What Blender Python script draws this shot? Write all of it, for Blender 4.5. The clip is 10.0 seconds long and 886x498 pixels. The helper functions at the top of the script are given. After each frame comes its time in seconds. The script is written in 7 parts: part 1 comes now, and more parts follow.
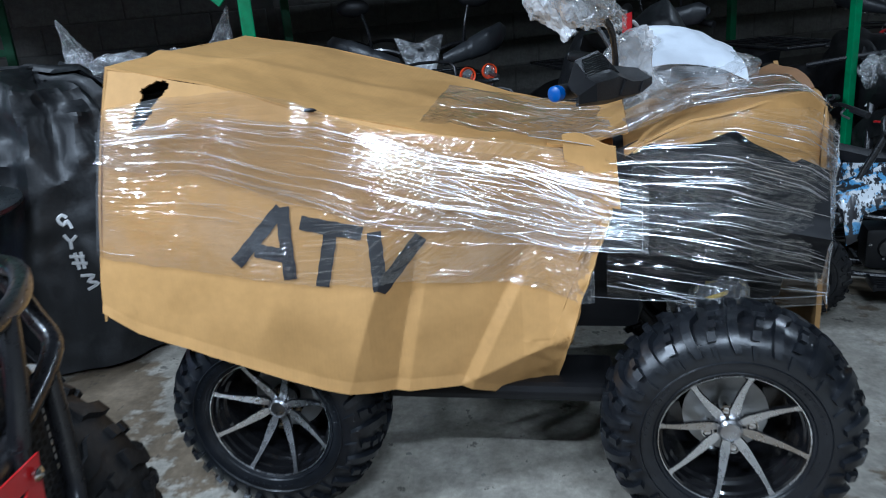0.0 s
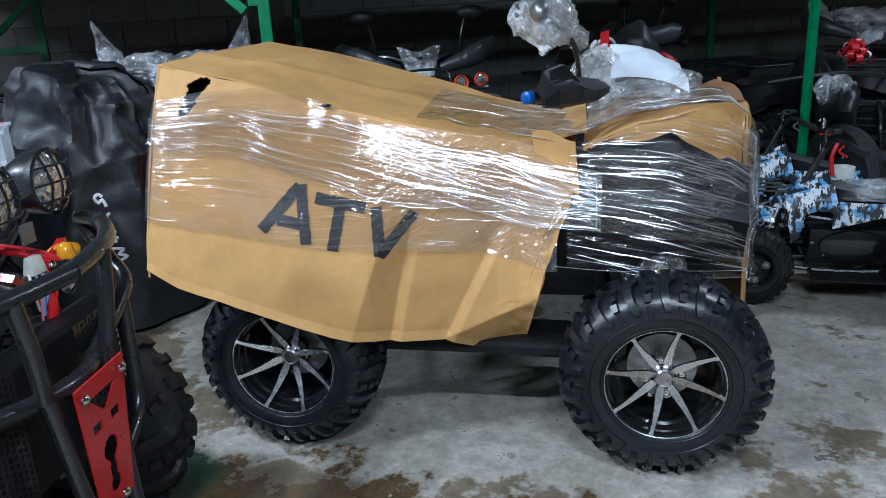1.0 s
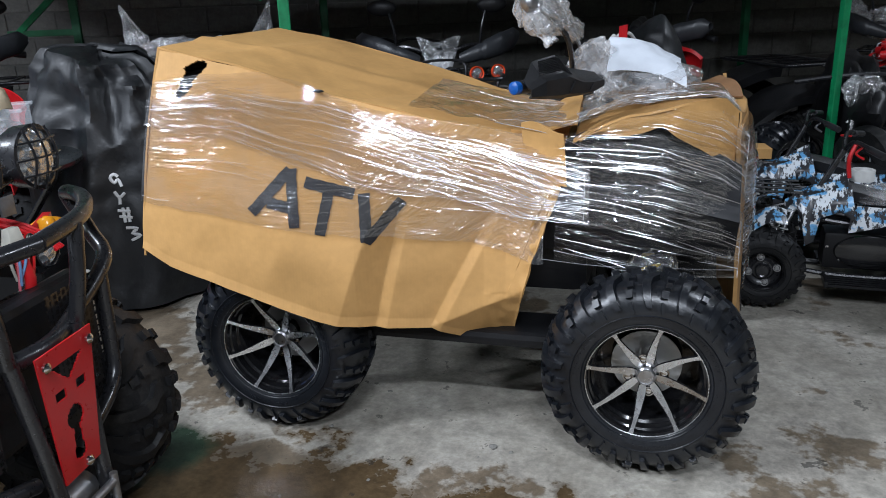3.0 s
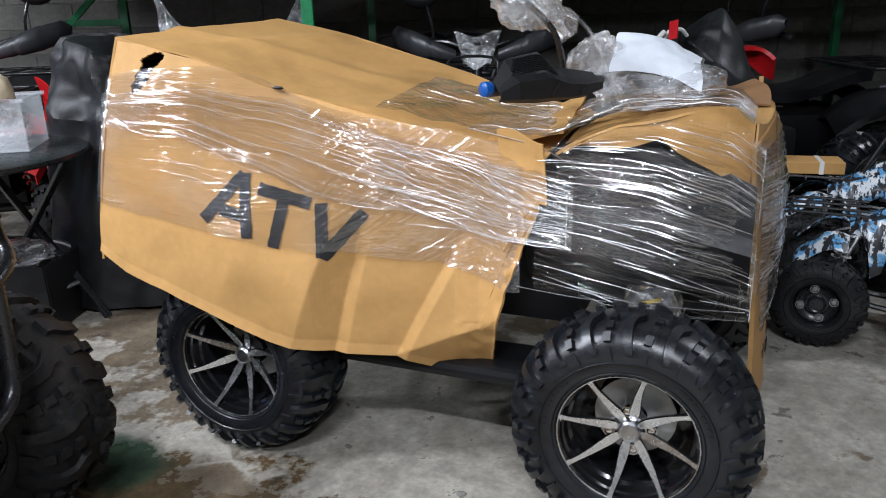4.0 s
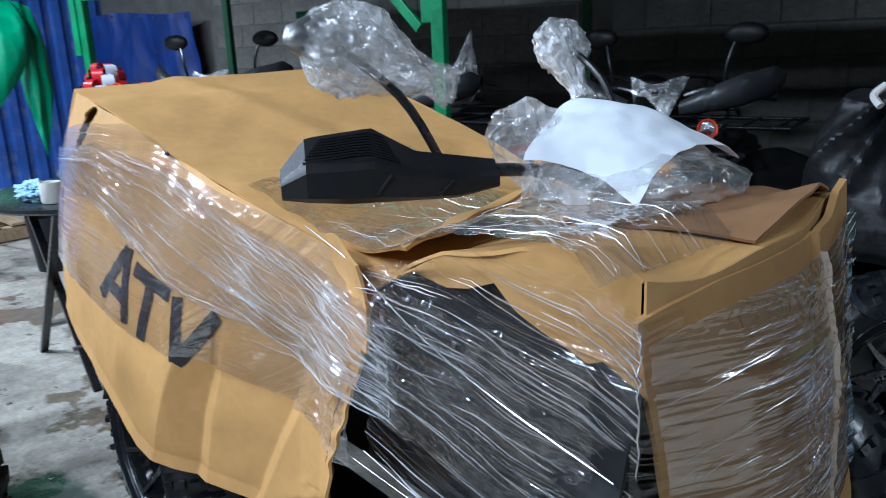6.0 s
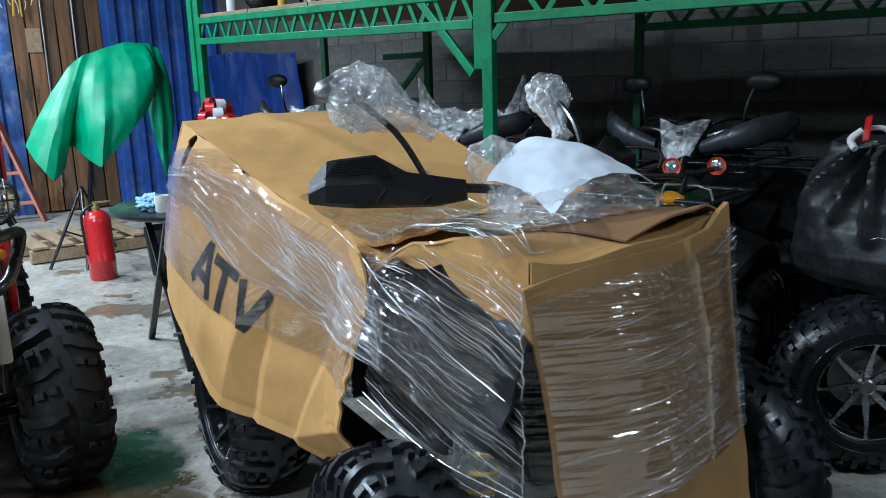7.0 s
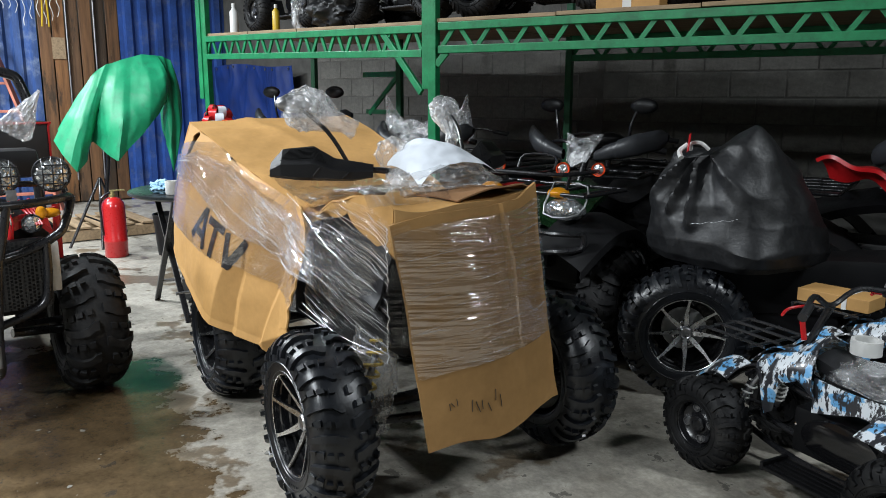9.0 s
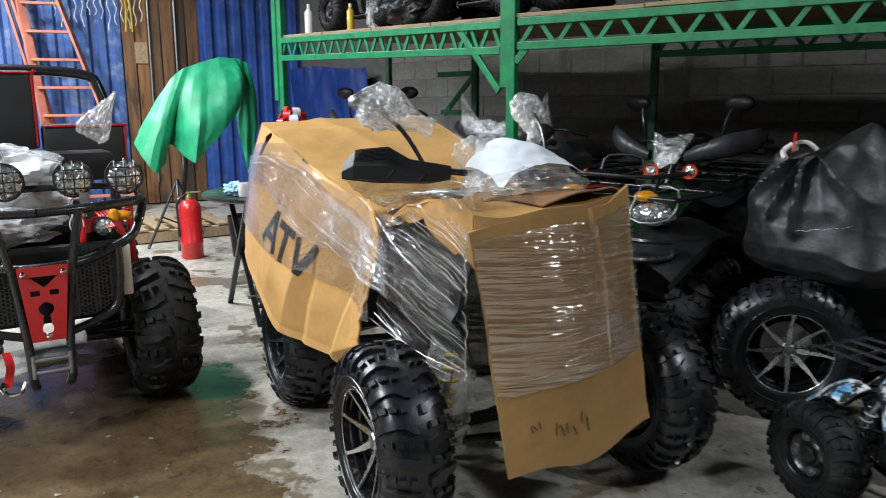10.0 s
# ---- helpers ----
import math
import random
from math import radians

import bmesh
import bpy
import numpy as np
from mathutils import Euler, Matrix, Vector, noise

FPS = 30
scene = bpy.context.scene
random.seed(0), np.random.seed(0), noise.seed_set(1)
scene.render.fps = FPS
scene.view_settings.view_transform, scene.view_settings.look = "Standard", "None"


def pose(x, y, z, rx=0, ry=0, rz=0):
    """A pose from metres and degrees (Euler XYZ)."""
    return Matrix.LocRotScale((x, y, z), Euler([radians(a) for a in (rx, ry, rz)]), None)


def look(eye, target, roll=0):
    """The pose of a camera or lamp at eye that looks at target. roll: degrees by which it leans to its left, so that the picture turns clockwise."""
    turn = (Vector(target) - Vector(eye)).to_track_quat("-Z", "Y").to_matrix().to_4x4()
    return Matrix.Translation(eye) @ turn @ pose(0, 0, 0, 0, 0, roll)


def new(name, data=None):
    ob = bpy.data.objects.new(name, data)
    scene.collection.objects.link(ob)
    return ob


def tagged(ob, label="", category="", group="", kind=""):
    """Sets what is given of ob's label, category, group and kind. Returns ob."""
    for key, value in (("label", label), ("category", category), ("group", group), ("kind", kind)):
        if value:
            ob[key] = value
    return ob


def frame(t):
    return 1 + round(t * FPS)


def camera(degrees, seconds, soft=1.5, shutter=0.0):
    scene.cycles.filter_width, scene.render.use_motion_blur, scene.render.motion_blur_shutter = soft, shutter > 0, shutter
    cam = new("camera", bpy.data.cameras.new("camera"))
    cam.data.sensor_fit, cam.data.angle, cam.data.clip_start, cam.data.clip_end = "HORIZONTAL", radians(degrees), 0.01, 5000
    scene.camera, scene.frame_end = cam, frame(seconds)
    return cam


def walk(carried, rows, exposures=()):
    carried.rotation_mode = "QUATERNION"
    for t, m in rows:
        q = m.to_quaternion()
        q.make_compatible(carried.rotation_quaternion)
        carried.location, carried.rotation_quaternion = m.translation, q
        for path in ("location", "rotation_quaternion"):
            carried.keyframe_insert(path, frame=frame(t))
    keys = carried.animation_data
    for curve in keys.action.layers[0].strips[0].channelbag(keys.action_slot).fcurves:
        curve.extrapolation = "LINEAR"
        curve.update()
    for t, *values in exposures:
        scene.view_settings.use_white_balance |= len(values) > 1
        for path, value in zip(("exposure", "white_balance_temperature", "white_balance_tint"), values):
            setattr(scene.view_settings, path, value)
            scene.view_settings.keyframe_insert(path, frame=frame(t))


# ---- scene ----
cam = camera(59.8, 10.0, soft=0.9, shutter=0.3)
PATH = [
    (0, (0.902, -1.648, 1.362), (0.485, 0.204, 0.734), -4.9),
    (0.5, (0.936, -1.969, 1.37), (0.531, -0.113, 0.745), -3.8),
    (1, (1.004, -2.05, 1.392), (0.599, -0.188, 0.782), -3.1),
    (1.5, (1.048, -2.058, 1.392), (0.646, -0.194, 0.789), -2.8),
    (2, (1.036, -2.087, 1.389), (0.625, -0.225, 0.787), -2.4),
    (2.5, (1.103, -2.084, 1.383), (0.654, -0.232, 0.775), -2.4),
    (4, (1.424, -1.638, 1.341), (0.68, 0.11, 0.718), -1.7),
    (4.5, (1.695, -1.383, 1.326), (0.732, 0.265, 0.729), -3.1),
    (5, (1.843, -1.149, 1.323), (0.627, 0.307, 0.689), -4.6),
    (5.5, (1.857, -0.756, 1.33), (0.551, 0.633, 0.727), -1.6),
    (6, (1.968, -0.471, 1.338), (0.456, 0.733, 0.821), -2.4),
    (7.5, (2.823, -0.573, 1.374), (1.128, 0.402, 0.957), -1.0),
    (8, (3.106, -0.551, 1.363), (1.398, 0.403, 0.947), -0.5),
    (8.5, (3.315, -0.64, 1.387), (1.618, 0.343, 0.992), -0.4),
    (9, (3.496, -0.779, 1.385), (1.813, 0.229, 0.993), 0.1),
    (9.5, (3.523, -0.798, 1.402), (1.814, 0.165, 1.013), 0.0),
    (10, (3.315, -0.712, 1.366), (1.544, 0.134, 0.98), -0.4),
]
walk(cam, [(t, look(eye, target, roll)) for t, eye, target, roll in PATH], exposures=[(0.0, -0.26, 5170, 8), (2.5, -0.26, 5620, 12), (4.0, -0.03, 6020, 15), (5.0, -0.13, 5350, 11), (6.0, -0.03, 5250, 9), (7.5, -0.23, 5480, 5), (8.5, -0.03, 6030, 8), (9.0, 0.12, 6180, 10), (10.0, 0.22, 6230, 10)])

# ---- light: a night-time shed lit by ceiling tubes, almost no sky ----
world = bpy.data.worlds.new("night")
scene.world = world
world.use_nodes = True
world.node_tree.nodes["Background"].inputs[0].default_value = (0.35, 0.45, 0.6, 1)
world.node_tree.nodes["Background"].inputs[1].default_value = 0.0015


def ceiling_lamp(x, y, z, watts, length=0.9, width=0.08, turn=0.0, tint=(0.96, 1.0, 1.0)):
    data = bpy.data.lights.new("tube_light", "AREA")
    data.shape, data.size, data.size_y = "RECTANGLE", length, width
    data.energy, data.color = watts, tint
    ob = new("tube_light", data)
    ob.matrix_world = pose(x, y, z, 0, 0, turn)
    return ob


# all out of view; the one at (2.9, -4.2) is added to brighten the buggy
TUBES = [(-1.65, -1.8, 3.9, 170, 80), (1.4, -3.1, 3.9, 160, 0), (4.3, 3.0, 3.9, 105, 40), (2.9, -4.2, 3.9, 170, 60), (-5.3, -2.0, 3.8, 250, 0), (-2.8, -3.4, 3.9, 250, 40)]
for tx, ty, tz, tw, tt in TUBES:
    ceiling_lamp(tx, ty, tz - 0.05, tw, turn=tt)

# ---- tools ----
rnd = random.Random(7)


def thing(name, label, category, m=None, group="", kind=""):
    ob = new(name)
    ob.empty_display_size = 0.1
    ob.matrix_world = m if m is not None else Matrix()
    return tagged(ob, label, category, group, kind)


def mesh_from(bm, name, material=None, smooth=False):
    me = bpy.data.meshes.new(name)
    bmesh.ops.recalc_face_normals(bm, faces=bm.faces)
    if smooth:
        for f in bm.faces:
            f.smooth = True
        for e in bm.edges:
            if len(e.link_faces) == 2 and e.calc_face_angle(0) > radians(smooth if smooth > 1 else 40):
                e.smooth = False
    bm.to_mesh(me)
    bm.free()
    if material:
        me.materials.append(material)
    return me


def part(name, bm, material, parent=None, label="", smooth=False, world=False, m=None):
    """One mesh object under a thing or a part; world: the mesh is written in world coordinates."""
    me = bm if isinstance(bm, bpy.types.Mesh) else mesh_from(bm, name, material, smooth)
    ob = new(name, me)
    if parent is not None:
        ob.parent = parent
        if world:
            top = parent
            inv = Matrix()
            while top is not None:
                inv = inv @ (top.matrix_basis.inverted())
                top = top.parent
            ob.matrix_parent_inverse = inv if parent.parent is None else Matrix()
    if m is not None:
        ob.matrix_basis = m
    return tagged(ob, label)


def single(name, bm, material, label, category, smooth=False, group="", kind="", m=None):
    ob = new(name, bm if isinstance(bm, bpy.types.Mesh) else mesh_from(bm, name, material, smooth))
    if m is not None:
        ob.matrix_world = m
    return tagged(ob, label, category, group, kind)


def box(bm, size, m=None, bevel=0.0, taper=1.0):
    """A box centred on m, its edges rounded, its top narrowed by taper."""
    m = m if m is not None else Matrix()
    sx, sy, sz = (s / 2 for s in size)
    vs = []
    for z in (-1, 1):
        k = taper if z > 0 else 1.0
        for x, y in ((-1, -1), (1, -1), (1, 1), (-1, 1)):
            vs.append(bm.verts.new(m @ Vector((x * sx * k, y * sy * k, z * sz))))
    fs = []
    for q in ((3, 2, 1, 0), (4, 5, 6, 7), (0, 1, 5, 4), (1, 2, 6, 5), (2, 3, 7, 6), (3, 0, 4, 7)):
        fs.append(bm.faces.new([vs[i] for i in q]))
    if bevel > 0:
        es = list({e for f in fs for e in f.edges})
        bmesh.ops.bevel(bm, geom=es, offset=bevel, segments=2, affect="EDGES", profile=0.6)
    return bm


def lathe(bm, profile, m=None, segs=32, closed=False):
    """Turns (r, h) pairs round the local z axis."""
    m = m if m is not None else Matrix()
    rings = []
    for r, h in profile:
        if r < 1e-5:
            rings.append([bm.verts.new(m @ Vector((0, 0, h)))])
        else:
            rings.append([bm.verts.new(m @ Vector((r * math.cos(2 * math.pi * i / segs), r * math.sin(2 * math.pi * i / segs), h))) for i in range(segs)])
    pairs = list(zip(rings, rings[1:]))
    if closed:
        pairs.append((rings[-1], rings[0]))
    for a, b in pairs:
        for i in range(segs):
            j = (i + 1) % segs
            q = [a[i % len(a)], a[j % len(a)], b[j % len(b)], b[i % len(b)]]
            q = list(dict.fromkeys(q))
            if len(q) > 2:
                bm.faces.new(q)
    return bm


def axis_to(a, b):
    """A pose at a whose z axis points to b."""
    a, b = Vector(a), Vector(b)
    return Matrix.Translation(a) @ (b - a).to_track_quat("Z", "Y").to_matrix().to_4x4()


def rod(bm, a, b, r, r2=None, segs=10):
    ln = (Vector(b) - Vector(a)).length
    r2 = r if r2 is None else r2
    return lathe(bm, [(0, 0), (r, 0), (r2, ln), (0, ln)], axis_to(a, b), segs)


def smooth_line(pts, steps=6):
    """Catmull-Rom through the points."""
    pts = [Vector(p) for p in pts]
    out = []
    for i in range(len(pts) - 1):
        p0, p1, p2, p3 = pts[max(i - 1, 0)], pts[i], pts[i + 1], pts[min(i + 2, len(pts) - 1)]
        for k in range(steps):
            t = k / steps
            out.append(0.5 * ((2 * p1) + (p2 - p0) * t + (2 * p0 - 5 * p1 + 4 * p2 - p3) * t * t + (3 * p1 - p0 - 3 * p2 + p3) * t ** 3))
    out.append(pts[-1])
    return out


def tube(bm, pts, r, segs=8, steps=5, ends=True, flat=1.0):
    """A round bar through the points; r may be a function of 0..1."""
    line = smooth_line(pts, steps) if steps > 0 else [Vector(p) for p in pts]
    n = len(line)
    rings = []
    up = None
    for i, p in enumerate(line):
        d = (line[min(i + 1, n - 1)] - line[max(i - 1, 0)]).normalized()
        if up is None:
            up = d.orthogonal().normalized()
        up = (up - d * up.dot(d)).normalized()
        side = d.cross(up)
        rr = r(i / (n - 1)) if callable(r) else r
        rings.append([bm.verts.new(p + (up * math.cos(a) * flat + side * math.sin(a)) * rr) for a in [2 * math.pi * k / segs for k in range(segs)]])
    for a, b in zip(rings, rings[1:]):
        for k in range(segs):
            bm.faces.new((a[k], a[(k + 1) % segs], b[(k + 1) % segs], b[k]))
    if ends:
        bm.faces.new(rings[0][::-1])
        bm.faces.new(rings[-1])
    return bm


def sheet(bm, fn, nu, nv, thick=0.0, wrap=False):
    """A surface from fn(u, v) with u, v in 0..1; thick: its thickness along the normals."""
    grid = [[Vector(fn(i / nu, j / nv)) for j in range(nv + 1)] for i in range(nu + 1)]
    vs = [[bm.verts.new(p) for p in row] for row in grid]
    fs = []
    for i in range(nu):
        for j in range(nv):
            fs.append(bm.faces.new((vs[i][j], vs[i + 1][j], vs[i + 1][j + 1], vs[i][j + 1])))
    if thick:
        bm.normal_update()
        back = [[bm.verts.new(v.co - v.normal * thick) for v in row] for row in vs]
        for i in range(nu):
            for j in range(nv):
                bm.faces.new((back[i][j + 1], back[i + 1][j + 1], back[i + 1][j], back[i][j]))
        rim = [(i, 0) for i in range(nu)] + [(nu, j) for j in range(nv)] + [(i, nv) for i in range(nu, 0, -1)] + [(0, j) for j in range(nv, 0, -1)]
        for (a, b), (c, d) in zip(rim, rim[1:] + rim[:1]):
            bm.faces.new((vs[c][d], vs[a][b], back[a][b], back[c][d]))
    return bm


def lerp_table(x, table):
    """Piecewise-linear look-up in (x, value...) rows."""
    if x <= table[0][0]:
        return table[0][1:]
    for a, b in zip(table, table[1:]):
        if x <= b[0]:
            k = (x - a[0]) / (b[0] - a[0])
            return tuple(p + (q - p) * k for p, q in zip(a[1:], b[1:]))
    return table[-1][1:]


def crumple(p, scale, amount, seed=0.0):
    q = Vector(p) * scale + Vector((seed, seed * 1.7, -seed))
    return noise.noise_vector(q) * amount


def lump(bm, centre, radii, rough=0.12, scale=3.0, sub=4, seed=0.0, ridged=0.0):
    """An uneven, crumpled mass such as a bag."""
    geo = bmesh.ops.create_icosphere(bm, subdivisions=sub, radius=1.0)
    c, r = Vector(centre), Vector(radii)
    for v in geo["verts"]:
        d = v.co.normalized()
        q = d * scale + Vector((seed, -seed, seed * 0.5))
        k = 1 + rough * noise.noise(q) + rough * 0.5 * noise.noise(q * 2.3)
        if ridged:
            k += ridged * (0.5 - abs(noise.noise(q * 1.6))) + ridged * 0.5 * (0.5 - abs(noise.noise(q * 4.1)))
        v.co = c + Vector((d.x * r.x, d.y * r.y, d.z * r.z)) * k
    return bm


def draped_bag(bm, top, foot, width, seed, depth=None, pointed=False):
    """A clear bag pulled over a thing at top, gathered towards foot, full of sharp creases."""
    top, foot = Vector(top), Vector(foot)
    ax = (foot - top).normalized()
    side = ax.cross(Vector((0.9, 0.44, 0.0))).normalized()
    fwd = ax.cross(side).normalized()
    ln = (foot - top).length
    depth = depth or width * 0.6

    def fn(u, v):
        a = 2 * math.pi * u
        r = lerp_table(v, [(0, 0.03), (0.06, 0.55), (0.18, 0.95), (0.42, 1.0), (0.62, 0.62), (0.82, 0.34), (1.0, 0.42)])[0]
        if pointed:
            r = lerp_table(v, [(0, 0.02), (0.25, 0.28), (0.6, 0.75), (0.85, 1.0), (1.0, 0.7)])[0]
        q = Vector((math.cos(a) * 1.4, math.sin(a) * 1.4, v * 2.2 + seed))
        crease = 0.5 - abs(noise.noise(q * 1.5))
        crease2 = 0.5 - abs(noise.noise(q * 3.7 + Vector((seed, 0, 0))))
        r *= 0.78 + 0.5 * crease + 0.26 * crease2
        return top - ax * width * 0.5 + ax * (ln + width * 0.5) * v + side * (math.cos(a) * width * r) + fwd * (math.sin(a) * depth * r) + crumple(q * 2.5, 1.0, 0.008, seed)

    return sheet(bm, fn, 44, 36)

# ---- materials ----


def node_mat(name):
    m = bpy.data.materials.new(name)
    m.use_nodes = True
    nt = m.node_tree
    return m, nt, nt.nodes["Principled BSDF"]


def link(nt, a, b):
    nt.links.new(a, b)


def tex_noise(nt, scale, detail=4.0, rough=0.55, stretch=None, turn=None, coord="Object"):
    tc = nt.nodes.new("ShaderNodeTexCoord")
    n = nt.nodes.new("ShaderNodeTexNoise")
    n.inputs["Scale"].default_value, n.inputs["Detail"].default_value, n.inputs["Roughness"].default_value = scale, detail, rough
    if stretch or turn:
        mp = nt.nodes.new("ShaderNodeMapping")
        if turn:
            mp.inputs["Rotation"].default_value = [radians(a) for a in turn]
        link(nt, tc.outputs[coord], mp.inputs[0])
        if stretch:
            turned = mp
            mp = nt.nodes.new("ShaderNodeMapping")
            mp.inputs["Scale"].default_value = stretch
            link(nt, turned.outputs[0], mp.inputs[0])
        link(nt, mp.outputs[0], n.inputs["Vector"])
    else:
        link(nt, tc.outputs[coord], n.inputs["Vector"])
    return n.outputs["Fac"]


def ramp(nt, fac, stops):
    r = nt.nodes.new("ShaderNodeValToRGB")
    while len(r.color_ramp.elements) < len(stops):
        r.color_ramp.elements.new(0.5)
    for e, (p, c) in zip(r.color_ramp.elements, stops):
        e.position = p
        e.color = (*c, 1) if not isinstance(c, (int, float)) else (c, c, c, 1)
    link(nt, fac, r.inputs[0])
    return r.outputs[0]


def mix_col(nt, fac, a, b, mode="MIX"):
    n = nt.nodes.new("ShaderNodeMix")
    n.data_type, n.blend_type = "RGBA", mode
    for sock, val in ((n.inputs[0], fac), (n.inputs[6], a), (n.inputs[7], b)):
        if isinstance(val, (int, float)):
            sock.default_value = val
        elif isinstance(val, tuple):
            sock.default_value = (*val, 1)
        else:
            link(nt, val, sock)
    return n.outputs[2]


def math_node(nt, op, a, b=0.0, clamp=False):
    n = nt.nodes.new("ShaderNodeMath")
    n.operation, n.use_clamp = op, clamp
    for sock, val in zip(n.inputs, (a, b)):
        if isinstance(val, (int, float)):
            sock.default_value = val
        else:
            link(nt, val, sock)
    return n.outputs[0]


def bump(nt, height, strength=0.3, dist=0.01, normal=None):
    b = nt.nodes.new("ShaderNodeBump")
    b.inputs["Strength"].default_value, b.inputs["Distance"].default_value = strength, dist
    link(nt, height, b.inputs["Height"])
    if normal is not None:
        link(nt, normal, b.inputs["Normal"])
    return b.outputs[0]


def surface(name, colour, rough=0.5, metal=0.0, vary=0.25, scale=6.0, fine=60.0, relief=0.15, depth=0.004, dirt=None, coat=0.0, spec=0.5, stretch=None):
    """A surface with coarse stains, fine grain, uneven gloss and slight relief."""
    m, nt, p = node_mat(name)
    big = tex_noise(nt, scale, 5, 0.6, stretch)
    small = tex_noise(nt, fine, 3, 0.6, stretch)
    lo = tuple(c * (1 - vary) for c in colour)
    hi = tuple(min(1, c * (1 + vary * 0.8)) for c in colour)
    col = ramp(nt, big, [(0.3, lo), (0.7, hi)])
    grain = ramp(nt, small, [(0.3, (1 - vary * 0.6,) * 3), (0.7, (1.0,) * 3)])
    col = mix_col(nt, 1.0, col, grain, "MULTIPLY")
    if dirt:
        mask = ramp(nt, tex_noise(nt, scale * 1.7, 6, 0.7), [(0.52, 0.0), (0.72, 1.0)])
        col = mix_col(nt, mask, col, dirt)
    link(nt, col, p.inputs["Base Color"])
    rr = ramp(nt, small, [(0.2, max(0.02, rough * 0.75)), (0.8, min(1, rough * 1.25))])
    link(nt, rr, p.inputs["Roughness"])
    p.inputs["Metallic"].default_value = metal
    p.inputs["Coat Weight"].default_value = coat
    p.inputs["Coat Roughness"].default_value = 0.12
    p.inputs["Specular IOR Level"].default_value = spec
    if relief:
        link(nt, bump(nt, small, relief, depth), p.inputs["Normal"])
    return m


RUBBER = surface("tyre_rubber", (0.008, 0.0093, 0.0122), 0.33, vary=0.4, scale=9, fine=140, relief=0.12, dirt=(0.012, 0.0135, 0.017), spec=0.6)
RUBBER_DUSTY_LIT = surface("dusty_lit_tyre_rubber", (0.011, 0.011, 0.012), 0.6, vary=0.5, scale=7, fine=90, relief=0.3, dirt=(0.035, 0.034, 0.032), spec=0.3)
BLACK = surface("black_plastic", (0.009, 0.009, 0.010), 0.45, vary=0.3, relief=0.08, fine=200, spec=0.3)
BLACK_SATIN = surface("black_painted_steel", (0.014, 0.014, 0.016), 0.3, vary=0.3, relief=0.05, fine=90, coat=0.2)
BLACK_GLOSS = surface("black_gloss_rim", (0.008, 0.008, 0.009), 0.12, vary=0.2, relief=0.02, coat=0.6)
SEAT = surface("black_vinyl", (0.015, 0.015, 0.017), 0.5, vary=0.3, relief=0.3, fine=260)
ALLOY = surface("machined_alloy", (0.80, 0.80, 0.81), 0.27, metal=1.0, vary=0.06, fine=30, relief=0.0)
STEEL = surface("dull_steel", (0.36, 0.36, 0.37), 0.42, metal=0.9, vary=0.3, fine=80, relief=0.1)
HUB_METAL = surface("brushed_hub_metal", (0.55, 0.55, 0.57), 0.3, metal=1.0, vary=0.1, fine=60, relief=0.05)
DISC_STEEL = surface("bright_disc_steel", (0.55, 0.55, 0.54), 0.45, metal=0.7, vary=0.15, fine=60, relief=0.05)
CHROME = surface("chrome", (0.75, 0.75, 0.76), 0.1, metal=1.0, vary=0.05, relief=0.0)
RED = surface("red_paint", (0.42, 0.010, 0.012), 0.33, vary=0.15, relief=0.05, coat=0.3)
RED_PLASTIC = surface("red_plastic", (0.55, 0.012, 0.015), 0.35, vary=0.15, relief=0.03)
BLUE_PLASTIC = surface("blue_anodised", (0.008, 0.08, 0.33), 0.35, vary=0.15, relief=0.03)
AMBER = surface("amber_lens", (0.75, 0.30, 0.01), 0.18, vary=0.2, relief=0.02)
YELLOW = surface("yellow_spring_steel", (0.62, 0.42, 0.03), 0.35, vary=0.2)
GREEN_STEEL = surface("green_painted_steel", (0.012, 0.24, 0.085), 0.42, vary=0.3, scale=8, fine=50, relief=0.1, dirt=(0.008, 0.13, 0.05))
# the racks' green at half brightness: shade on the rear posts, put into the colour
GREEN_SHADED = surface("shaded_green_steel", (0.006, 0.11, 0.04), 0.5, vary=0.3)
WHITE_PLASTIC = surface("white_plastic", (0.72, 0.72, 0.70), 0.4, vary=0.1)
PAPER = surface("white_packing_paper", (0.72, 0.76, 0.82), 0.7, vary=0.06, scale=8, fine=40, relief=0.15, depth=0.006)
WOOD = surface("raw_board", (0.34, 0.24, 0.14), 0.7, vary=0.35, scale=5, fine=50, relief=0.3, stretch=(1, 8, 8))
DARK_SHEET = surface("black_tarpaulin", (0.010, 0.0105, 0.012), 0.47, vary=0.4, scale=5, fine=70, relief=0.2, dirt=(0.022, 0.023, 0.025), spec=0.45)
GREEN_TARP = surface("green_tarpaulin", (0.018, 0.33, 0.15), 0.48, vary=0.2, scale=5, fine=160, relief=0.2, dirt=(0.02, 0.20, 0.10))
BLUE_TARP = surface("blue_tarpaulin", (0.008, 0.035, 0.20), 0.5, vary=0.35, scale=4, fine=120, relief=0.2)
BLUE_STEEL = surface("blue_container_steel", (0.03, 0.085, 0.33), 0.42, vary=0.35, scale=3, fine=40, relief=0.15, dirt=(0.10, 0.13, 0.25))
BLUE_FADED = surface("faded_blue_steel", (0.05, 0.11, 0.32), 0.5, vary=0.45, scale=2.5, fine=35, relief=0.15, dirt=(0.22, 0.27, 0.38), stretch=(3, 3, 0.45))
RED_OXIDE = surface("red_oxide_ladder", (0.50, 0.17, 0.115), 0.55, vary=0.3, relief=0.1)
EXT_RED = surface("extinguisher_red", (0.50, 0.014, 0.016), 0.3, vary=0.12, coat=0.4, relief=0.02)
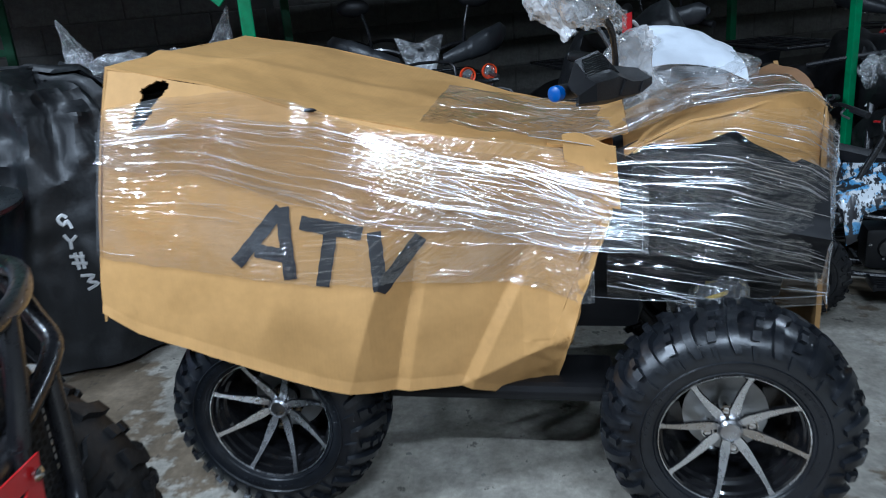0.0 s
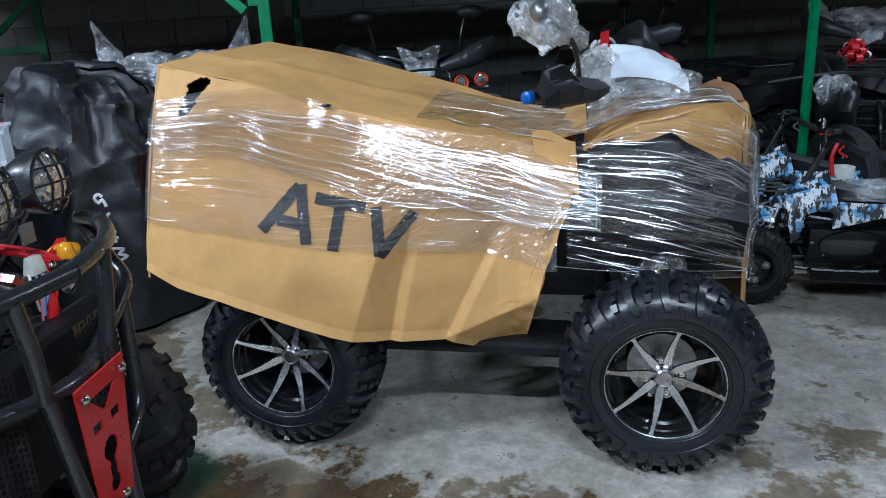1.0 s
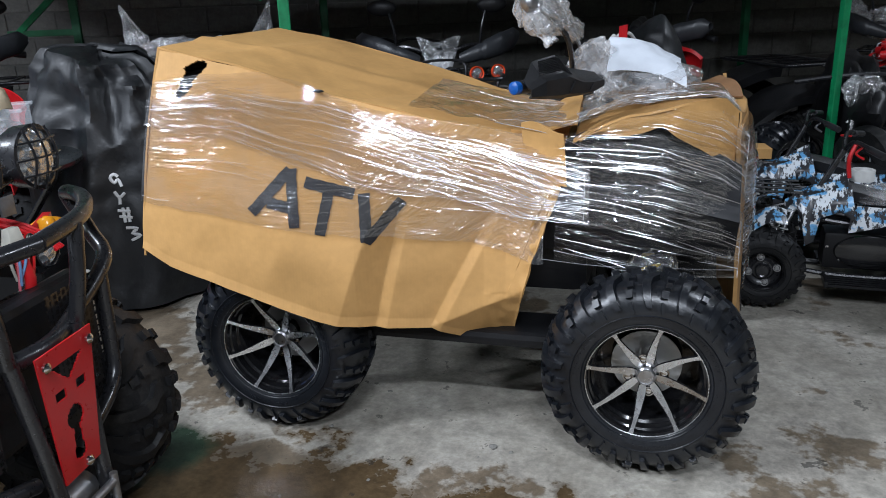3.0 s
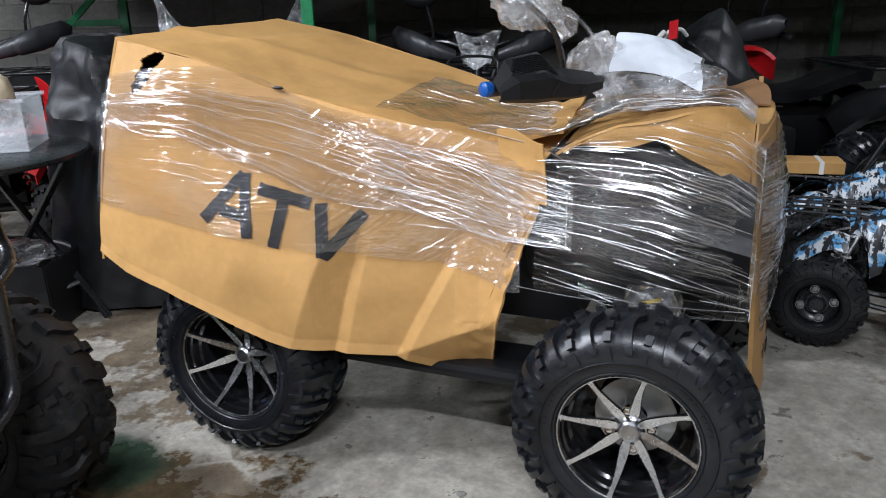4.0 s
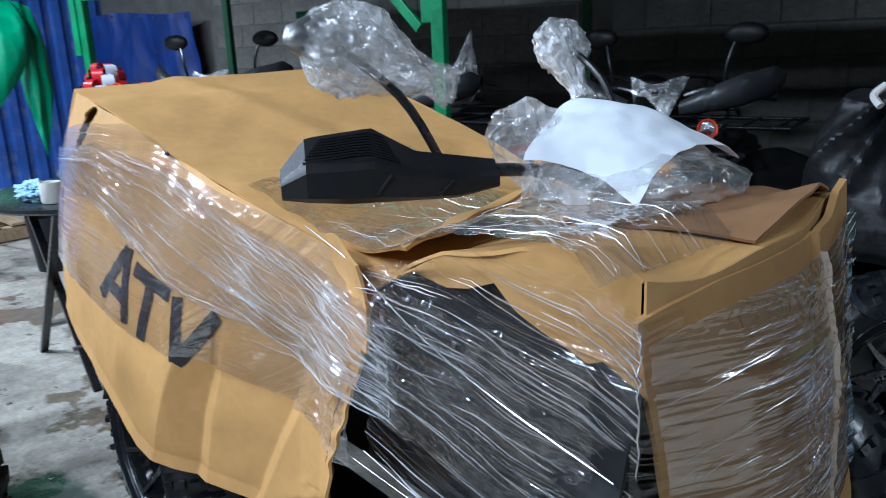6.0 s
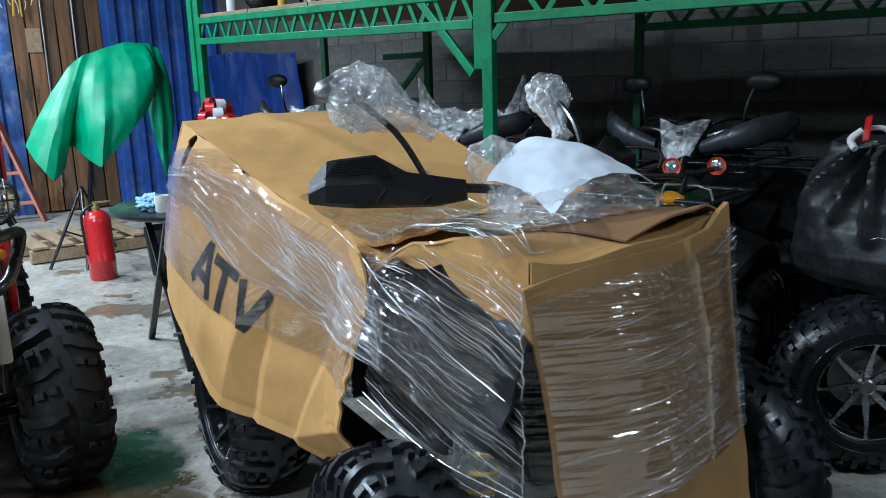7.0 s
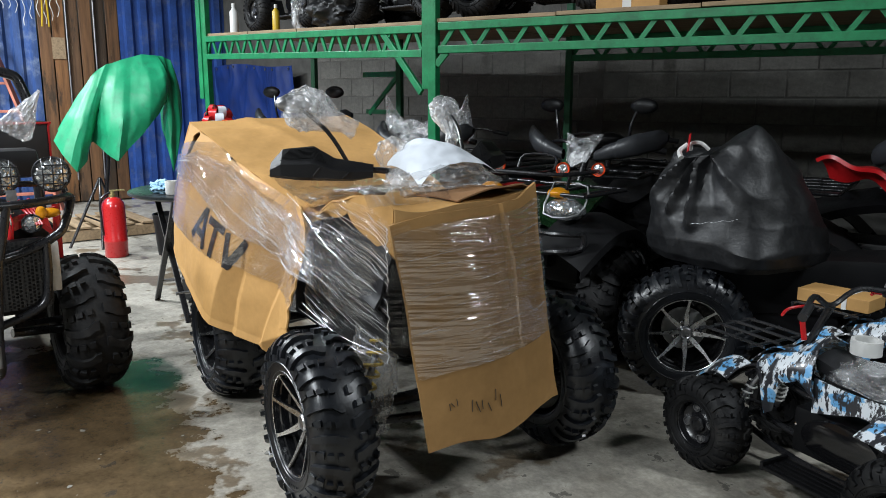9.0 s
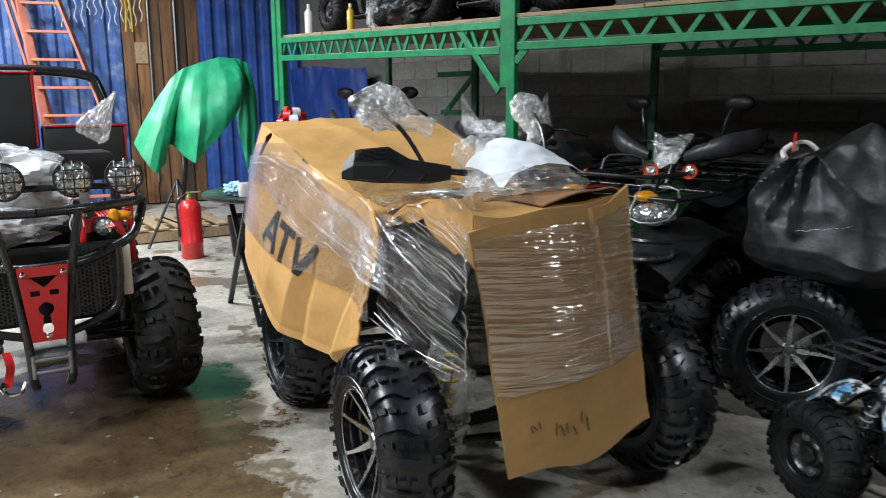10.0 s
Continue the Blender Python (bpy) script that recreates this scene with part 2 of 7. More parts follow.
CLOTH_BLUE = surface("pale_blue_cloth", (0.30, 0.50, 0.66), 0.8, vary=0.2, relief=0.4, depth=0.006)
ORANGE_RING = surface("orange_ring", (0.85, 0.07, 0.01), 0.3, vary=0.1)
ROOF = surface("roof_sheet", (0.03, 0.033, 0.033), 0.6, vary=0.3)


def lens_mat():
    m, nt, p = node_mat("clear_lens")
    p.inputs["Base Color"].default_value = (0.75, 0.78, 0.8, 1)
    p.inputs["Metallic"].default_value = 0.85
    vor = nt.nodes.new("ShaderNodeTexVoronoi")
    vor.inputs["Scale"].default_value = 45
    tc = nt.nodes.new("ShaderNodeTexCoord")
    link(nt, tc.outputs["Object"], vor.inputs["Vector"])
    p.inputs["Roughness"].default_value = 0.18
    link(nt, bump(nt, vor.outputs["Distance"], 0.8, 0.01), p.inputs["Normal"])
    p.inputs["Coat Weight"].default_value = 1.0
    return m


LENS = lens_mat()


def door_mat():
    """Weathered planks: every plank its own brown, with peeling and dark runs."""
    m, nt, p = node_mat("weathered_door_wood")
    oi = nt.nodes.new("ShaderNodeObjectInfo")
    tone = ramp(nt, oi.outputs["Random"], [(0.0, (0.045, 0.026, 0.014)), (0.35, (0.13, 0.062, 0.026)), (0.65, (0.21, 0.095, 0.034)), (1.0, (0.07, 0.045, 0.028))])
    grain = tex_noise(nt, 3.0, 6, 0.65, (8, 8, 0.6))
    col = mix_col(nt, 1.0, tone, ramp(nt, grain, [(0.3, 0.45), (0.7, 1.35)]), "MULTIPLY")
    peel = ramp(nt, tex_noise(nt, 2.2, 7, 0.75, (2.0, 2.0, 0.5)), [(0.55, 0.0), (0.62, 1.0)])
    col = mix_col(nt, math_node(nt, "MULTIPLY", peel, 0.8), col, (0.025, 0.018, 0.012))
    pale = ramp(nt, tex_noise(nt, 6.0, 6, 0.7, (3.0, 3.0, 0.6)), [(0.64, 0.0), (0.70, 1.0)])
    col = mix_col(nt, math_node(nt, "MULTIPLY", pale, 0.6), col, (0.30, 0.22, 0.13))
    link(nt, col, p.inputs["Base Color"])
    p.inputs["Roughness"].default_value = 0.5
    link(nt, bump(nt, grain, 0.4, 0.006), p.inputs["Normal"])
    return m


WOOD_DARK = door_mat()


def card_mat(name, tone):
    """Corrugated board: faint flutes, paper mottling, worn patches."""
    m, nt, p = node_mat(name)
    big = tex_noise(nt, 2.6, 5, 0.6)
    mott = tex_noise(nt, 38, 4, 0.6)
    flute = nt.nodes.new("ShaderNodeTexWave")
    flute.inputs["Scale"].default_value, flute.inputs["Distortion"].default_value = 32.0, 0.6
    tc = nt.nodes.new("ShaderNodeTexCoord")
    link(nt, tc.outputs["Object"], flute.inputs["Vector"])
    base = ramp(nt, big, [(0.3, tuple(c * 0.86 for c in tone)), (0.7, tuple(min(1, c * 1.08) for c in tone))])
    base = mix_col(nt, 1.0, base, ramp(nt, mott, [(0.3, 0.9), (0.7, 1.0)]), "MULTIPLY")
    scuff = ramp(nt, tex_noise(nt, 5.5, 7, 0.75), [(0.6, 0.0), (0.75, 0.5)])
    base = mix_col(nt, scuff, base, tuple(c * 0.68 for c in tone))
    link(nt, base, p.inputs["Base Color"])
    p.inputs["Roughness"].default_value = 0.62
    p.inputs["Specular IOR Level"].default_value = 0.3
    n1 = bump(nt, flute.outputs["Fac"], 0.03, 0.003)
    n2 = bump(nt, tex_noise(nt, 4.0, 3, 0.5), 0.25, 0.03, n1)
    link(nt, bump(nt, mott, 0.08, 0.003, n2), p.inputs["Normal"])
    return m


CARD = card_mat("tan_corrugated_board", (0.54, 0.305, 0.105))
CARD_BROWN = card_mat("brown_inner_board", (0.27, 0.145, 0.068))
CARD_EDGE = card_mat("board_inside", (0.40, 0.235, 0.09))
CARD_DARK = card_mat("brown_corrugated_board", (0.36, 0.205, 0.075))


def film_mat(name, turn=(0, 0, 0), milk=0.04, gloss=0.12, scale=1.0, streak=1.0, rough=0.07, run=1.0, crease=0.0, clear=(0.98, 0.98, 0.98)):
    """Clear plastic: fine pull lines along the wrap; crease: sharp crumpling of a loose bag."""
    m, nt, p = node_mat(name)
    nt.nodes.remove(p)
    out = nt.nodes["Material Output"]
    zone = tex_noise(nt, 4.2 * scale, 4, 0.6)
    patchy = ramp(nt, zone, [(0.47, 0.0), (0.60, 1.0)])
    hgt = None
    if streak:
        wide = tex_noise(nt, scale, 2, 0.5, (1.6 * run, 1.6 * run, 70.0), turn)
        thin = tex_noise(nt, scale, 2, 0.5, (3.0 * run, 3.0 * run, 190.0), turn)
        hgt = math_node(nt, "ADD", math_node(nt, "MULTIPLY", wide, 0.0030 * streak), math_node(nt, "MULTIPLY", thin, 0.0016 * streak))
    if crease:
        for sc, amp in ((16.0, 0.030), (38.0, 0.014), (90.0, 0.005)):
            n = tex_noise(nt, sc * scale, 1, 0.4)
            ridge = math_node(nt, "MULTIPLY", math_node(nt, "ABSOLUTE", math_node(nt, "SUBTRACT", n, 0.5)), amp * crease)
            hgt = ridge if hgt is None else math_node(nt, "ADD", hgt, ridge)
    glossy = nt.nodes.new("ShaderNodeBsdfGlossy")
    glossy.inputs["Roughness"].default_value = rough
    glossy.inputs["Color"].default_value = (1, 1, 1, 1)
    white = nt.nodes.new("ShaderNodeBsdfDiffuse")
    white.inputs["Color"].default_value = (0.85, 0.86, 0.88, 1)
    if hgt is not None:
        nrm = bump(nt, hgt, 1.0, 1.0)
        link(nt, nrm, glossy.inputs["Normal"])
        link(nt, nrm, white.inputs["Normal"])
    clearn = nt.nodes.new("ShaderNodeBsdfTransparent")
    clearn.inputs["Color"].default_value = (*clear, 1)
    a = nt.nodes.new("ShaderNodeMixShader")
    # glossier at a slant, as film is
    lw = nt.nodes.new("ShaderNodeLayerWeight")
    lw.inputs["Blend"].default_value = 0.5
    slant = math_node(nt, "MULTIPLY", math_node(nt, "POWER", lw.outputs["Facing"], 3.0), 0.9)
    link(nt, math_node(nt, "ADD", slant, gloss, True), a.inputs[0])
    link(nt, clearn.outputs[0], a.inputs[1])
    link(nt, glossy.outputs[0], a.inputs[2])
    mk = math_node(nt, "MULTIPLY", math_node(nt, "ADD", 0.25, math_node(nt, "MULTIPLY", patchy, 1.2)), milk, True)
    b = nt.nodes.new("ShaderNodeMixShader")
    link(nt, mk, b.inputs[0])
    link(nt, a.outputs[0], b.inputs[1])
    link(nt, white.outputs[0], b.inputs[2])
    link(nt, b.outputs[0], out.inputs["Surface"])
    return m


FILM = film_mat("stretch_film", milk=0.035, gloss=0.15, streak=0.5, run=0.6)
FILM_PANEL = film_mat("stretch_film_on_panel", milk=0.03, gloss=0.24, streak=0.6, run=0.4)
FILM_SLANT = film_mat("stretch_film_slanted", turn=(0, -14, 0), milk=0.03, gloss=0.15, streak=0.3)
FILM_THICK = film_mat("stretch_film_layers", turn=(0, -12, 0), milk=0.001, gloss=0.06, streak=0.4, run=0.5)
FILM_CRUSH = film_mat("stretch_film_crushed", milk=0.012, gloss=0.10, streak=0.0)
FILM_FAN = film_mat("stretch_film_fan", turn=(0, -20, 0), milk=0.03, gloss=0.16, streak=0.5, run=0.6)
FOLD = film_mat("film_fold", milk=0.006, gloss=0.20, streak=0.0, rough=0.14)
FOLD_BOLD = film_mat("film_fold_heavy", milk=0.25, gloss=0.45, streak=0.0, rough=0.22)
BAG_CLEAR = film_mat("clear_plastic_bag", milk=0.20, gloss=0.18, streak=0.0, crease=1.7, rough=0.14)
BAG_SHOCK = film_mat("cloudy_plastic_bag", milk=0.22, gloss=0.14, streak=0.0, crease=1.5, rough=0.16)
BAG_SOFT = film_mat("limp_clear_bag", milk=0.22, gloss=0.07, streak=0.0, crease=0.7, rough=0.2)
BAG_WHITE = film_mat("white_plastic_bag", milk=0.92, gloss=0.05, scale=0.5, streak=0.0, crease=0.35, rough=0.22)
BAG_HAZY = film_mat("hazy_plastic_bag", milk=0.36, gloss=0.12, streak=0.0, crease=0.9, rough=0.16)


def floor_mat():
    m, nt, p = node_mat("worn_concrete")
    big = tex_noise(nt, 0.9, 6, 0.62)
    mid = tex_noise(nt, 2.4, 7, 0.68)
    fine = tex_noise(nt, 55, 4, 0.6)
    pit = tex_noise(nt, 190, 2, 0.5)
    col = ramp(nt, mid, [(0.25, (0.21, 0.188, 0.152)), (0.5, (0.34, 0.315, 0.268)), (0.75, (0.48, 0.452, 0.395))])
    col = mix_col(nt, 1.0, col, ramp(nt, fine, [(0.25, 0.72), (0.7, 1.0)]), "MULTIPLY")
    # a wide damp patch in the aisle with a wandering edge, and smaller stray ones
    tc = nt.nodes.new("ShaderNodeTexCoord")
    sep = nt.nodes.new("ShaderNodeSeparateXYZ")
    link(nt, tc.outputs["Object"], sep.inputs[0])
    wob = math_node(nt, "MULTIPLY", math_node(nt, "SUBTRACT", mid, 0.5), 1.5)
    dx = math_node(nt, "DIVIDE", math_node(nt, "SUBTRACT", sep.outputs[0], 0.10), 1.30)
    dy = math_node(nt, "DIVIDE", math_node(nt, "ADD", sep.outputs[1], 0.75), 0.76)
    rad = math_node(nt, "SQRT", math_node(nt, "ADD", math_node(nt, "MULTIPLY", dx, dx), math_node(nt, "MULTIPLY", dy, dy)))
    patch = ramp(nt, math_node(nt, "ADD", math_node(nt, "ADD", rad, wob), 0.0), [(0.90, 1.0), (0.98, 0.0)])
    stray = ramp(nt, math_node(nt, "ADD", math_node(nt, "MULTIPLY", big, 0.55), math_node(nt, "MULTIPLY", mid, 0.45)), [(0.535, 0.0), (0.555, 1.0)])
    damp = math_node(nt, "MAXIMUM", patch, math_node(nt, "MULTIPLY", stray, 0.8))
    col = mix_col(nt, damp, col, mix_col(nt, 1.0, col, (0.32, 0.235, 0.145), "MULTIPLY"))
    # green coolant stain by the rear wheel
    gx = math_node(nt, "DIVIDE", math_node(nt, "ADD", sep.outputs[0], 0.42), 0.30)
    gy = math_node(nt, "DIVIDE", math_node(nt, "ADD", sep.outputs[1], 0.16), 0.17)
    gr = math_node(nt, "SQRT", math_node(nt, "ADD", math_node(nt, "MULTIPLY", gx, gx), math_node(nt, "MULTIPLY", gy, gy)))
    stain = ramp(nt, math_node(nt, "ADD", gr, wob), [(0.75, 1.0), (1.05, 0.0)])
    col = mix_col(nt, math_node(nt, "MULTIPLY", stain, 0.8), col, (0.022, 0.060, 0.038))
    mottle = ramp(nt, tex_noise(nt, 15, 6, 0.72), [(0.35, 0.80), (0.65, 1.35)])
    col = mix_col(nt, 1.0, col, mottle, "MULTIPLY")
    spots = ramp(nt, tex_noise(nt, 7.5, 6, 0.72), [(0.615, 0.0), (0.64, 1.0)])
    col = mix_col(nt, math_node(nt, "MULTIPLY", spots, 0.75), col, (0.045, 0.04, 0.034))
    link(nt, col, p.inputs["Base Color"])
    rr = mix_col(nt, damp, (0.6, 0.6, 0.6), (0.20, 0.20, 0.20))
    link(nt, rr, p.inputs["Roughness"])
    n1 = bump(nt, fine, 0.25, 0.004)
    n2 = bump(nt, pit, 0.15, 0.002, n1)
    link(nt, bump(nt, mid, 0.25, 0.02, n2), p.inputs["Normal"])
    return m


FLOOR = floor_mat()
BLOCK = surface("grey_concrete_block", (0.16, 0.155, 0.14), 0.9, vary=0.6, scale=2, fine=40, relief=0.4, dirt=(0.07, 0.068, 0.06))
MORTAR = surface("mortar", (0.11, 0.107, 0.098), 0.9, vary=0.3)


def camo_mat():
    m, nt, p = node_mat("blue_white_camouflage")
    a = tex_noise(nt, 9.5, 3, 0.55, (1, 1, 1.6))
    b = tex_noise(nt, 16, 4, 0.65, (2.6, 1, 1))
    col = ramp(nt, a, [(0.38, (0.03, 0.035, 0.04)), (0.42, (0.13, 0.36, 0.66)), (0.49, (0.20, 0.45, 0.72)), (0.52, (0.72, 0.76, 0.8))])
    blk = ramp(nt, b, [(0.485, 0.0), (0.52, 1.0)])
    col = mix_col(nt, blk, col, (0.03, 0.03, 0.035))
    link(nt, col, p.inputs["Base Color"])
    p.inputs["Roughness"].default_value = 0.3
    p.inputs["Coat Weight"].default_value = 0.4
    for e in nt.nodes:
        if e.bl_idname == "ShaderNodeValToRGB":
            e.color_ramp.interpolation = "LINEAR"
    return m


CAMO = camo_mat()

# ---- the shed ----
RU, RN, RP = Vector((0.883, 0.469, 0)), Vector((-0.469, 0.883, 0)), Vector((-0.62, 1.62, 0))


def wall_run(name, a, b, z0, z1, thick, material, label):
    """A plain wall between two plan points, its inner face on the line, thickness behind (to the left of a to b)."""
    a, b = Vector((*a, 0)), Vector((*b, 0))
    d = (b - a)
    ln = d.length
    ang = math.degrees(math.atan2(d.y, d.x))
    bm = bmesh.new()
    box(bm, (ln, thick, z1 - z0), Matrix.Translation((ln / 2, thick / 2, (z0 + z1) / 2)))
    return single(name, bm, material, label, "wall", kind="structure", m=pose(a.x, a.y, 0, 0, 0, ang))


bm = bmesh.new()
box(bm, (40, 40, 0.2), Matrix.Translation((-1, 0, -0.1)))
floor = single("floor", bm, FLOOR, "worn grey concrete floor with damp stains", "floor", kind="structure")
# unseen roof, its colour kept dark so that less light bounces back
bm = bmesh.new()
box(bm, (18, 16, 0.1), Matrix.Translation((-1, 0, 5.05)))
for i in range(70):
    box(bm, (0.05, 16, 0.03), Matrix.Translation((-9.8 + i * 0.25, 0, 4.985)))
single("ceiling", bm, ROOF, "unseen ribbed sheet-metal roof, dark to cut bounced light", "ceiling", kind="structure")
WALL_A, WALL_B, WALL_C = (-1.35, 3.65), (7.0, 8.09), (-9.0, 1.95)
wall_back = wall_run("wall_back", (WALL_A[0], WALL_A[1]), WALL_B, 0, 5, 0.2, MORTAR, "dim grey concrete block wall")
wall_left = wall_run("wall_rear_left", WALL_C, WALL_A, 0, 5, 0.2, MORTAR, "dim grey block wall behind the racks")
wall_run("wall_east", (7.0, 8.2), (7.0, -7), 0, 5, 0.2, MORTAR, "plain grey wall")
wall_run("wall_south", (7.2, -7), (-9.6, -7), 0, 5, 0.2, MORTAR, "plain grey wall")
wall_run("wall_west", (-9.0, -7), (-9.0, 2.2), 0, 5, 0.2, MORTAR, "plain grey wall")


def tube_fixture(x, y, z, turn):
    t = thing("tube_light", "unseen white ceiling tube light, switched on", "lamp", pose(x, y, z, 0, 0, turn), group="ceiling lights")
    bm = bmesh.new()
    box(bm, (1.3, 0.09, 0.05), Matrix.Translation((0, 0, 0.06)), 0.008)
    part("housing", bm, WHITE_PLASTIC, t)
    bm = bmesh.new()
    rod(bm, (0, 0, 0.08), (0, 0, 5.0 - z), 0.012)
    part("hanger", bm, STEEL, t)


for tx, ty, tz, tw, tt in TUBES:
    tube_fixture(tx, ty, tz, tt)


# ---- storage racks ----
def lattice_beam(parent, a, b, zt_a, zt_b, depth, count, chord=0.045, label=""):
    """Two chords with flat zigzag bars between them."""
    a, b = Vector((*a, zt_a)), Vector((*b, zt_b))
    d = (b - a)
    ln = d.length
    m = Matrix.Translation(a) @ d.to_track_quat("X", "Z").to_matrix().to_4x4()
    for z in (-chord / 2, -depth + chord / 2):
        bm = bmesh.new()
        box(bm, (ln, 0.045, chord), Matrix.Translation((ln / 2, 0, z)), 0.004)
        part("chord", bm, GREEN_STEEL, parent, world=True).matrix_basis = m
    step = ln / count
    for i in range(count):
        x0 = i * step
        for p, q in (((x0 + 0.10 * step, -depth + chord), (x0 + 0.37 * step, -chord)), ((x0 + 0.63 * step, -chord), (x0 + 0.90 * step, -depth + chord))):
            bm = bmesh.new()
            v = Vector((q[0] - p[0], 0, q[1] - p[1]))
            mm = Matrix.Translation(((p[0] + q[0]) / 2, 0, (p[1] + q[1]) / 2)) @ v.to_track_quat("X", "Z").to_matrix().to_4x4()
            box(bm, (v.length + 0.03, 0.012, 0.026), mm)
            part("lattice_bar", bm, GREEN_STEEL, parent, world=True).matrix_basis = m


def upright(parent, x, y, z1, w=0.055, z0=0.0, material=None):
    bm = bmesh.new()
    box(bm, (w, w, z1 - z0), Matrix.Translation((0, 0, (z0 + z1) / 2)), 0.005)
    box(bm, (w * 2.2, w * 2.2, 0.012), Matrix.Translation((0, 0, 0.006 + z0)), 0.002) if z0 == 0 else None
    ob = part("upright", bm, material or GREEN_STEEL, parent, world=True)
    ob.matrix_basis = pose(x, y, 0, 0, 0, 28)
    return ob


def brace_bar(parent, a, b, w=0.04, material=None):
    a, b = Vector(a), Vector(b)
    v = b - a
    bm = bmesh.new()
    box(bm, (v.length, 0.02, w), Matrix.Translation((v.length / 2, 0, 0)), 0.003)
    part("brace", bm, material or GREEN_STEEL, parent, world=True).matrix_basis = Matrix.Translation(a) @ v.to_track_quat("X", "Z").to_matrix().to_4x4()


RB = RP + RU * 3.15
rack_r = thing("storage_rack", "tall green steel storage rack with lattice beams", "rack", Matrix.Translation(RP), group="storage racks")
ZR = 1.806
upright(rack_r, RP.x, RP.y, 3.6)
bm = bmesh.new()
box(bm, (0.075, 0.075, 2.2), Matrix.Translation((0, 0, 2.52)), 0.004)
part("sleeve", bm, GREEN_STEEL, rack_r, world=True).matrix_basis = pose(RP.x - 0.035, RP.y - 0.005, 0, 0, 0, 28)
upright(rack_r, 2.12, 2.65, 3.6, 0.04)
upright(rack_r, -1.0, 2.99, 3.6, 0.05, material=GREEN_SHADED)
upright(rack_r, 1.80, 4.42, 3.6, 0.05, material=GREEN_SHADED)
p0 = RP + RU * 0.04
lattice_beam(rack_r, (p0.x, p0.y), (RB.x, RB.y), ZR, ZR, 0.178, 13)
lattice_beam(rack_r, (-1.0, 2.99), (1.8, 4.42), ZR, ZR, 0.178, 13)
brace_bar(rack_r, RP + Vector((0.03, 0, 1.56)), RP + RU * 0.09 + Vector((0, 0, 1.635)))
RB2 = RB + RU * 3.0
lattice_beam(rack_r, (RB.x, RB.y), (RB2.x, RB2.y), ZR, ZR, 0.178, 12)
for k in range(8):
    s0 = 0.02 + k * 0.77
    bm = bmesh.new()
    box(bm, (0.765, 1.50, 0.022), Matrix.Translation((0.38, 0.74, 0)), 0.003)
    ob = part("shelf_board", bm, WOOD, rack_r, world=True)
    q = RP + RU * s0
    ob.matrix_basis = pose(q.x, q.y, ZR + 0.013 + 0.003 * (k % 3), 0, 0, 28)

LP = Vector((-3.45, 0.996, 0))
LQ = Vector((-0.68, 1.60, 0))
rack_l = thing("storage_rack", "green steel storage rack holding small quad bikes", "rack", Matrix.Translation(LP), group="storage racks")
lang = math.degrees(math.atan2(LQ.y - LP.y, LQ.x - LP.x))
ZL0, ZL1 = 1.875, 1.80
upright(rack_l, LP.x, LP.y, 3.6)
bm = bmesh.new()
box(bm, (0.07, 0.07, 2.2), Matrix.Translation((0, 0, 2.45)), 0.004)
part("sleeve", bm, GREEN_STEEL, rack_l, world=True).matrix_basis = pose(LP.x - 0.05, LP.y - 0.02, 0, 0, 0, lang)
lattice_beam(rack_l, (LP.x, LP.y), (LQ.x - 0.02, LQ.y), ZL0, ZL1, 0.19, 14)
brace_bar(rack_l, (-1.10, 1.51, 1.79), (-0.70, 1.58, 1.40), 0.045)
ln_ = Vector((-(LQ - LP).y, (LQ - LP).x, 0)).normalized()
for q in (LP + ln_ * 1.1, LP + (LQ - LP) * 0.45 + ln_ * 1.1):
    upright(rack_l, q.x, q.y, 3.0, 0.05, material=GREEN_SHADED)
ldir = (LQ - LP).normalized()
q = LP + (LQ - LP) * 0.45 + ln_ * 1.1
brace_bar(rack_l, q + Vector((0, 0, 1.56)), q - ldir * 0.50 + Vector((0, 0, 1.56)), 0.045, GREEN_STEEL)
brace_bar(rack_l, q + Vector((0, 0, 1.56)), q - ldir * 0.42 + Vector((0, 0, 1.22)), 0.04, GREEN_STEEL)
brace_bar(rack_l, q + Vector((0, 0, 1.24)), q - ldir * 0.46 + Vector((0, 0, 1.24)), 0.04, GREEN_SHADED)
for k in range(4):
    bm = bmesh.new()
    box(bm, (0.70, 1.5, 0.022), Matrix.Translation((0.35, 0.75, 0)), 0.003)
    q = LP + ldir * (0.71 * k)
    part("shelf_board", bm, WOOD, rack_l, world=True).matrix_basis = pose(q.x, q.y, ZL0 + 0.013 - 0.019 * k, 0, 1.55, lang)

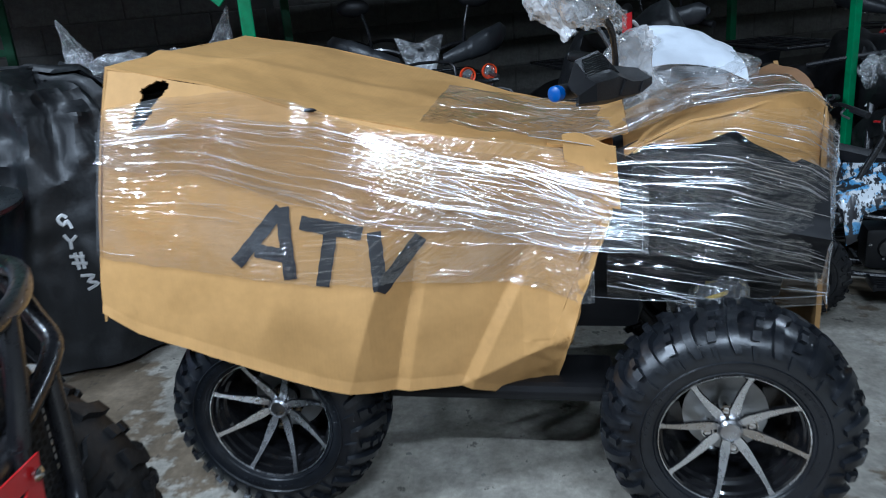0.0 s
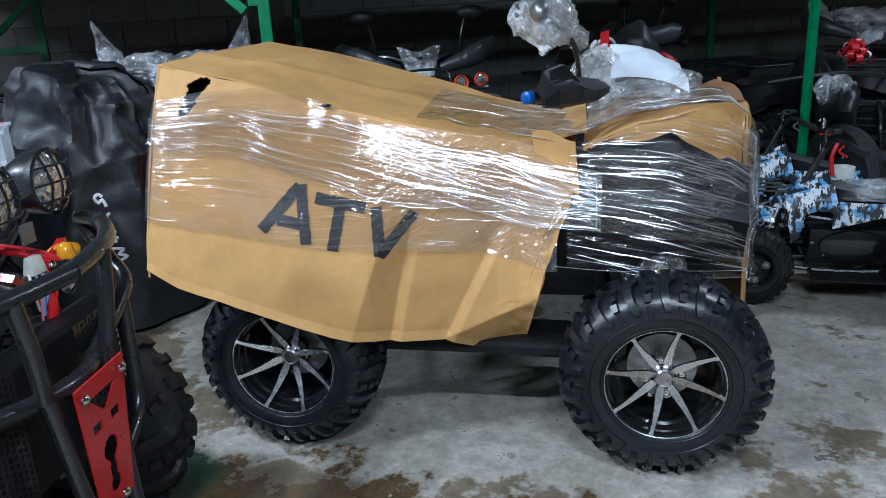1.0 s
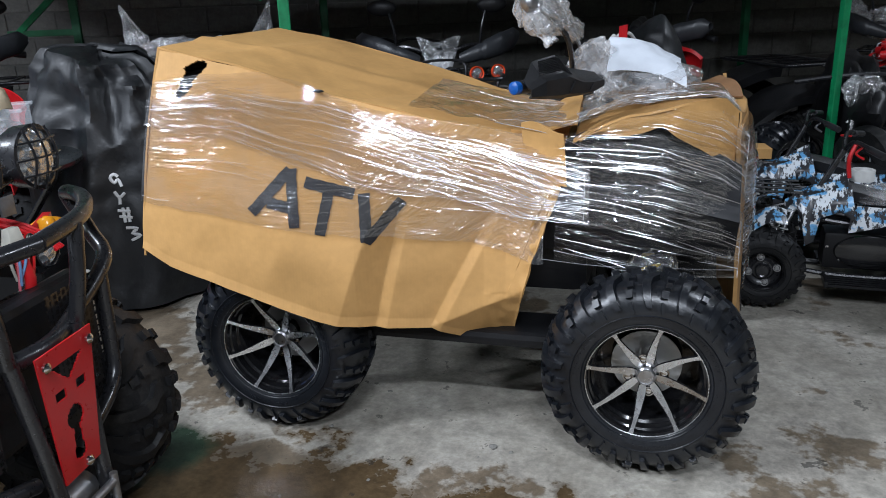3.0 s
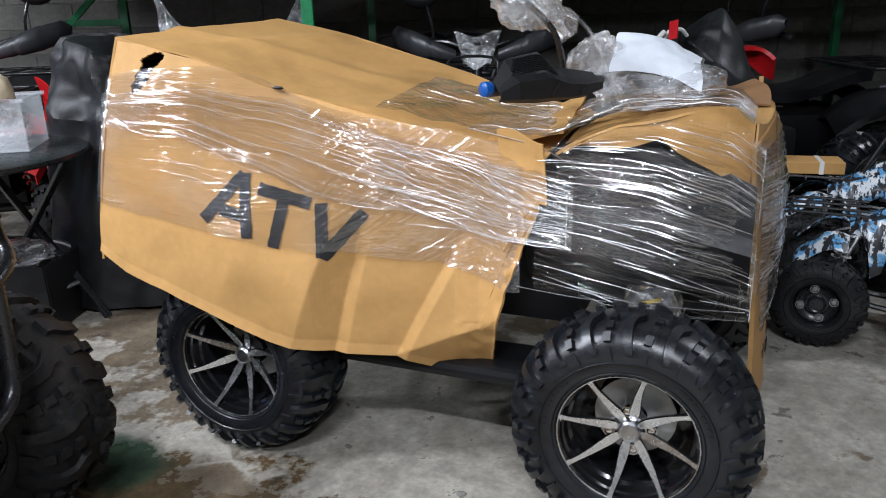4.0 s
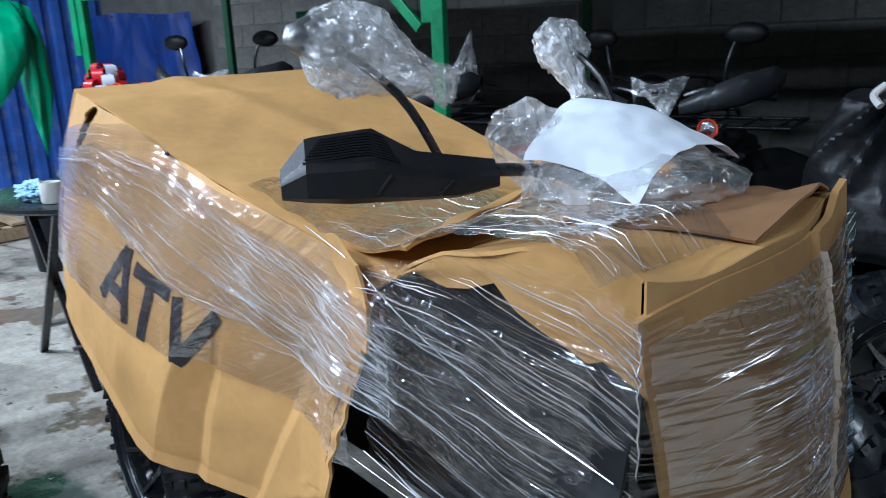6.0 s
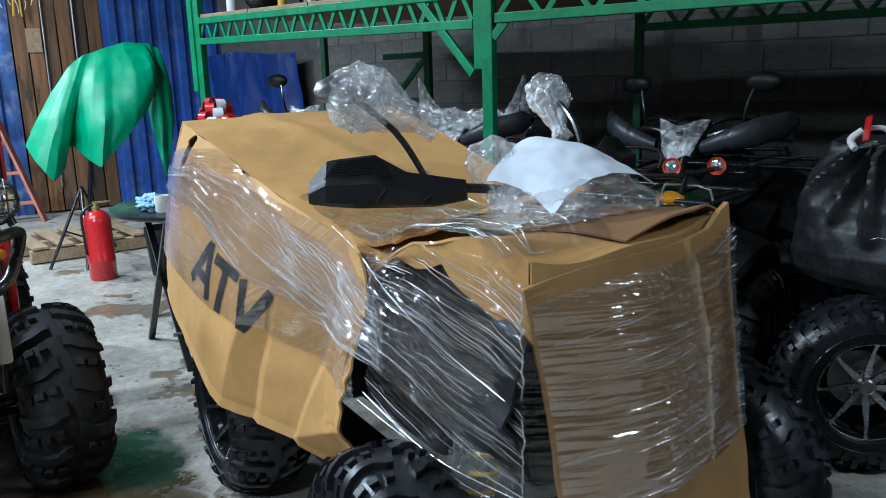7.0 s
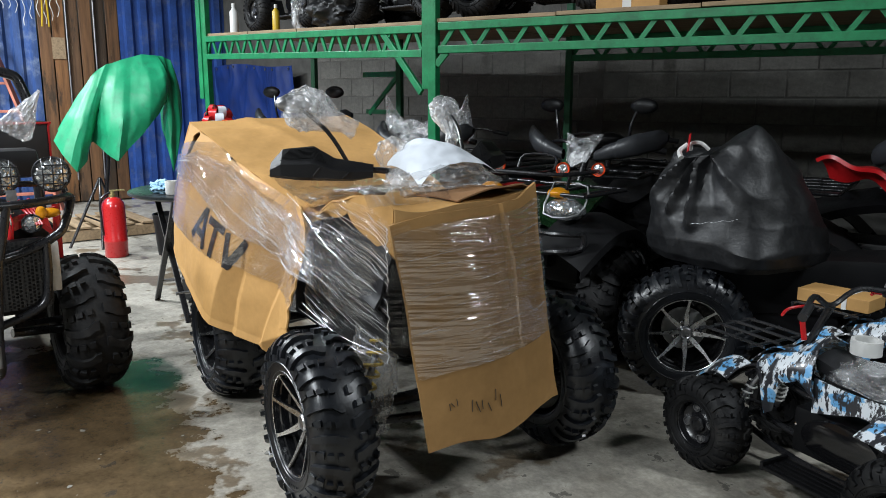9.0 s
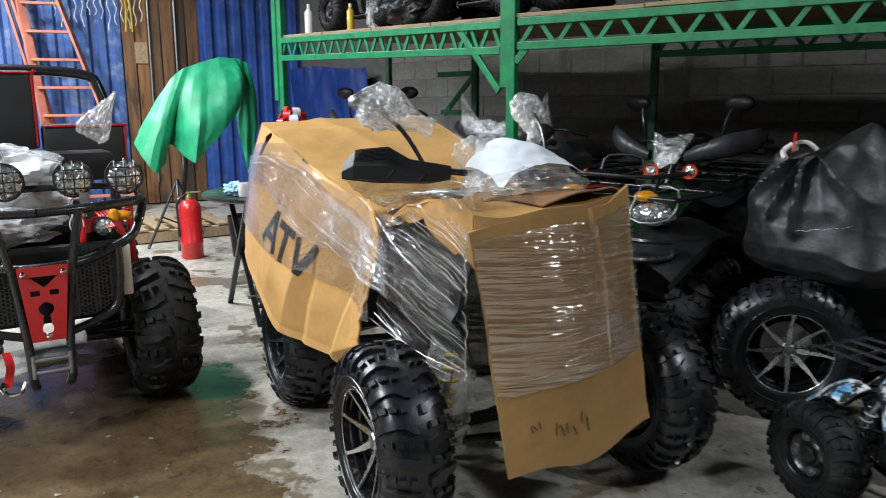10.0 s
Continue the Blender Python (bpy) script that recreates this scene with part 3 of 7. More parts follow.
# ---- wheels ----
def tyre_mesh(name, R, w, rim_r, lugs=17, lug_h=0.018, material=None):
    """A knobbly tyre round the local y axis: long shoulder bars, and rows of small blocks between them."""
    material = material or RUBBER
    bm = bmesh.new()
    rc = R - lug_h
    side = rc - rim_r

    def prof(s):
        # s: -1..1 across the tread and on to the sidewalls at +-1.75
        a = abs(s)
        table = [(0, 0, rc), (0.4, 0.40 * w, rc - 0.02 * side), (0.65, 0.66 * w, rc - 0.09 * side), (0.85, 0.84 * w, rc - 0.22 * side), (1.0, 0.935 * w, rc - 0.36 * side), (1.15, 0.985 * w, rc - 0.52 * side), (1.3, 1.0 * w, rc - 0.66 * side), (1.5, 0.97 * w, rim_r + 0.18 * side), (1.65, 0.90 * w, rim_r + 0.04 * side), (1.75, 0.84 * w, rim_r)]
        y, r = lerp_table(a, table)
        return math.copysign(y, s), r

    half = [0.0, 0.2, 0.4, 0.53, 0.65, 0.75, 0.85, 0.93, 1.0, 1.08, 1.15, 1.22, 1.3, 1.4, 1.5, 1.58, 1.65, 1.75]
    svals = [-x for x in half[:0:-1]] + half
    pts = [prof(s) for s in svals]
    pts = [(r, y) for y, r in pts]
    pts += [(rim_r * 0.985, 0.6 * w), (rim_r * 0.985, -0.6 * w)]
    lathe(bm, pts, pose(0, 0, 0, -90, 0, 0), 72, closed=True)

    def at(theta, s, up):
        y, r = prof(s)
        sg = 1 if s >= 0 else -1
        y2, r2 = prof(s + 0.03 * sg)
        y1, r1 = prof(s - 0.03 * sg)
        ty, tr = y2 - y1, r2 - r1
        ln = math.hypot(ty, tr) or 1
        ny, nr = (-tr / ln, ty / ln) if s >= 0 else (tr / ln, -ty / ln)
        r, y = r + nr * up, y + ny * up
        return Vector((r * math.cos(theta), y, r * math.sin(theta)))

    def lug(path, h, k=0.86):
        """path: (angle, place across, half width) rows; a block with steep flanks."""
        rows = []
        n = len(path)
        for i, (th, s, hw) in enumerate(path):
            top = h if 0 < i < n - 1 else h * 0.94
            rows.append([at(th - hw, s, -0.003), at(th + hw, s, -0.003), at(th + hw * k, s, top), at(th - hw * k, s, top)])
        vs = [[bm.verts.new(p) for p in row] for row in rows]
        for a, b in zip(vs, vs[1:]):
            for i in range(4):
                j = (i + 1) % 4
                bm.faces.new((a[i], a[j], b[j], b[i]))
        bm.faces.new(vs[0][::-1])
        bm.faces.new(vs[-1])

    step = 2 * math.pi / lugs
    for i in range(lugs):
        for sg in (-1, 1):
            t0 = i * step + (0.5 * step if sg > 0 else 0.0)
            q = step
            # the long bar: from near the middle, hooking over the shoulder and down the sidewall
            lug([(t0, sg * 0.10, 0.16 * q), (t0 + 0.02 * q, sg * 0.24, 0.16 * q), (t0 + 0.16 * q, sg * 0.42, 0.13 * q), (t0 + 0.20 * q, sg * 0.62, 0.12 * q), (t0 + 0.20 * q, sg * 0.80, 0.13 * q), (t0 + 0.17 * q, sg * 0.96, 0.12 * q), (t0 + 0.10 * q, sg * 1.10, 0.10 * q)], lug_h)
            # the row of small blocks
            t1 = t0 + 0.56 * q
            for ds, s0, hw, hh in ((0.0, 0.34, 0.10, 1.0), (0.06, 0.60, 0.09, 1.0), (0.12, 0.82, 0.11, 0.95)):
                lug([(t1 + ds * q, sg * (s0 - 0.075), hw * q), (t1 + ds * q + 0.02 * q, sg * (s0 + 0.075), hw * q)], lug_h * hh)
            # shallow shoulder rib
            lug([(t1 + 0.14 * q, sg * 0.98, 0.07 * q), (t1 + 0.12 * q, sg * 1.10, 0.06 * q), (t1 + 0.08 * q, sg * 1.22, 0.04 * q)], lug_h * 0.45)
    # raised rings and moulded marks on the sidewall
    for sg in (-1, 1):
        for s in (1.30, 1.60):
            y, r = prof(sg * s)
            lathe(bm, [(r - 0.002, y), (r, y + sg * 0.003), (r + 0.002, y)], pose(0, 0, 0, -90, 0, 0), 72)
        for base in (0.5, 2.6, 4.7):
            for j in range(9):
                th = base + j * 0.085
                lug([(th, sg * 1.39, 0.022 + 0.012 * (j % 2)), (th + 0.01, sg * 1.47, 0.022)], 0.0022, 0.9)
    return mesh_from(bm, name, material, 28)


def spoke_mesh(name, r0, r1, y0, y1):
    """One blade: pointed at the hub, full at a quarter, slim and curved towards a square tip at the lip."""
    bm = bmesh.new()
    rows = []
    n = 12
    for i in range(n + 1):
        k = i / n
        r = r0 + (r1 - r0) * k
        y = y0 + (y1 - y0) * (k ** 1.2)
        a = 0.035 * math.sin(math.pi * k)
        w = lerp_table(k, [(0, 0.005), (0.10, 0.010), (0.22, 0.0120), (0.45, 0.0092), (0.8, 0.0055), (0.93, 0.0056), (1.0, 0.0075)])[0]
        c = Vector((r * math.cos(a), y, r * math.sin(a)))
        side = Vector((-math.sin(a), 0, math.cos(a)))
        back = Vector((0, 0.016, 0))
        rows.append([c - side * w, c + side * w, c + side * (w + 0.002) + back * 0.25, c + side * w * 0.8 + back, c - side * w * 0.8 + back, c - side * (w + 0.002) + back * 0.25])
    vs = [[bm.verts.new(p) for p in row] for row in rows]
    for a, b in zip(vs, vs[1:]):
        for i in range(6):
            j = (i + 1) % 6
            f = bm.faces.new((a[i], a[j], b[j], b[i]))
            f.material_index = 0 if i == 0 else 1
    bm.faces.new(vs[0][::-1])
    bm.faces.new(vs[-1])
    me = mesh_from(bm, name, ALLOY, 25)
    me.materials.append(BLACK_GLOSS)
    return me


WHEELS = {}


def wheel_set(key, R, w, rim_r, spokes, lugs, rubber):
    if key in WHEELS:
        return WHEELS[key]
    Y = pose(0, 0, 0, 90, 0, 0)  # local z becomes -y, the outer side
    bm = bmesh.new()
    lip = 0.86 * w
    q = rim_r
    lathe(bm, [(q, lip), (q * 1.005, lip - 0.003), (q * 0.965, lip - 0.006), (q * 0.955, lip - 0.020), (q * 0.925, lip - 0.024), (q * 0.915, lip - 0.05), (q * 0.87, lip - 0.056), (q * 0.86, 0.0), (q * 0.89, -0.02), (q * 0.89, -0.7 * w), (q * 0.4, -0.72 * w), (0, -0.72 * w)], Y, 56)
    if not spokes:
        # pressed steel disc across the rim
        lathe(bm, [(q * 0.87, lip * 0.62), (q * 0.74, lip * 0.45), (q * 0.60, lip * 0.40), (q * 0.48, lip * 0.55), (q * 0.30, lip * 0.58), (0, lip * 0.58)], Y, 40)
    barrel = mesh_from(bm, "wheel", BLACK_GLOSS if spokes else BLACK_SATIN, 30)
    bm = bmesh.new()
    lathe(bm, [(q * 0.985, lip + 0.0015), (q * 1.0, lip + 0.003), (q * 1.006, lip)], Y, 64)
    lipm = mesh_from(bm, "rim_lip", ALLOY if spokes else BLACK_SATIN, 30)
    bm = bmesh.new()
    f0 = 0.040 if spokes else lip * 0.58
    lathe(bm, [(0.036, f0 - 0.05), (0.036, f0 - 0.012), (0.030, f0 - 0.008), (0.029, f0 + 0.010), (0.024, f0 + 0.016), (0.020, f0 + 0.014), (0, f0 + 0.016)], Y, 16 if spokes else 24)
    cap = mesh_from(bm, "hub_cap", HUB_METAL if spokes else BLACK_SATIN, 30)
    bm = bmesh.new()
    lathe(bm, [(0.014, f0 - 0.045), (0.0145, f0 + 0.003), (0.0115, f0 + 0.003), (0.0105, f0 - 0.008), (0.0085, f0 - 0.008), (0.0085, f0 + 0.002), (0.0, f0 + 0.004)], Y, 14)
    nut = mesh_from(bm, "lug_nut", CHROME if spokes else STEEL, 30)
    bm = bmesh.new()
    lathe(bm, [(0.03, -0.040), (0.60 * q, -0.040), (0.60 * q, -0.046), (0.03, -0.046)], Y, 40, closed=True)
    disc = mesh_from(bm, "brake_disc", DISC_STEEL, 30)
    sp = spoke_mesh("spoke", 0.022, q * 0.99, -f0 + 0.002, -(lip + 0.001)) if spokes else None
    WHEELS[key] = (barrel, lipm, cap, nut, disc, sp, tyre_mesh("tyre", R, w, rim_r, lugs, R * 0.052 if R > 0.2 else R * 0.05, material=rubber), spokes, R, rim_r)
    return WHEELS[key]


def add_wheel(parent, key, m, turn=0.0, label=""):
    """A wheel under a vehicle; m is local, outer side towards -y."""
    barrel, lipm, cap, nut, disc, sp, tyre, spokes, R, rim_r = WHEELS[key]
    wob = part("wheel", barrel, None, parent, label, m=m @ pose(0, 0, 0, 0, turn, 0))
    part("tyre", tyre, None, wob, "knobbly black rubber tyre")
    part("rim_lip", lipm, None, wob)
    part("hub_cap", cap, None, wob)
    if sp:
        part("brake_disc", disc, None, wob)
    if sp:
        for i in range(spokes):
            part("spoke", sp, None, wob, m=pose(0, 0, 0, 0, 360 / spokes * i, 0))
    for i in range(4):
        a = math.pi / 2 * i + 0.39
        part("lug_nut", nut, None, wob, m=Matrix.Translation((0.052 * math.cos(a), 0, 0.052 * math.sin(a))))
    return wob


wheel_set("front", 0.31, 0.108, 0.172, 8, 18, RUBBER)
wheel_set("rear", 0.305, 0.13, 0.172, 8, 18, RUBBER)
wheel_set("plain", 0.30, 0.11, 0.15, 0, 15, RUBBER_DUSTY_LIT)
wheel_set("buggy", 0.325, 0.135, 0.15, 0, 13, RUBBER_DUSTY_LIT)
# paler rubber on the mini tyres stands in for light on the shelf
wheel_set("mini", 0.158, 0.066, 0.075, 0, 14, RUBBER_DUSTY_LIT)

# ---- the quad bike packed in board and film ----
QUAD = thing("wrapped_quad_bike", "new quad bike packed in tan cardboard and clear stretch film", "quad bike", Matrix.Translation((0.59, 0.6, 0)))
FL = 1.185
add_wheel(QUAD, "front", Matrix.Translation((FL - 0.59, 0.108 - 0.6, 0.31)), 12)
add_wheel(QUAD, "rear", Matrix.Translation((0.0 - 0.59, 0.155 - 0.6, 0.305)), 27)
add_wheel(QUAD, "front", Matrix.Translation((FL - 0.59, 1.12 - 0.6, 0.31)) @ pose(0, 0, 0, 0, 0, 180), 5)
add_wheel(QUAD, "rear", Matrix.Translation((0.0 - 0.59, 1.10 - 0.6, 0.305)) @ pose(0, 0, 0, 0, 0, 180), 5)

TOP_EDGE = [(-0.30, 0.09, 1.255), (-0.05, 0.115, 1.195), (0.19, 0.155, 1.114), (0.5, 0.20, 1.035), (0.75, 0.22, 0.985), (0.92, 0.215, 0.945)]
BOTTOM = [(-0.395, 0.640), (-0.295, 0.585), (-0.09, 0.522), (0.094, 0.467), (0.275, 0.418), (0.40, 0.395), (0.526, 0.382), (0.62, 0.325), (0.69, 0.285), (0.755, 0.300), (0.79, 0.43), (0.833, 0.596), (0.875, 0.72), (0.913, 0.823)]
FAR_EDGE = [(-0.30, 0.90, 1.28), (0.035, 0.90, 1.211), (0.368, 0.90, 1.114), (0.605, 0.90, 1.03), (0.92, 0.85, 0.98)]


def side_y(x, z):
    """How far out the near flap stands at a place."""
    ty, tz = lerp_table(x, TOP_EDGE)
    zb = lerp_table(x, BOTTOM)[0]
    k = min(1, max(0, (tz - z) / max(0.05, tz - zb)))
    yb = lerp_table(x, [(-0.4, 0.0), (-0.1, -0.022), (0.2, -0.018), (0.32, 0.0), (0.526, 0.07), (0.69, 0.12), (0.833, 0.13), (0.92, 0.18)])[0]
    y = ty + (yb - ty) * k
    bulge = lerp_table(x, [(-0.4, 0.025), (0.1, 0.035), (0.35, 0.045), (0.6, 0.03), (0.92, 0.0)])[0]
    y -= bulge * math.sin(math.pi * min(1.0, k * 1.05)) ** 0.9
    # three pressed folds in the front half, running up and forwards
    f1, f2, f3 = 0.25 + 0.33 * (z - 0.39), 0.36 + 0.21 * (z - 0.39), 0.526 + 0.5 * (z - 0.39)
    fade = min(1, max(0, (0.86 - z) / 0.2))
    if x > f1:
        y += fade * lerp_table(x, [(f1, 0.0), (f2, 0.045), (f2 + 0.035, 0.034), (f3, 0.046), (f3 + 0.035, 0.026), (0.95, 0.0)])[0]
    # the lowest corner is folded under
    low = 0.386 + (x - 0.526) * 0.42
    if x > 0.50 and z < low:
        y += (low - z) * 0.75
    return y


def near_flap(u, v):
    x = -0.395 + u * (0.913 + 0.395)
    x_top = -0.30 + u * (0.92 + 0.30)
    tz = lerp_table(x_top, TOP_EDGE)[1]
    zb = lerp_table(x, BOTTOM)[0]
    z = tz + (zb - tz) * v
    xx = x_top + (x - x_top) * v
    y = side_y(xx, z)
    n = crumple((xx, 0, z), 3.5, 0.010, 2.0) + crumple((xx, 0, z), 11, 0.0025, 5.0)
    # torn, bitten front edge
    if u > 0.8 and v > 0.7:
        n += crumple((xx, 0, z), 34, 0.012 * (u - 0.8) * 5, 9.0)
    return (xx + n.x * 0.3, y + n.y, z + n.z * 0.3)


def hole_filter(bm, inside):
    """Takes out the faces whose centre lies inside."""
    gone = [f for f in bm.faces if inside(f.calc_center_median())]
    bmesh.ops.delete(bm, geom=gone, context="FACES")


def thicken(bm, t):
    bmesh.ops.recalc_face_normals(bm, faces=bm.faces)
    bmesh.ops.solidify(bm, geom=list(bm.faces), thickness=t)
    return bm


bm = bmesh.new()
sheet(bm, near_flap, 330, 190)


def tear(c):
    # ragged slanting rip near the upper rear corner
    k = (c.z - 1.11) / 0.105
    if not (c.y < 0.3 and -0.05 < k < 1.0):
        return False
    mid = -0.228 + 0.062 * k + 0.010 * noise.noise(Vector((0, 0, c.z * 60)))
    half = lerp_table(k, [(-0.05, 0.006), (0.1, 0.020), (0.6, 0.024), (0.85, 0.034), (1.0, 0.012)])[0] * (1 + 0.25 * noise.noise(c * 30))
    return abs(c.x - mid) < half


hole_filter(bm, tear)
thicken(bm, 0.006)
cover = part("cardboard_cover", bm, CARD, QUAD, "tan corrugated cardboard, torn and creased", 30, world=True)


def top_flap(u, v):
    x = -0.30 + u * 1.22
    ya, za = lerp_table(x, TOP_EDGE)
    yb, zb = lerp_table(x, FAR_EDGE)
    y = ya + (yb - ya) * v
    crown = 0.03 * math.sin(math.pi * v) * min(1, u * 4) * (1 - 0.6 * u)
    sag = -0.03 * math.sin(math.pi * u) * math.sin(math.pi * v)
    n = crumple((x, y, 0), 3.0, 0.012, 11) + crumple((x, y, 0), 10, 0.003, 4)
    # hard creases across the board
    for cx, cy, dx, dy, hh in ((0.10, 0.5, 0.95, 0.30, 0.010), (0.42, 0.6, 0.35, 0.94, -0.012), (-0.08, 0.5, 0.2, 0.98, 0.009), (0.62, 0.5, 0.55, 0.83, 0.010)):
        n.z += hh * min(1, v * 7, (1 - v) * 7) * max(0.0, 1 - abs((x - cx) * dy - (y - cy) * dx) / 0.07)
    return (x - 0.02 * math.sin(math.pi * v) * (1 - u), y, za + (zb - za) * v + crown + sag + n.z)


bm = bmesh.new()
sheet(bm, top_flap, 90, 50)
thicken(bm, 0.006)
part("cardboard_top", bm, CARD, cover, "tan cardboard folded over the seat", 30, world=True)


def rear_flap(u, v):
    # from the near rear edge round to the far side
    y0 = side_y(-0.36, 0.9)
    z = 1.255 + 0.02 * u - v * (0.64 - 0.1 * math.sin(u * 3))
    xb = -0.30 - 0.095 * v
    y = 0.09 - 0.075 * v + u * 0.82 + crumple((0, u, v), 3, 0.01).y
    out = 0.06 * math.sin(math.pi * u) ** 0.6
    if u < 0.02:
        y = side_y(xb, z)
    return (xb - out, y, z)


bm = bmesh.new()
sheet(bm, rear_flap, 30, 30)
thicken(bm, 0.006)
part("cardboard_end", bm, CARD, cover, "", 30, world=True)


def far_flap(u, v):
    x = -0.30 + u * 1.2
    y, z = lerp_table(x, FAR_EDGE)
    return (x, y + 0.04 * v + crumple((x, 0, v), 4, 0.01).y, z + (0.55 - z) * v)


bm = bmesh.new()
sheet(bm, far_flap, 30, 20)
thicken(bm, 0.006)
part("cardboard_back", bm, CARD, cover, "", 30, world=True)

# loose tongue of board hanging between the cover and the black plastic
bm = bmesh.new()
sheet(bm, lambda u, v: (0.80 + 0.125 * u + 0.01 * v, 0.20 - 0.02 * u + 0.012 * math.sin(3 * v), 1.02 - 0.155 * v - 0.02 * u + 0.01 * math.sin(5 * u)), 8, 8)
thicken(bm, 0.006)
part("cardboard_tongue", bm, CARD, cover, "", 30, world=True)

# front lip of the cover, standing over the bonnet board with an open slot below
def lip(u, v):
    x = 0.76 + 0.195 * u
    y = 0.255 + 0.30 * v
    p = Vector(top_flap((x + 0.30) / 1.22, (y - 0.21) / 0.65))
    zf = 1.004 + 0.050 * v
    k = u * u * (3 - 2 * u)
    return Vector((x - 0.01 * v * u, y, p.z + 0.006 + (zf - p.z) * k + 0.004 * math.sin(14 * v) * u))


bm = bmesh.new()
sheet(bm, lip, 16, 16)
thicken(bm, 0.007)
part("cardboard_lip", bm, CARD, cover, "", 30, world=True)

# ribbed black plastic behind the rip
bm = bmesh.new()
sheet(bm, lambda u, v: (-0.30 + 0.20 * u, 0.150 + 0.004 * math.sin(v * 60), 1.05 + 0.16 * v), 4, 60)
thicken(bm, 0.004)
part("rack_pad", bm, BLACK, QUAD, "ribbed black plastic", 40, world=True)

# small dark cut on the crease
bm = bmesh.new()
lump(bm, (0.195, 0.143, 1.118), (0.018, 0.004, 0.005), 0.2, 3, 2)
part("cut", bm, BLACK, cover, "", world=True)


# letters as thick marker strokes on the near flap
def stroke(bm, a, b, w, lift=0.0035, steps=14):
    """A brush stroke between two (x, z) places of the near flap, lying on it."""
    a, b = Vector(a), Vector(b)
    d = (b - a).normalized()
    nrm = Vector((-d.y, d.x))
    rows = []
    for i in range(steps + 1):
        c = a + (b - a) * (i / steps)
        row = []
        for k in (-1, -0.33, 0.33, 1):
            ww = w * (1 + 0.06 * math.sin(i * 1.7 + k))
            q = c + nrm * (ww * k)
            n = crumple((q.x, 0, q.y), 3.5, 0.010, 2.0) + crumple((q.x, 0, q.y), 11, 0.0025, 5.0)
            row.append(bm.verts.new((q.x + n.x * 0.3, side_y(q.x, q.y) + n.y - lift, q.y + n.z * 0.3)))
        rows.append(row)
    for p, q in zip(rows, rows[1:]):
        for k in range(3):
            bm.faces.new((p[k], p[k + 1], q[k + 1], q[k]))


INK = surface("black_marker_ink", (0.018, 0.017, 0.02), 0.5, vary=0.3, scale=20, relief=0.05)
LETTERS = {
    "letter_a": [((0.005, 0.772), (0.125, 0.897)), ((0.128, 0.90), (0.140, 0.728)), ((0.055, 0.803), (0.128, 0.787))],
    "letter_t": [((0.172, 0.862), (0.318, 0.825)), ((0.245, 0.842), (0.217, 0.705))],
    "letter_v": [((0.345, 0.826), (0.356, 0.683)), ((0.352, 0.680), (0.452, 0.800))],
}
for nm, strokes in LETTERS.items():
    bm = bmesh.new()
    for a, b in strokes:
        stroke(bm, a, b, 0.0165)
    part(nm, bm, INK, cover, "black hand-painted letter", world=True)

# ---- black bodywork seen through the film ----
BODY = surface("black_bodywork", (0.006, 0.006, 0.0075), 0.45, vary=0.25, relief=0.03, spec=0.3)


def fender(u, v):
    # front mudguard arch, near side
    x = 0.86 + 0.56 * u
    top = lerp_table(x, [(0.86, 0.93), (0.98, 0.985), (1.1, 0.985), (1.2, 1.012), (1.3, 0.95), (1.42, 0.89)])[0]
    z = top + (0.615 - top) * v
    y = 0.27 - 0.04 * math.sin(math.pi * v) + 0.02 * abs(u - 0.5)
    y += 0.025 * max(0, 1 - abs(v - 0.55) / 0.12) * -1
    return (x, y, z)


bm = bmesh.new()
sheet(bm, fender, 28, 18)
thicken(bm, 0.008)
part("front_fender", bm, BODY, QUAD, "glossy black plastic mudguard", 35, world=True)
bm = bmesh.new()
box(bm, (0.95, 0.52, 0.36), Matrix.Translation((0.52, 0.6, 0.62)), 0.05)
box(bm, (0.40, 0.52, 0.40), Matrix.Translation((1.16, 0.6, 0.72)), 0.06)
box(bm, (0.55, 0.42, 0.25), Matrix.Translation((0.0, 0.6, 0.85)), 0.06)
part("body", bm, BLACK, QUAD, "black engine and frame", 35, world=True)
bm = bmesh.new()
box(bm, (0.62, 0.20, 0.05), Matrix.Translation((0.60, 0.28, 0.33)), 0.02)
part("footwell", bm, BLACK, QUAD, "", world=True)
for yy in (0.6 - 0.42, 0.6 + 0.42):
    for xx in (0.0, FL):
        bm = bmesh.new()
        rod(bm, (xx, yy, 0.32), (xx + 0.05, 0.6, 0.34), 0.022)
        rod(bm, (xx - 0.12, 0.6, 0.28), (xx, yy, 0.27), 0.016)
        rod(bm, (xx + 0.12, 0.6, 0.28), (xx, yy, 0.27), 0.016)
        part("suspension_arm", bm, BLACK_SATIN, QUAD, world=True)


def coil_shock(parent, a, b, turns=7, r=0.03):
    a, b = Vector(a), Vector(b)
    bm = bmesh.new()
    rod(bm, a, b, 0.012)
    rod(bm, a + (b - a) * 0.72, b, 0.020)
    sh = part("shock_absorber", bm, STEEL, parent, "", 40, world=True)
    m = axis_to(a, b)
    ln = (b - a).length
    bm = bmesh.new()
    pts = [m @ Vector((r * math.cos(k * 0.6), r * math.sin(k * 0.6), ln * (0.08 + 0.75 * k / (turns * 10.5)))) for k in range(int(turns * 10.5))]
    tube(bm, pts, 0.006, 6, 0)
    part("spring", bm, YELLOW, sh, "yellow coil spring", 40, world=True)
    bm = bmesh.new()
    lump(bm, (a + b) / 2 + Vector((0, 0, -0.02)), (0.066, 0.066, ln * 0.58), 0.25, 3.0, 5, 3.0, 0.3)
    part("bag", bm, BAG_SHOCK, sh, "clear plastic bag", 60, world=True)
    return sh


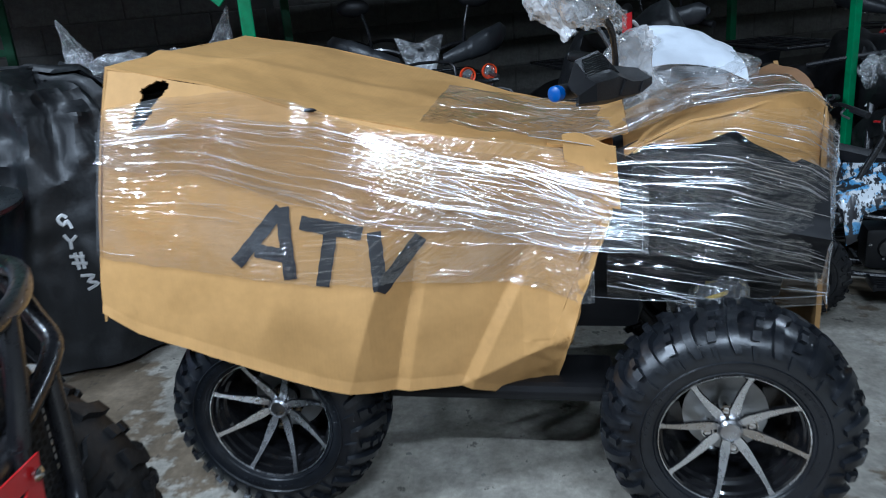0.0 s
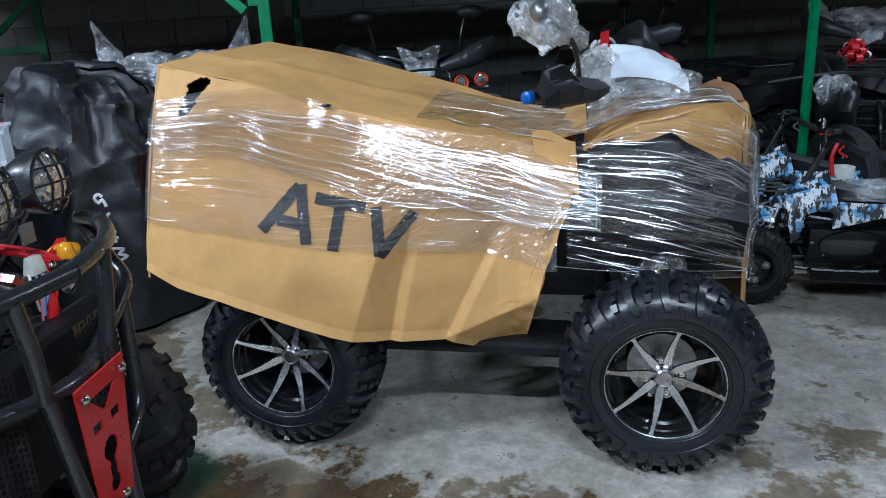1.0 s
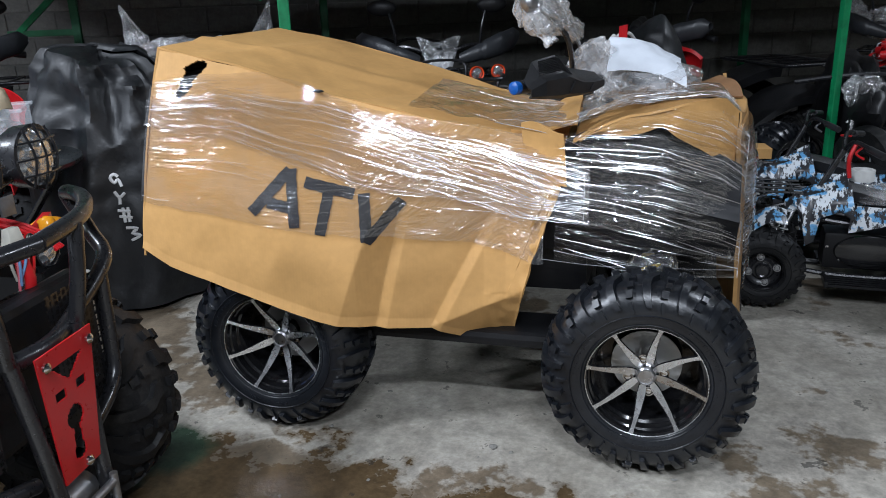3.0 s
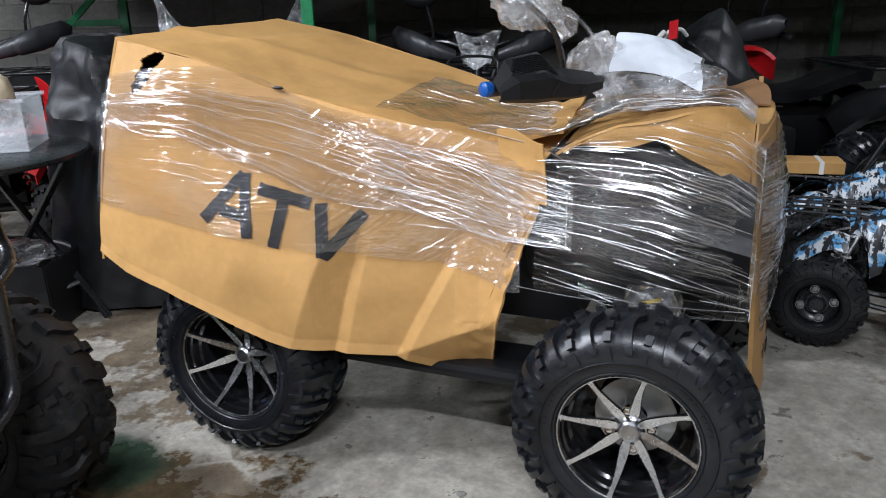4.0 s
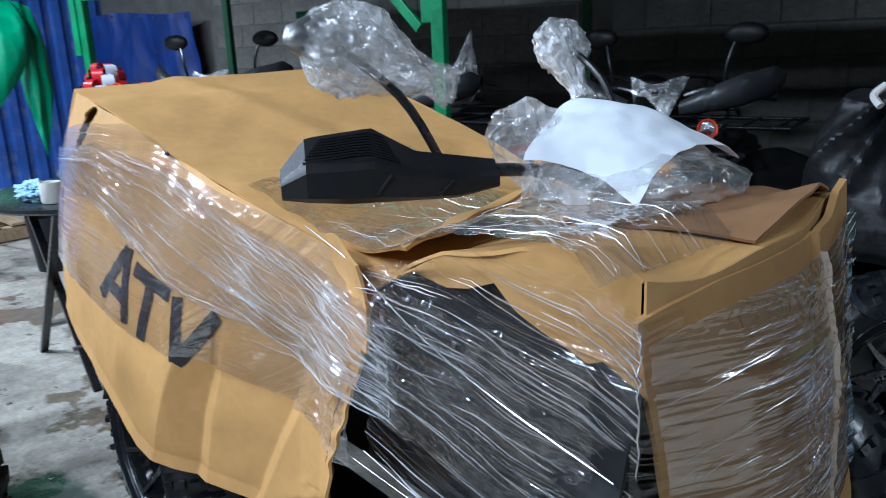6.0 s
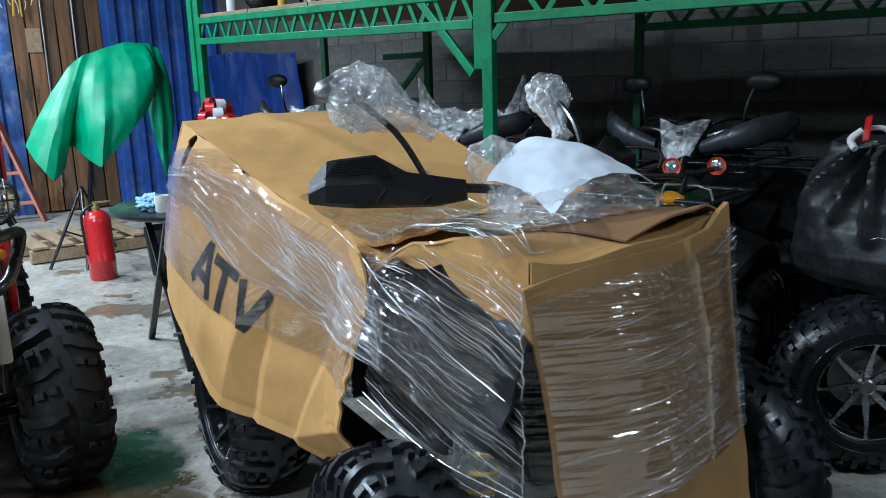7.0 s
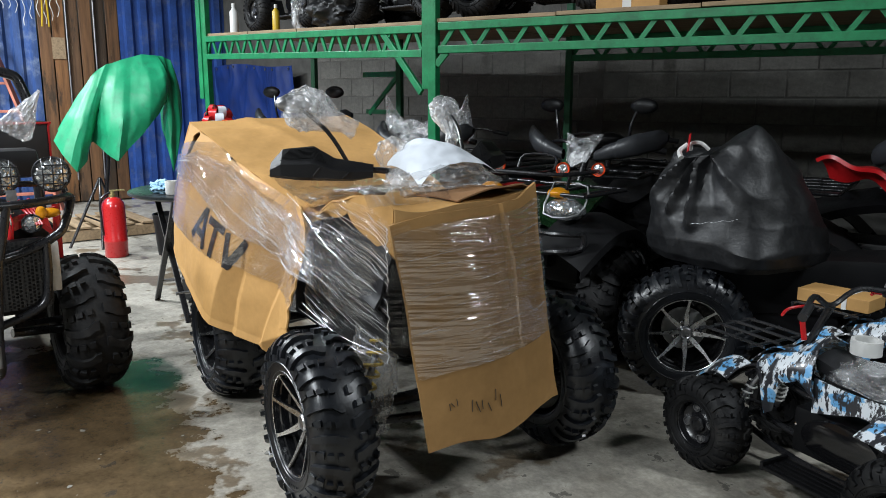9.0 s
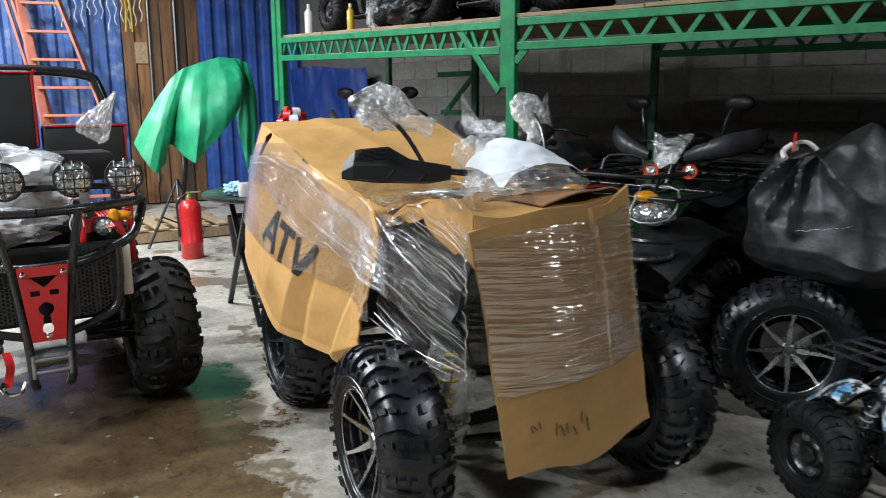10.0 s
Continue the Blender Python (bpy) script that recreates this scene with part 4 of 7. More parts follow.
coil_shock(QUAD, (1.20, 0.26, 0.30), (1.17, 0.40, 0.68))
coil_shock(QUAD, (1.17, 0.96, 0.30), (1.14, 0.77, 0.66))

# bonnet board and its folded skirt
SKIRT = [(0.95, 0.955), (0.99, 0.982), (1.087, 0.975), (1.14, 0.985), (1.196, 1.006), (1.235, 0.975), (1.307, 0.935), (1.386, 0.882), (1.43, 0.87)]
HOOD_EDGE = [(0.94, 0.955), (1.0, 0.985), (1.1, 1.035), (1.25, 1.068), (1.36, 1.072), (1.41, 1.035), (1.46, 1.0)]


def hood_top(u, v):
    y = 0.222 + 0.075 * max(0.0, (u - 0.6) / 0.4) ** 1.5 * (1 - v) + 0.62 * v
    pu = min(1, max(0, (y - 0.282) / 0.555))
    x = 0.945 + (0.457 - 0.02 * pu + 0.045 * math.sin(math.pi * min(1, pu * 1.05))) * u
    e = lerp_table(x, HOOD_EDGE)[0]
    k = min(1, v * 2.6)
    z = e + (1.035 - 0.065 * max(0, 1 - u * 2.4) + 0.028 * u * v - e) * k * k * (3 - 2 * k) + 0.006 * math.sin(9 * u + 4 * v)
    return (x, y, z + crumple((x, y, 0), 5, 0.012, 3).z)


bm = bmesh.new()
sheet(bm, hood_top, 40, 40)
thicken(bm, 0.006)
hood = part("cardboard_bonnet", bm, CARD, QUAD, "tan cardboard laid over the bonnet", 30, world=True)


def hood_skirt(u, v):
    x = 0.968 + 0.434 * u
    zt = hood_top(u, 0.0)[2]
    zb = lerp_table(x, SKIRT)[0]
    return (x, 0.222 + 0.075 * max(0.0, (u - 0.6) / 0.4) ** 1.5 + 0.012 * v + crumple((x, 0, v * 0.2), 8, 0.008, 7).y, zt + (zb - zt) * v)


bm = bmesh.new()
sheet(bm, hood_skirt, 40, 8)
thicken(bm, 0.005)
part("cardboard_skirt", bm, CARD, hood, "", 30, world=True)


def inner_flap(u, v):
    # brown inner board lying on the far half of the bonnet
    uu, vv = 0.40 + 0.585 * u, 0.40 + 0.60 * v
    p = Vector(hood_top(uu, vv))
    bow = 0.03 * math.sin(math.pi * v) * u
    return p + Vector((0, 0, 0.010 + bow + 0.012 * noise.noise(p * 13)))


bm = bmesh.new()
sheet(bm, inner_flap, 24, 26)
thicken(bm, 0.005)
part("cardboard_inner_flap", bm, CARD_BROWN, hood, "brown inner board", 30, world=True)


def front_panel(u, v):
    a = Vector((1.414, 0.282, 0.985)).lerp(Vector((1.392, 0.837, 1.066)), u)
    b = Vector((1.456, 0.396, 0.233)).lerp(Vector((1.435, 0.937, 0.312)), u)
    p = a.lerp(b, v)
    p.x += 0.045 * math.sin(math.pi * min(1, u * 1.05)) + (0.012 if u > 0.72 else 0.0) * (1 - v)
    p.z += 0.030 * max(0, (u - 0.86) / 0.14) * max(0, 1 - v * 8) - 0.02 * math.sin(math.pi * u) * v + 0.012 * math.sin(6 * u) * (1 - v)
    if v > 0.97:
        p.z += 0.012 * math.sin(9 * u)
    return p + crumple(p, 4.0, 0.010, 21) + crumple(p, 14, 0.0025, 3)


bm = bmesh.new()
sheet(bm, front_panel, 44, 60)
thicken(bm, 0.012)
panel = part("cardboard_panel", bm, CARD_DARK, QUAD, "brown corrugated cardboard sheet over the front", 30, world=True)
# scribbled marks that cannot be read
for k, (u0, v0, du, dv) in enumerate([(0.16, 0.80, 0.0, 0.03), (0.17, 0.80, 0.02, 0.02), (0.21, 0.79, 0.0, 0.03), (0.30, 0.86, 0.01, -0.05), (0.33, 0.82, 0.02, 0.05), (0.37, 0.86, 0.0, -0.04), (0.41, 0.84, 0.02, 0.04), (0.47, 0.84, 0.01, -0.05), (0.51, 0.82, 0.0, 0.06)]):
    pts = [front_panel(u0 + du * t, v0 + dv * t) + Vector((0.0035, 0, 0)) for t in (0, 0.5, 1)]
    bm = bmesh.new()
    tube(bm, pts, 0.0015, 5, 2)
    part("pen_mark", bm, INK, panel, "", world=True)

# its upper edge folded down behind the front board
bm = bmesh.new()
sheet(bm, lambda u, v: Vector(hood_top(1.0, u)) + Vector((0.004, 0, -0.09 * v)), 30, 4)
thicken(bm, 0.005)
part("cardboard_fold", bm, CARD_EDGE, hood, "", 30, world=True)

# ---- handlebar ----
GRIP_TIP, GRIP_IN = Vector((0.80, 0.145, 1.125)), Vector((0.985, 0.437, 1.12))
bm = bmesh.new()
tube(bm, [GRIP_TIP, GRIP_IN, (1.0, 0.60, 1.10), (0.985, 0.78, 1.12), (0.80, 1.06, 1.125)], 0.012, 10)
bar = part("handlebar", bm, BLACK_SATIN, QUAD, "", 40, world=True)
for s in (1, -1):
    def mir(p):
        p = Vector(p)
        return p if s > 0 else Vector((p.x, 1.205 - p.y, p.z))
    bm = bmesh.new()
    tube(bm, [mir(GRIP_TIP), mir(GRIP_TIP.lerp(GRIP_IN, 0.45))], lambda k: 0.019, 14, 6)
    part("grip", bm, SEAT, bar, "black rubber grip", 40, world=True)
    bm = bmesh.new()
    d = (mir(GRIP_IN) - mir(GRIP_TIP)).normalized()
    lathe(bm, [(0, 0), (0.012, 0.0), (0.018, 0.004), (0.019, 0.016), (0.016, 0.020), (0.018, 0.026), (0.018, 0.034), (0, 0.034)], axis_to(mir(GRIP_TIP) - d * 0.024, mir(GRIP_TIP)), 18)
    part("end_plug", bm, BLUE_PLASTIC if s > 0 else BLACK, bar, "blue end plug" if s > 0 else "black end plug", 40, world=True)
    # hand guard: a bent shell ahead of the grip

    def guard(u, v):
        # a wedge-shaped wing: low at the tip, tallest a third of the way in
        p = mir(Vector((0.826, 0.105, 1.118)).lerp(Vector((0.992, 0.43, 1.118)), u))
        top = lerp_table(u, [(0, 0.030), (0.12, 0.078), (0.42, 0.088), (0.62, 0.045), (1, 0.022)])[0]
        bot = lerp_table(u, [(0, -0.018), (0.3, -0.030), (0.8, -0.034), (1, -0.022)])[0]
        z = bot + (top - bot) * v
        fwd = Vector((0.87, -0.49 if s > 0 else 0.49, 0)).normalized()
        out = lerp_table(v, [(0, 0.030), (0.1, 0.046), (0.5, 0.046), (0.6, 0.026), (1, -0.01)])[0] * lerp_table(u, [(0, 0.5), (0.12, 1.0), (0.7, 1.0), (1, 0.7)])[0]
        return p + fwd * out + Vector((0, 0, z))

    bm = bmesh.new()
    sheet(bm, guard, 26, 10)
    thicken(bm, 0.006)
    hg = part("hand_guard", bm, BLACK, bar, "black plastic hand guard", 22, world=True)
    for j in range(9):
        bm = bmesh.new()
        w0 = 0.66 + 0.035 * j
        tube(bm, [Vector(guard(t_, w0)) + Vector((0.0015, 0, 0.0015)) for t_ in (0.10 + 0.010 * j, 0.25, 0.40, 0.54 - 0.008 * j)], 0.0016, 5, 2)
        part("rib", bm, BLACK, hg, "", 40, world=True)
    for u0 in (0.46, 0.74):
        bm = bmesh.new()
        tube(bm, [Vector(guard(u0 - 0.035 + 0.07 * t_, 0.14 + 0.32 * t_)) + Vector((0.001, -0.001, 0)) for t_ in (0, 0.5, 1)], 0.003, 6, 2)
        part("ridge", bm, BLACK_SATIN, hg, "", 40, world=True)

# stretch film round the sides and the front
def wrinkle(a, z, seed, tilt=0.0, pull=1.0, crush=1.0, size=1.0):
    """Height of the film's wrinkles at a place a along the wrap: taut pull lines, and crushed patches where layers meet."""
    zz = z + a * tilt
    taut = min(1.0, max(0.35, 0.55 + 2.4 * noise.noise(Vector((a * 4.5 + seed, 1.3, zz * 9.0)))))
    patch = min(1.0, max(0.0, 3.2 * noise.noise(Vector((a * 5.5, seed, z * 5.5))) - 0.15))
    f = 1.0 / size
    h = 0.0022 * noise.noise(Vector((a * 5.0 * f, seed, zz * 110.0 * f))) + 0.0018 * (0.3 - abs(noise.noise(Vector((a * 7.0 * f, seed + 5, zz * 150.0 * f))))) + 0.0006 * noise.noise(Vector((a * 14.0 * f, seed + 9, zz * 330.0 * f)))
    h *= taut * pull
    if patch > 0:
        h += crush * patch * (0.0036 * (0.3 - abs(noise.noise(Vector((a * 75.0 * f, seed, z * 75.0 * f))))) + 0.0018 * (0.3 - abs(noise.noise(Vector((a * 165.0 * f, seed, z * 110.0 * f))))))
    return h * size


FILM_LOW = [(-0.40, 0.80), (-0.1, 0.755), (0.3, 0.70), (0.6, 0.66), (0.86, 0.615), (1.45, 0.60)]
FILM_HIGH = [(-0.40, 1.16), (-0.2, 1.175), (-0.05, 1.18), (0.19, 1.105), (0.5, 1.03), (0.75, 0.99), (1.0, 0.99), (1.2, 1.0), (1.45, 1.01)]


def film_y(x, z):
    a = side_y(min(x, 0.86), max(z, lerp_table(min(x, 0.86), BOTTOM)[0]))
    if x > 0.80:
        k = min(1, (x - 0.80) / 0.2)
        b = 0.205 + 0.05 * max(0, x - 1.0) / 0.42
        a = a + (b - a) * k
    return a


def film_side(lift, low, high, seed, far=0.87, tilt=0.0):
    def fn(u, v):
        x = -0.39 + u * (far + 0.39)
        zh, zl = lerp_table(x, high)[0], lerp_table(x, low)[0]
        z = zh + (zl - zh) * v
        edge = -0.303 - 0.095 * (1.255 - z) / 0.62
        x = edge + (far - edge) * u
        p = Vector((x, film_y(x, z) - lift, z))
        p.y -= wrinkle(x, z, seed, tilt, 1.0 + 1.3 * min(1.0, max(0.0, (x - 0.30) / 0.45)), 1.0 + 0.8 * min(1.0, max(0.0, (x - 0.3) / 0.45)), 1.0 + 0.5 * min(1.0, max(0.0, (x - 0.3) / 0.45))) + 0.0022 * noise.noise(Vector((x * 12, seed, z * 12)))
        n = crumple((x, 0, z), 3.5, 0.010, 2.0)
        p.y += n.y
        p.z += 0.020 * noise.noise(Vector((x * 4, seed, v * 2))) + 0.005 * noise.noise(Vector((x * 17, seed, v * 2)))
        return p
    return fn


bm = bmesh.new()
sheet(bm, film_side(0.010, FILM_LOW, FILM_HIGH, 1.0, tilt=0.06), 360, 380)
film = part("stretch_film", bm, FILM, QUAD, "clear stretch film with pull lines", True, world=True)
LOW2 = [(-0.40, 1.02), (-0.1, 0.99), (0.3, 0.86), (0.7, 0.76), (1.0, 0.72), (1.45, 0.68)]
HIGH2 = [(-0.40, 1.10), (-0.15, 1.13), (0.19, 1.09), (0.5, 1.00), (0.75, 0.95), (1.0, 0.90), (1.45, 0.84)]
bm = bmesh.new()
sheet(bm, film_side(0.016, LOW2, HIGH2, 6.0, 1.0, 0.38), 320, 200)
part("stretch_film_band", bm, FILM_FAN, film, "", True, world=True)
# layers of film over the black plastic
bm = bmesh.new()


def film_front(u, v):
    x = 0.90 + 0.53 * u
    zh = lerp_table(x, [(0.9, 0.98), (1.2, 1.06), (1.36, 1.05), (1.45, 0.99)])[0]
    zl = lerp_table(x, [(0.85, 0.605), (1.45, 0.555)])[0]
    z = zh + (zl - zh) * v
    return (x, 0.19 + 0.05 * max(0, x - 1.0) + 0.05 * max(0, (x - 1.22) / 0.2) ** 1.5 + 0.006 * noise.noise(Vector((x * 9, 3, z * 26))) - wrinkle(x, z, 11.0, 0.24, 2.2 - 1.1 * v, 2.2 - 1.6 * v, 1.7), z)


sheet(bm, film_front, 220, 320)
part("stretch_film_wrap", bm, FILM_THICK, film, "wrinkled layers of clear film", True, world=True)


def film_crush(u, v):
    x = 0.96 + 0.42 * u
    e = math.sin(math.pi * u) * math.sin(math.pi * v)
    z = 0.985 - 0.26 * v - 0.05 * u + 0.02 * noise.noise(Vector((u * 5, v * 5, 2)))
    n = Vector((x, 0, z))
    h = 0.010 * (0.3 - abs(noise.noise(n * 26))) + 0.005 * (0.3 - abs(noise.noise(n * 58 + Vector((4, 0, 0))))) + 0.003 * noise.noise(Vector((x * 14, 3, (z + 0.24 * x) * 120)))
    return (x, 0.178 + 0.05 * max(0, x - 1.0) + 0.05 * max(0, (x - 1.22) / 0.2) ** 1.5 - 0.008 * e - h, z)


bm = bmesh.new()
sheet(bm, film_crush, 190, 130)
part("stretch_film_crush", bm, FILM_CRUSH, film, "crushed layer of clear film", True, world=True)


def film_panel(u, v):
    p = Vector(front_panel(min(1, max(0, u)), 0.04 + v * 0.62))
    p.x += 0.012 + wrinkle(p.y, p.z, 17.0, 0.05, 1.7, 0.8, 1.4) + 0.004 * noise.noise(Vector((0, p.y * 3, p.z * 26))) + 0.02 * math.sin(math.pi * u) * math.sin(math.pi * v)
    return p


bm = bmesh.new()
sheet(bm, film_panel, 150, 300)
part("stretch_film_front", bm, FILM_PANEL, film, "", True, world=True)


def film_corner(u, v):
    # bridges from the mudguard round the near edge of the front board
    z = 1.0 - 0.40 * v
    e = Vector(front_panel(0.0, min(1, max(0, (0.985 - z) / 0.75))))
    a = Vector((1.40, 0.262, z))
    b = Vector((e.x + 0.004, e.y - 0.010, z))
    c = Vector(front_panel(0.10, min(1, max(0, (0.985 - z) / 0.75)))) + Vector((0.013, 0, 0))
    p = a.lerp(b, u * 2) if u < 0.5 else b.lerp(c, (u - 0.5) * 2)
    return p + Vector((0.004, -0.003, 0)) * noise.noise(Vector((u * 5, 4, z * 40))) + Vector((0.7, -0.7, 0)) * wrinkle(u * 0.1, z, 23.0, 0.0, 2.2, 1.4, 1.4)


bm = bmesh.new()
sheet(bm, film_corner, 24, 220)
part("stretch_film_corner", bm, FILM_THICK, film, "", True, world=True)


def film_top(u, v):
    # thin veil from the cover over the bonnet
    x = 0.45 + 0.95 * u
    y = 0.215 + 0.42 * v * (1 - 0.3 * u)
    za = lerp_table(x, [(0.45, 1.055), (0.75, 1.0), (0.92, 0.99), (1.1, 1.055), (1.25, 1.075), (1.36, 1.075), (1.42, 1.02)])[0] - 0.03 * min(1, max(0, (x - 1.0) * 4)) * v
    return (x, y, za + 0.035 * v + 0.012 + 0.008 * noise.noise(Vector((x * 14, y * 14, 2))) + wrinkle(x, y, 29.0, 0.5, 1.3, 1.8, 1.3))


bm = bmesh.new()
sheet(bm, film_top, 240, 140)
part("stretch_film_veil", bm, FILM_SLANT, film, "", True, world=True)

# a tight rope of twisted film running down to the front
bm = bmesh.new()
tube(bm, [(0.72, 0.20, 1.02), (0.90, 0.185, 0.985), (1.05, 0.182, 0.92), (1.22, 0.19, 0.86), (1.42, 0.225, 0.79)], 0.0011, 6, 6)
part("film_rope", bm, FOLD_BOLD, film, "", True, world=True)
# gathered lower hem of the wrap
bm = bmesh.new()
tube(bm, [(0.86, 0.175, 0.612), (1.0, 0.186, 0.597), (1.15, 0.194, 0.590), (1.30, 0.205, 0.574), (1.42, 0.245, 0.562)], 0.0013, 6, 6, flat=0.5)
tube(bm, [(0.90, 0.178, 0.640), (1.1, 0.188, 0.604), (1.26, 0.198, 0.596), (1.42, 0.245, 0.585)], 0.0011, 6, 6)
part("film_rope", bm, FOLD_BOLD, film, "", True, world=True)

# pulled folds of film: thin strands lying along the wrap, added to carry its glints
def strands(surf, count, spans, lift, radius=(0.0004, 0.0012), seed=1, drift=0.02, slope=0.0):
    """surf(u, v) is the film's surface; each strand runs along u with a little drift in v."""
    r = random.Random(seed)
    bm = bmesh.new()
    for _ in range(count):
        u0 = r.uniform(0.0, 0.97)
        v0 = 0.02 + 0.96 * r.random() ** 1.35
        ln = r.uniform(*spans)
        dv = r.gauss(slope * ln, drift)
        rad = r.uniform(*radius)
        pts = []
        for k in range(9):
            u = min(1, u0 + ln * k / 8)
            v = min(1, max(0, v0 + dv * k / 8 + 0.0015 * math.sin(k * 0.8 + v0 * 30)))
            pts.append(Vector(surf(u, v)) + lift)
        tube(bm, pts, lambda t: rad * (0.25 + 0.75 * math.sin(math.pi * min(0.97, max(0.03, t)))), 5, 0)
    return bm


for nm, bm in (("film_fold", strands(film_side(0.013, FILM_LOW, FILM_HIGH, 1.0), 110, (0.03, 0.12), Vector((0, 0, 0)), (0.0003, 0.0008), seed=3)),
               ("film_fold", strands(film_side(0.019, LOW2, HIGH2, 6.0, 1.0), 90, (0.05, 0.2), Vector((0, 0, 0)), (0.0003, 0.0006), seed=4, drift=0.05, slope=0.7)),
               ("film_fold", strands(film_front, 90, (0.06, 0.4), Vector((0, -0.004, 0)), (0.0003, 0.0007), seed=5, drift=0.02, slope=0.30)),
               ("film_fold", strands(film_panel, 30, (0.05, 0.3), Vector((0.003, 0, 0)), (0.0003, 0.0007), seed=6, drift=0.03)),
               ("film_fold", strands(film_top, 30, (0.08, 0.3), Vector((0, 0, 0.003)), (0.0003, 0.0007), seed=7, drift=0.12))):
    tagged(part(nm, bm, FOLD, film, "thin pulled folds of the film", True, world=True), kind="stuff")

# heavier strands in a whitened film, so the folds' highlights show as pale lines
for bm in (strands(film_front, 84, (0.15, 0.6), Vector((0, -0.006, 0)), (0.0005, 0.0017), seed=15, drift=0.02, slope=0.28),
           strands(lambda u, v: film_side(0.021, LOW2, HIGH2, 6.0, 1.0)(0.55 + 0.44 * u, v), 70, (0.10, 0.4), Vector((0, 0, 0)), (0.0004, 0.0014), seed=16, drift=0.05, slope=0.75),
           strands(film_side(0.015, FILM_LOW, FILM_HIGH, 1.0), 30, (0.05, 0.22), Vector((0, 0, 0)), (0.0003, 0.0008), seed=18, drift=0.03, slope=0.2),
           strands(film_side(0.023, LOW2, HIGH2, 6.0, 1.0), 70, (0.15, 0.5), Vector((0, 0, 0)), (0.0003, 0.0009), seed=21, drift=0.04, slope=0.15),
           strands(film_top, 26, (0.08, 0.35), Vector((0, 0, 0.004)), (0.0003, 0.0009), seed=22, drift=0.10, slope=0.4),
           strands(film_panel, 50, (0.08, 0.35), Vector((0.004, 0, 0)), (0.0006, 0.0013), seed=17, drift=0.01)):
    tagged(part("film_fold", bm, FOLD_BOLD, film, "thick folds of the film, whitened to read as glints", True, world=True), kind="stuff")

# packing paper and bag on the bonnet
PAPER_BAG = thing("paper_bundle", "sheet of white packing paper over a clear bag on the bonnet", "packing", Matrix.Translation((1.2, 0.56, 1.06)))
bm = bmesh.new()
lump(bm, (1.15, 0.625, 1.09), (0.145, 0.185, 0.066), 0.22, 1.8, 5, 1.0, 0.12)
part("bag", bm, BAG_SOFT, PAPER_BAG, "hazy clear bag", 24, world=True)


def paper(u, v):
    a = Vector((1.025, 0.465, 1.12)).lerp(Vector((1.26, 0.465, 1.08)), u)
    b = Vector((1.015, 0.75, 1.145)).lerp(Vector((1.24, 0.795, 1.105)), u)
    p = a.lerp(b, v)
    p.z += 0.012 + 0.085 * math.sin(math.pi * v) ** 0.8 * (1 - 0.35 * u) + 0.02 * math.sin(math.pi * u)
    return p + crumple(p, 9, 0.010, 3) + crumple(p, 26, 0.004, 8)


bm = bmesh.new()
sheet(bm, paper, 30, 36)
thicken(bm, 0.001)
part("paper_sheet", bm, PAPER, PAPER_BAG, "white crumpled paper", 50, world=True)

# mirrors in plastic bags on the handlebar
for base, head, foot, wid, dep, sd in (((0.93, 0.36, 1.14), (0.83, 0.20, 1.355), (0.935, 0.39, 1.26), 0.080, 0.065, 2.0), ((0.93, 0.85, 1.14), (0.70, 0.90, 1.34), (0.80, 0.88, 1.20), 0.075, 0.055, 5.0)):
    base, head = Vector(base), Vector(head)
    bm = bmesh.new()
    tube(bm, [base, base.lerp(head, 0.45) + Vector((0.03, 0, 0.02)), head], 0.008, 8)
    part("mirror_stem", bm, BLACK_SATIN, bar, "", 40, world=True)
    bm = bmesh.new()
    lump(bm, head, (0.03, 0.07, 0.035), 0.1, 2, 3, sd)
    part("mirror_head", bm, STEEL, QUAD, "", 60, world=True)
    for j in range(2):
        bm = bmesh.new()
        draped_bag(bm, head, foot, wid * (1 - 0.14 * j), sd + j * 3.3, dep * (1 - 0.2 * j))
        part("mirror_bag", bm, BAG_HAZY, QUAD, "crumpled clear plastic bag over the mirror", 22, world=True)
bm = bmesh.new()
draped_bag(bm, (0.96, 0.55, 1.165), (1.03, 0.50, 1.06), 0.10, 4.0, 0.075)
part("gauge_bag", bm, BAG_SOFT, QUAD, "clear bag over the gauge", 22, world=True)

# ---- other quad bikes ----
def round_lamp(parent, m, r, depth, ring=None, guard=False, name="headlight"):
    """A lamp whose local z is its beam."""
    bm = bmesh.new()
    lathe(bm, [(0, -depth), (r * 0.55, -depth), (r * 0.95, -depth * 0.45), (r * 1.0, 0), (r * 0.9, 0.002), (r * 0.88, -0.008)], m, 28)
    lamp = part(name, bm, BLACK_SATIN, parent, "", 40)
    bm = bmesh.new()
    lathe(bm, [(r * 0.9, -0.006), (r * 0.6, 0.004), (0, 0.010)], m, 28)
    part("lens", bm, LENS, lamp, "clear faceted lens", 60)
    if ring:
        bm = bmesh.new()
        lathe(bm, [(r * 0.86, 0.002), (r * 1.02, 0.006), (r * 1.04, -0.01), (r * 0.9, -0.008)], m, 28, closed=True)
        part("ring", bm, ring, lamp, "orange ring", 40)
    if guard:
        for k in (-0.5, 0, 0.5):
            for flip in (0, 1):
                half = r * math.sqrt(1 - k * k)
                pts = [Vector((k * r, -half, 0.006)), Vector((k * r, 0, 0.026)), Vector((k * r, half, 0.006))]
                if flip:
                    pts = [Vector((p.y, p.x, p.z)) for p in pts]
                bm = bmesh.new()
                tube(bm, [m @ p for p in pts], 0.003, 5, 4)
                part("guard_wire", bm, BLACK_SATIN, lamp, "", 40)
    return lamp


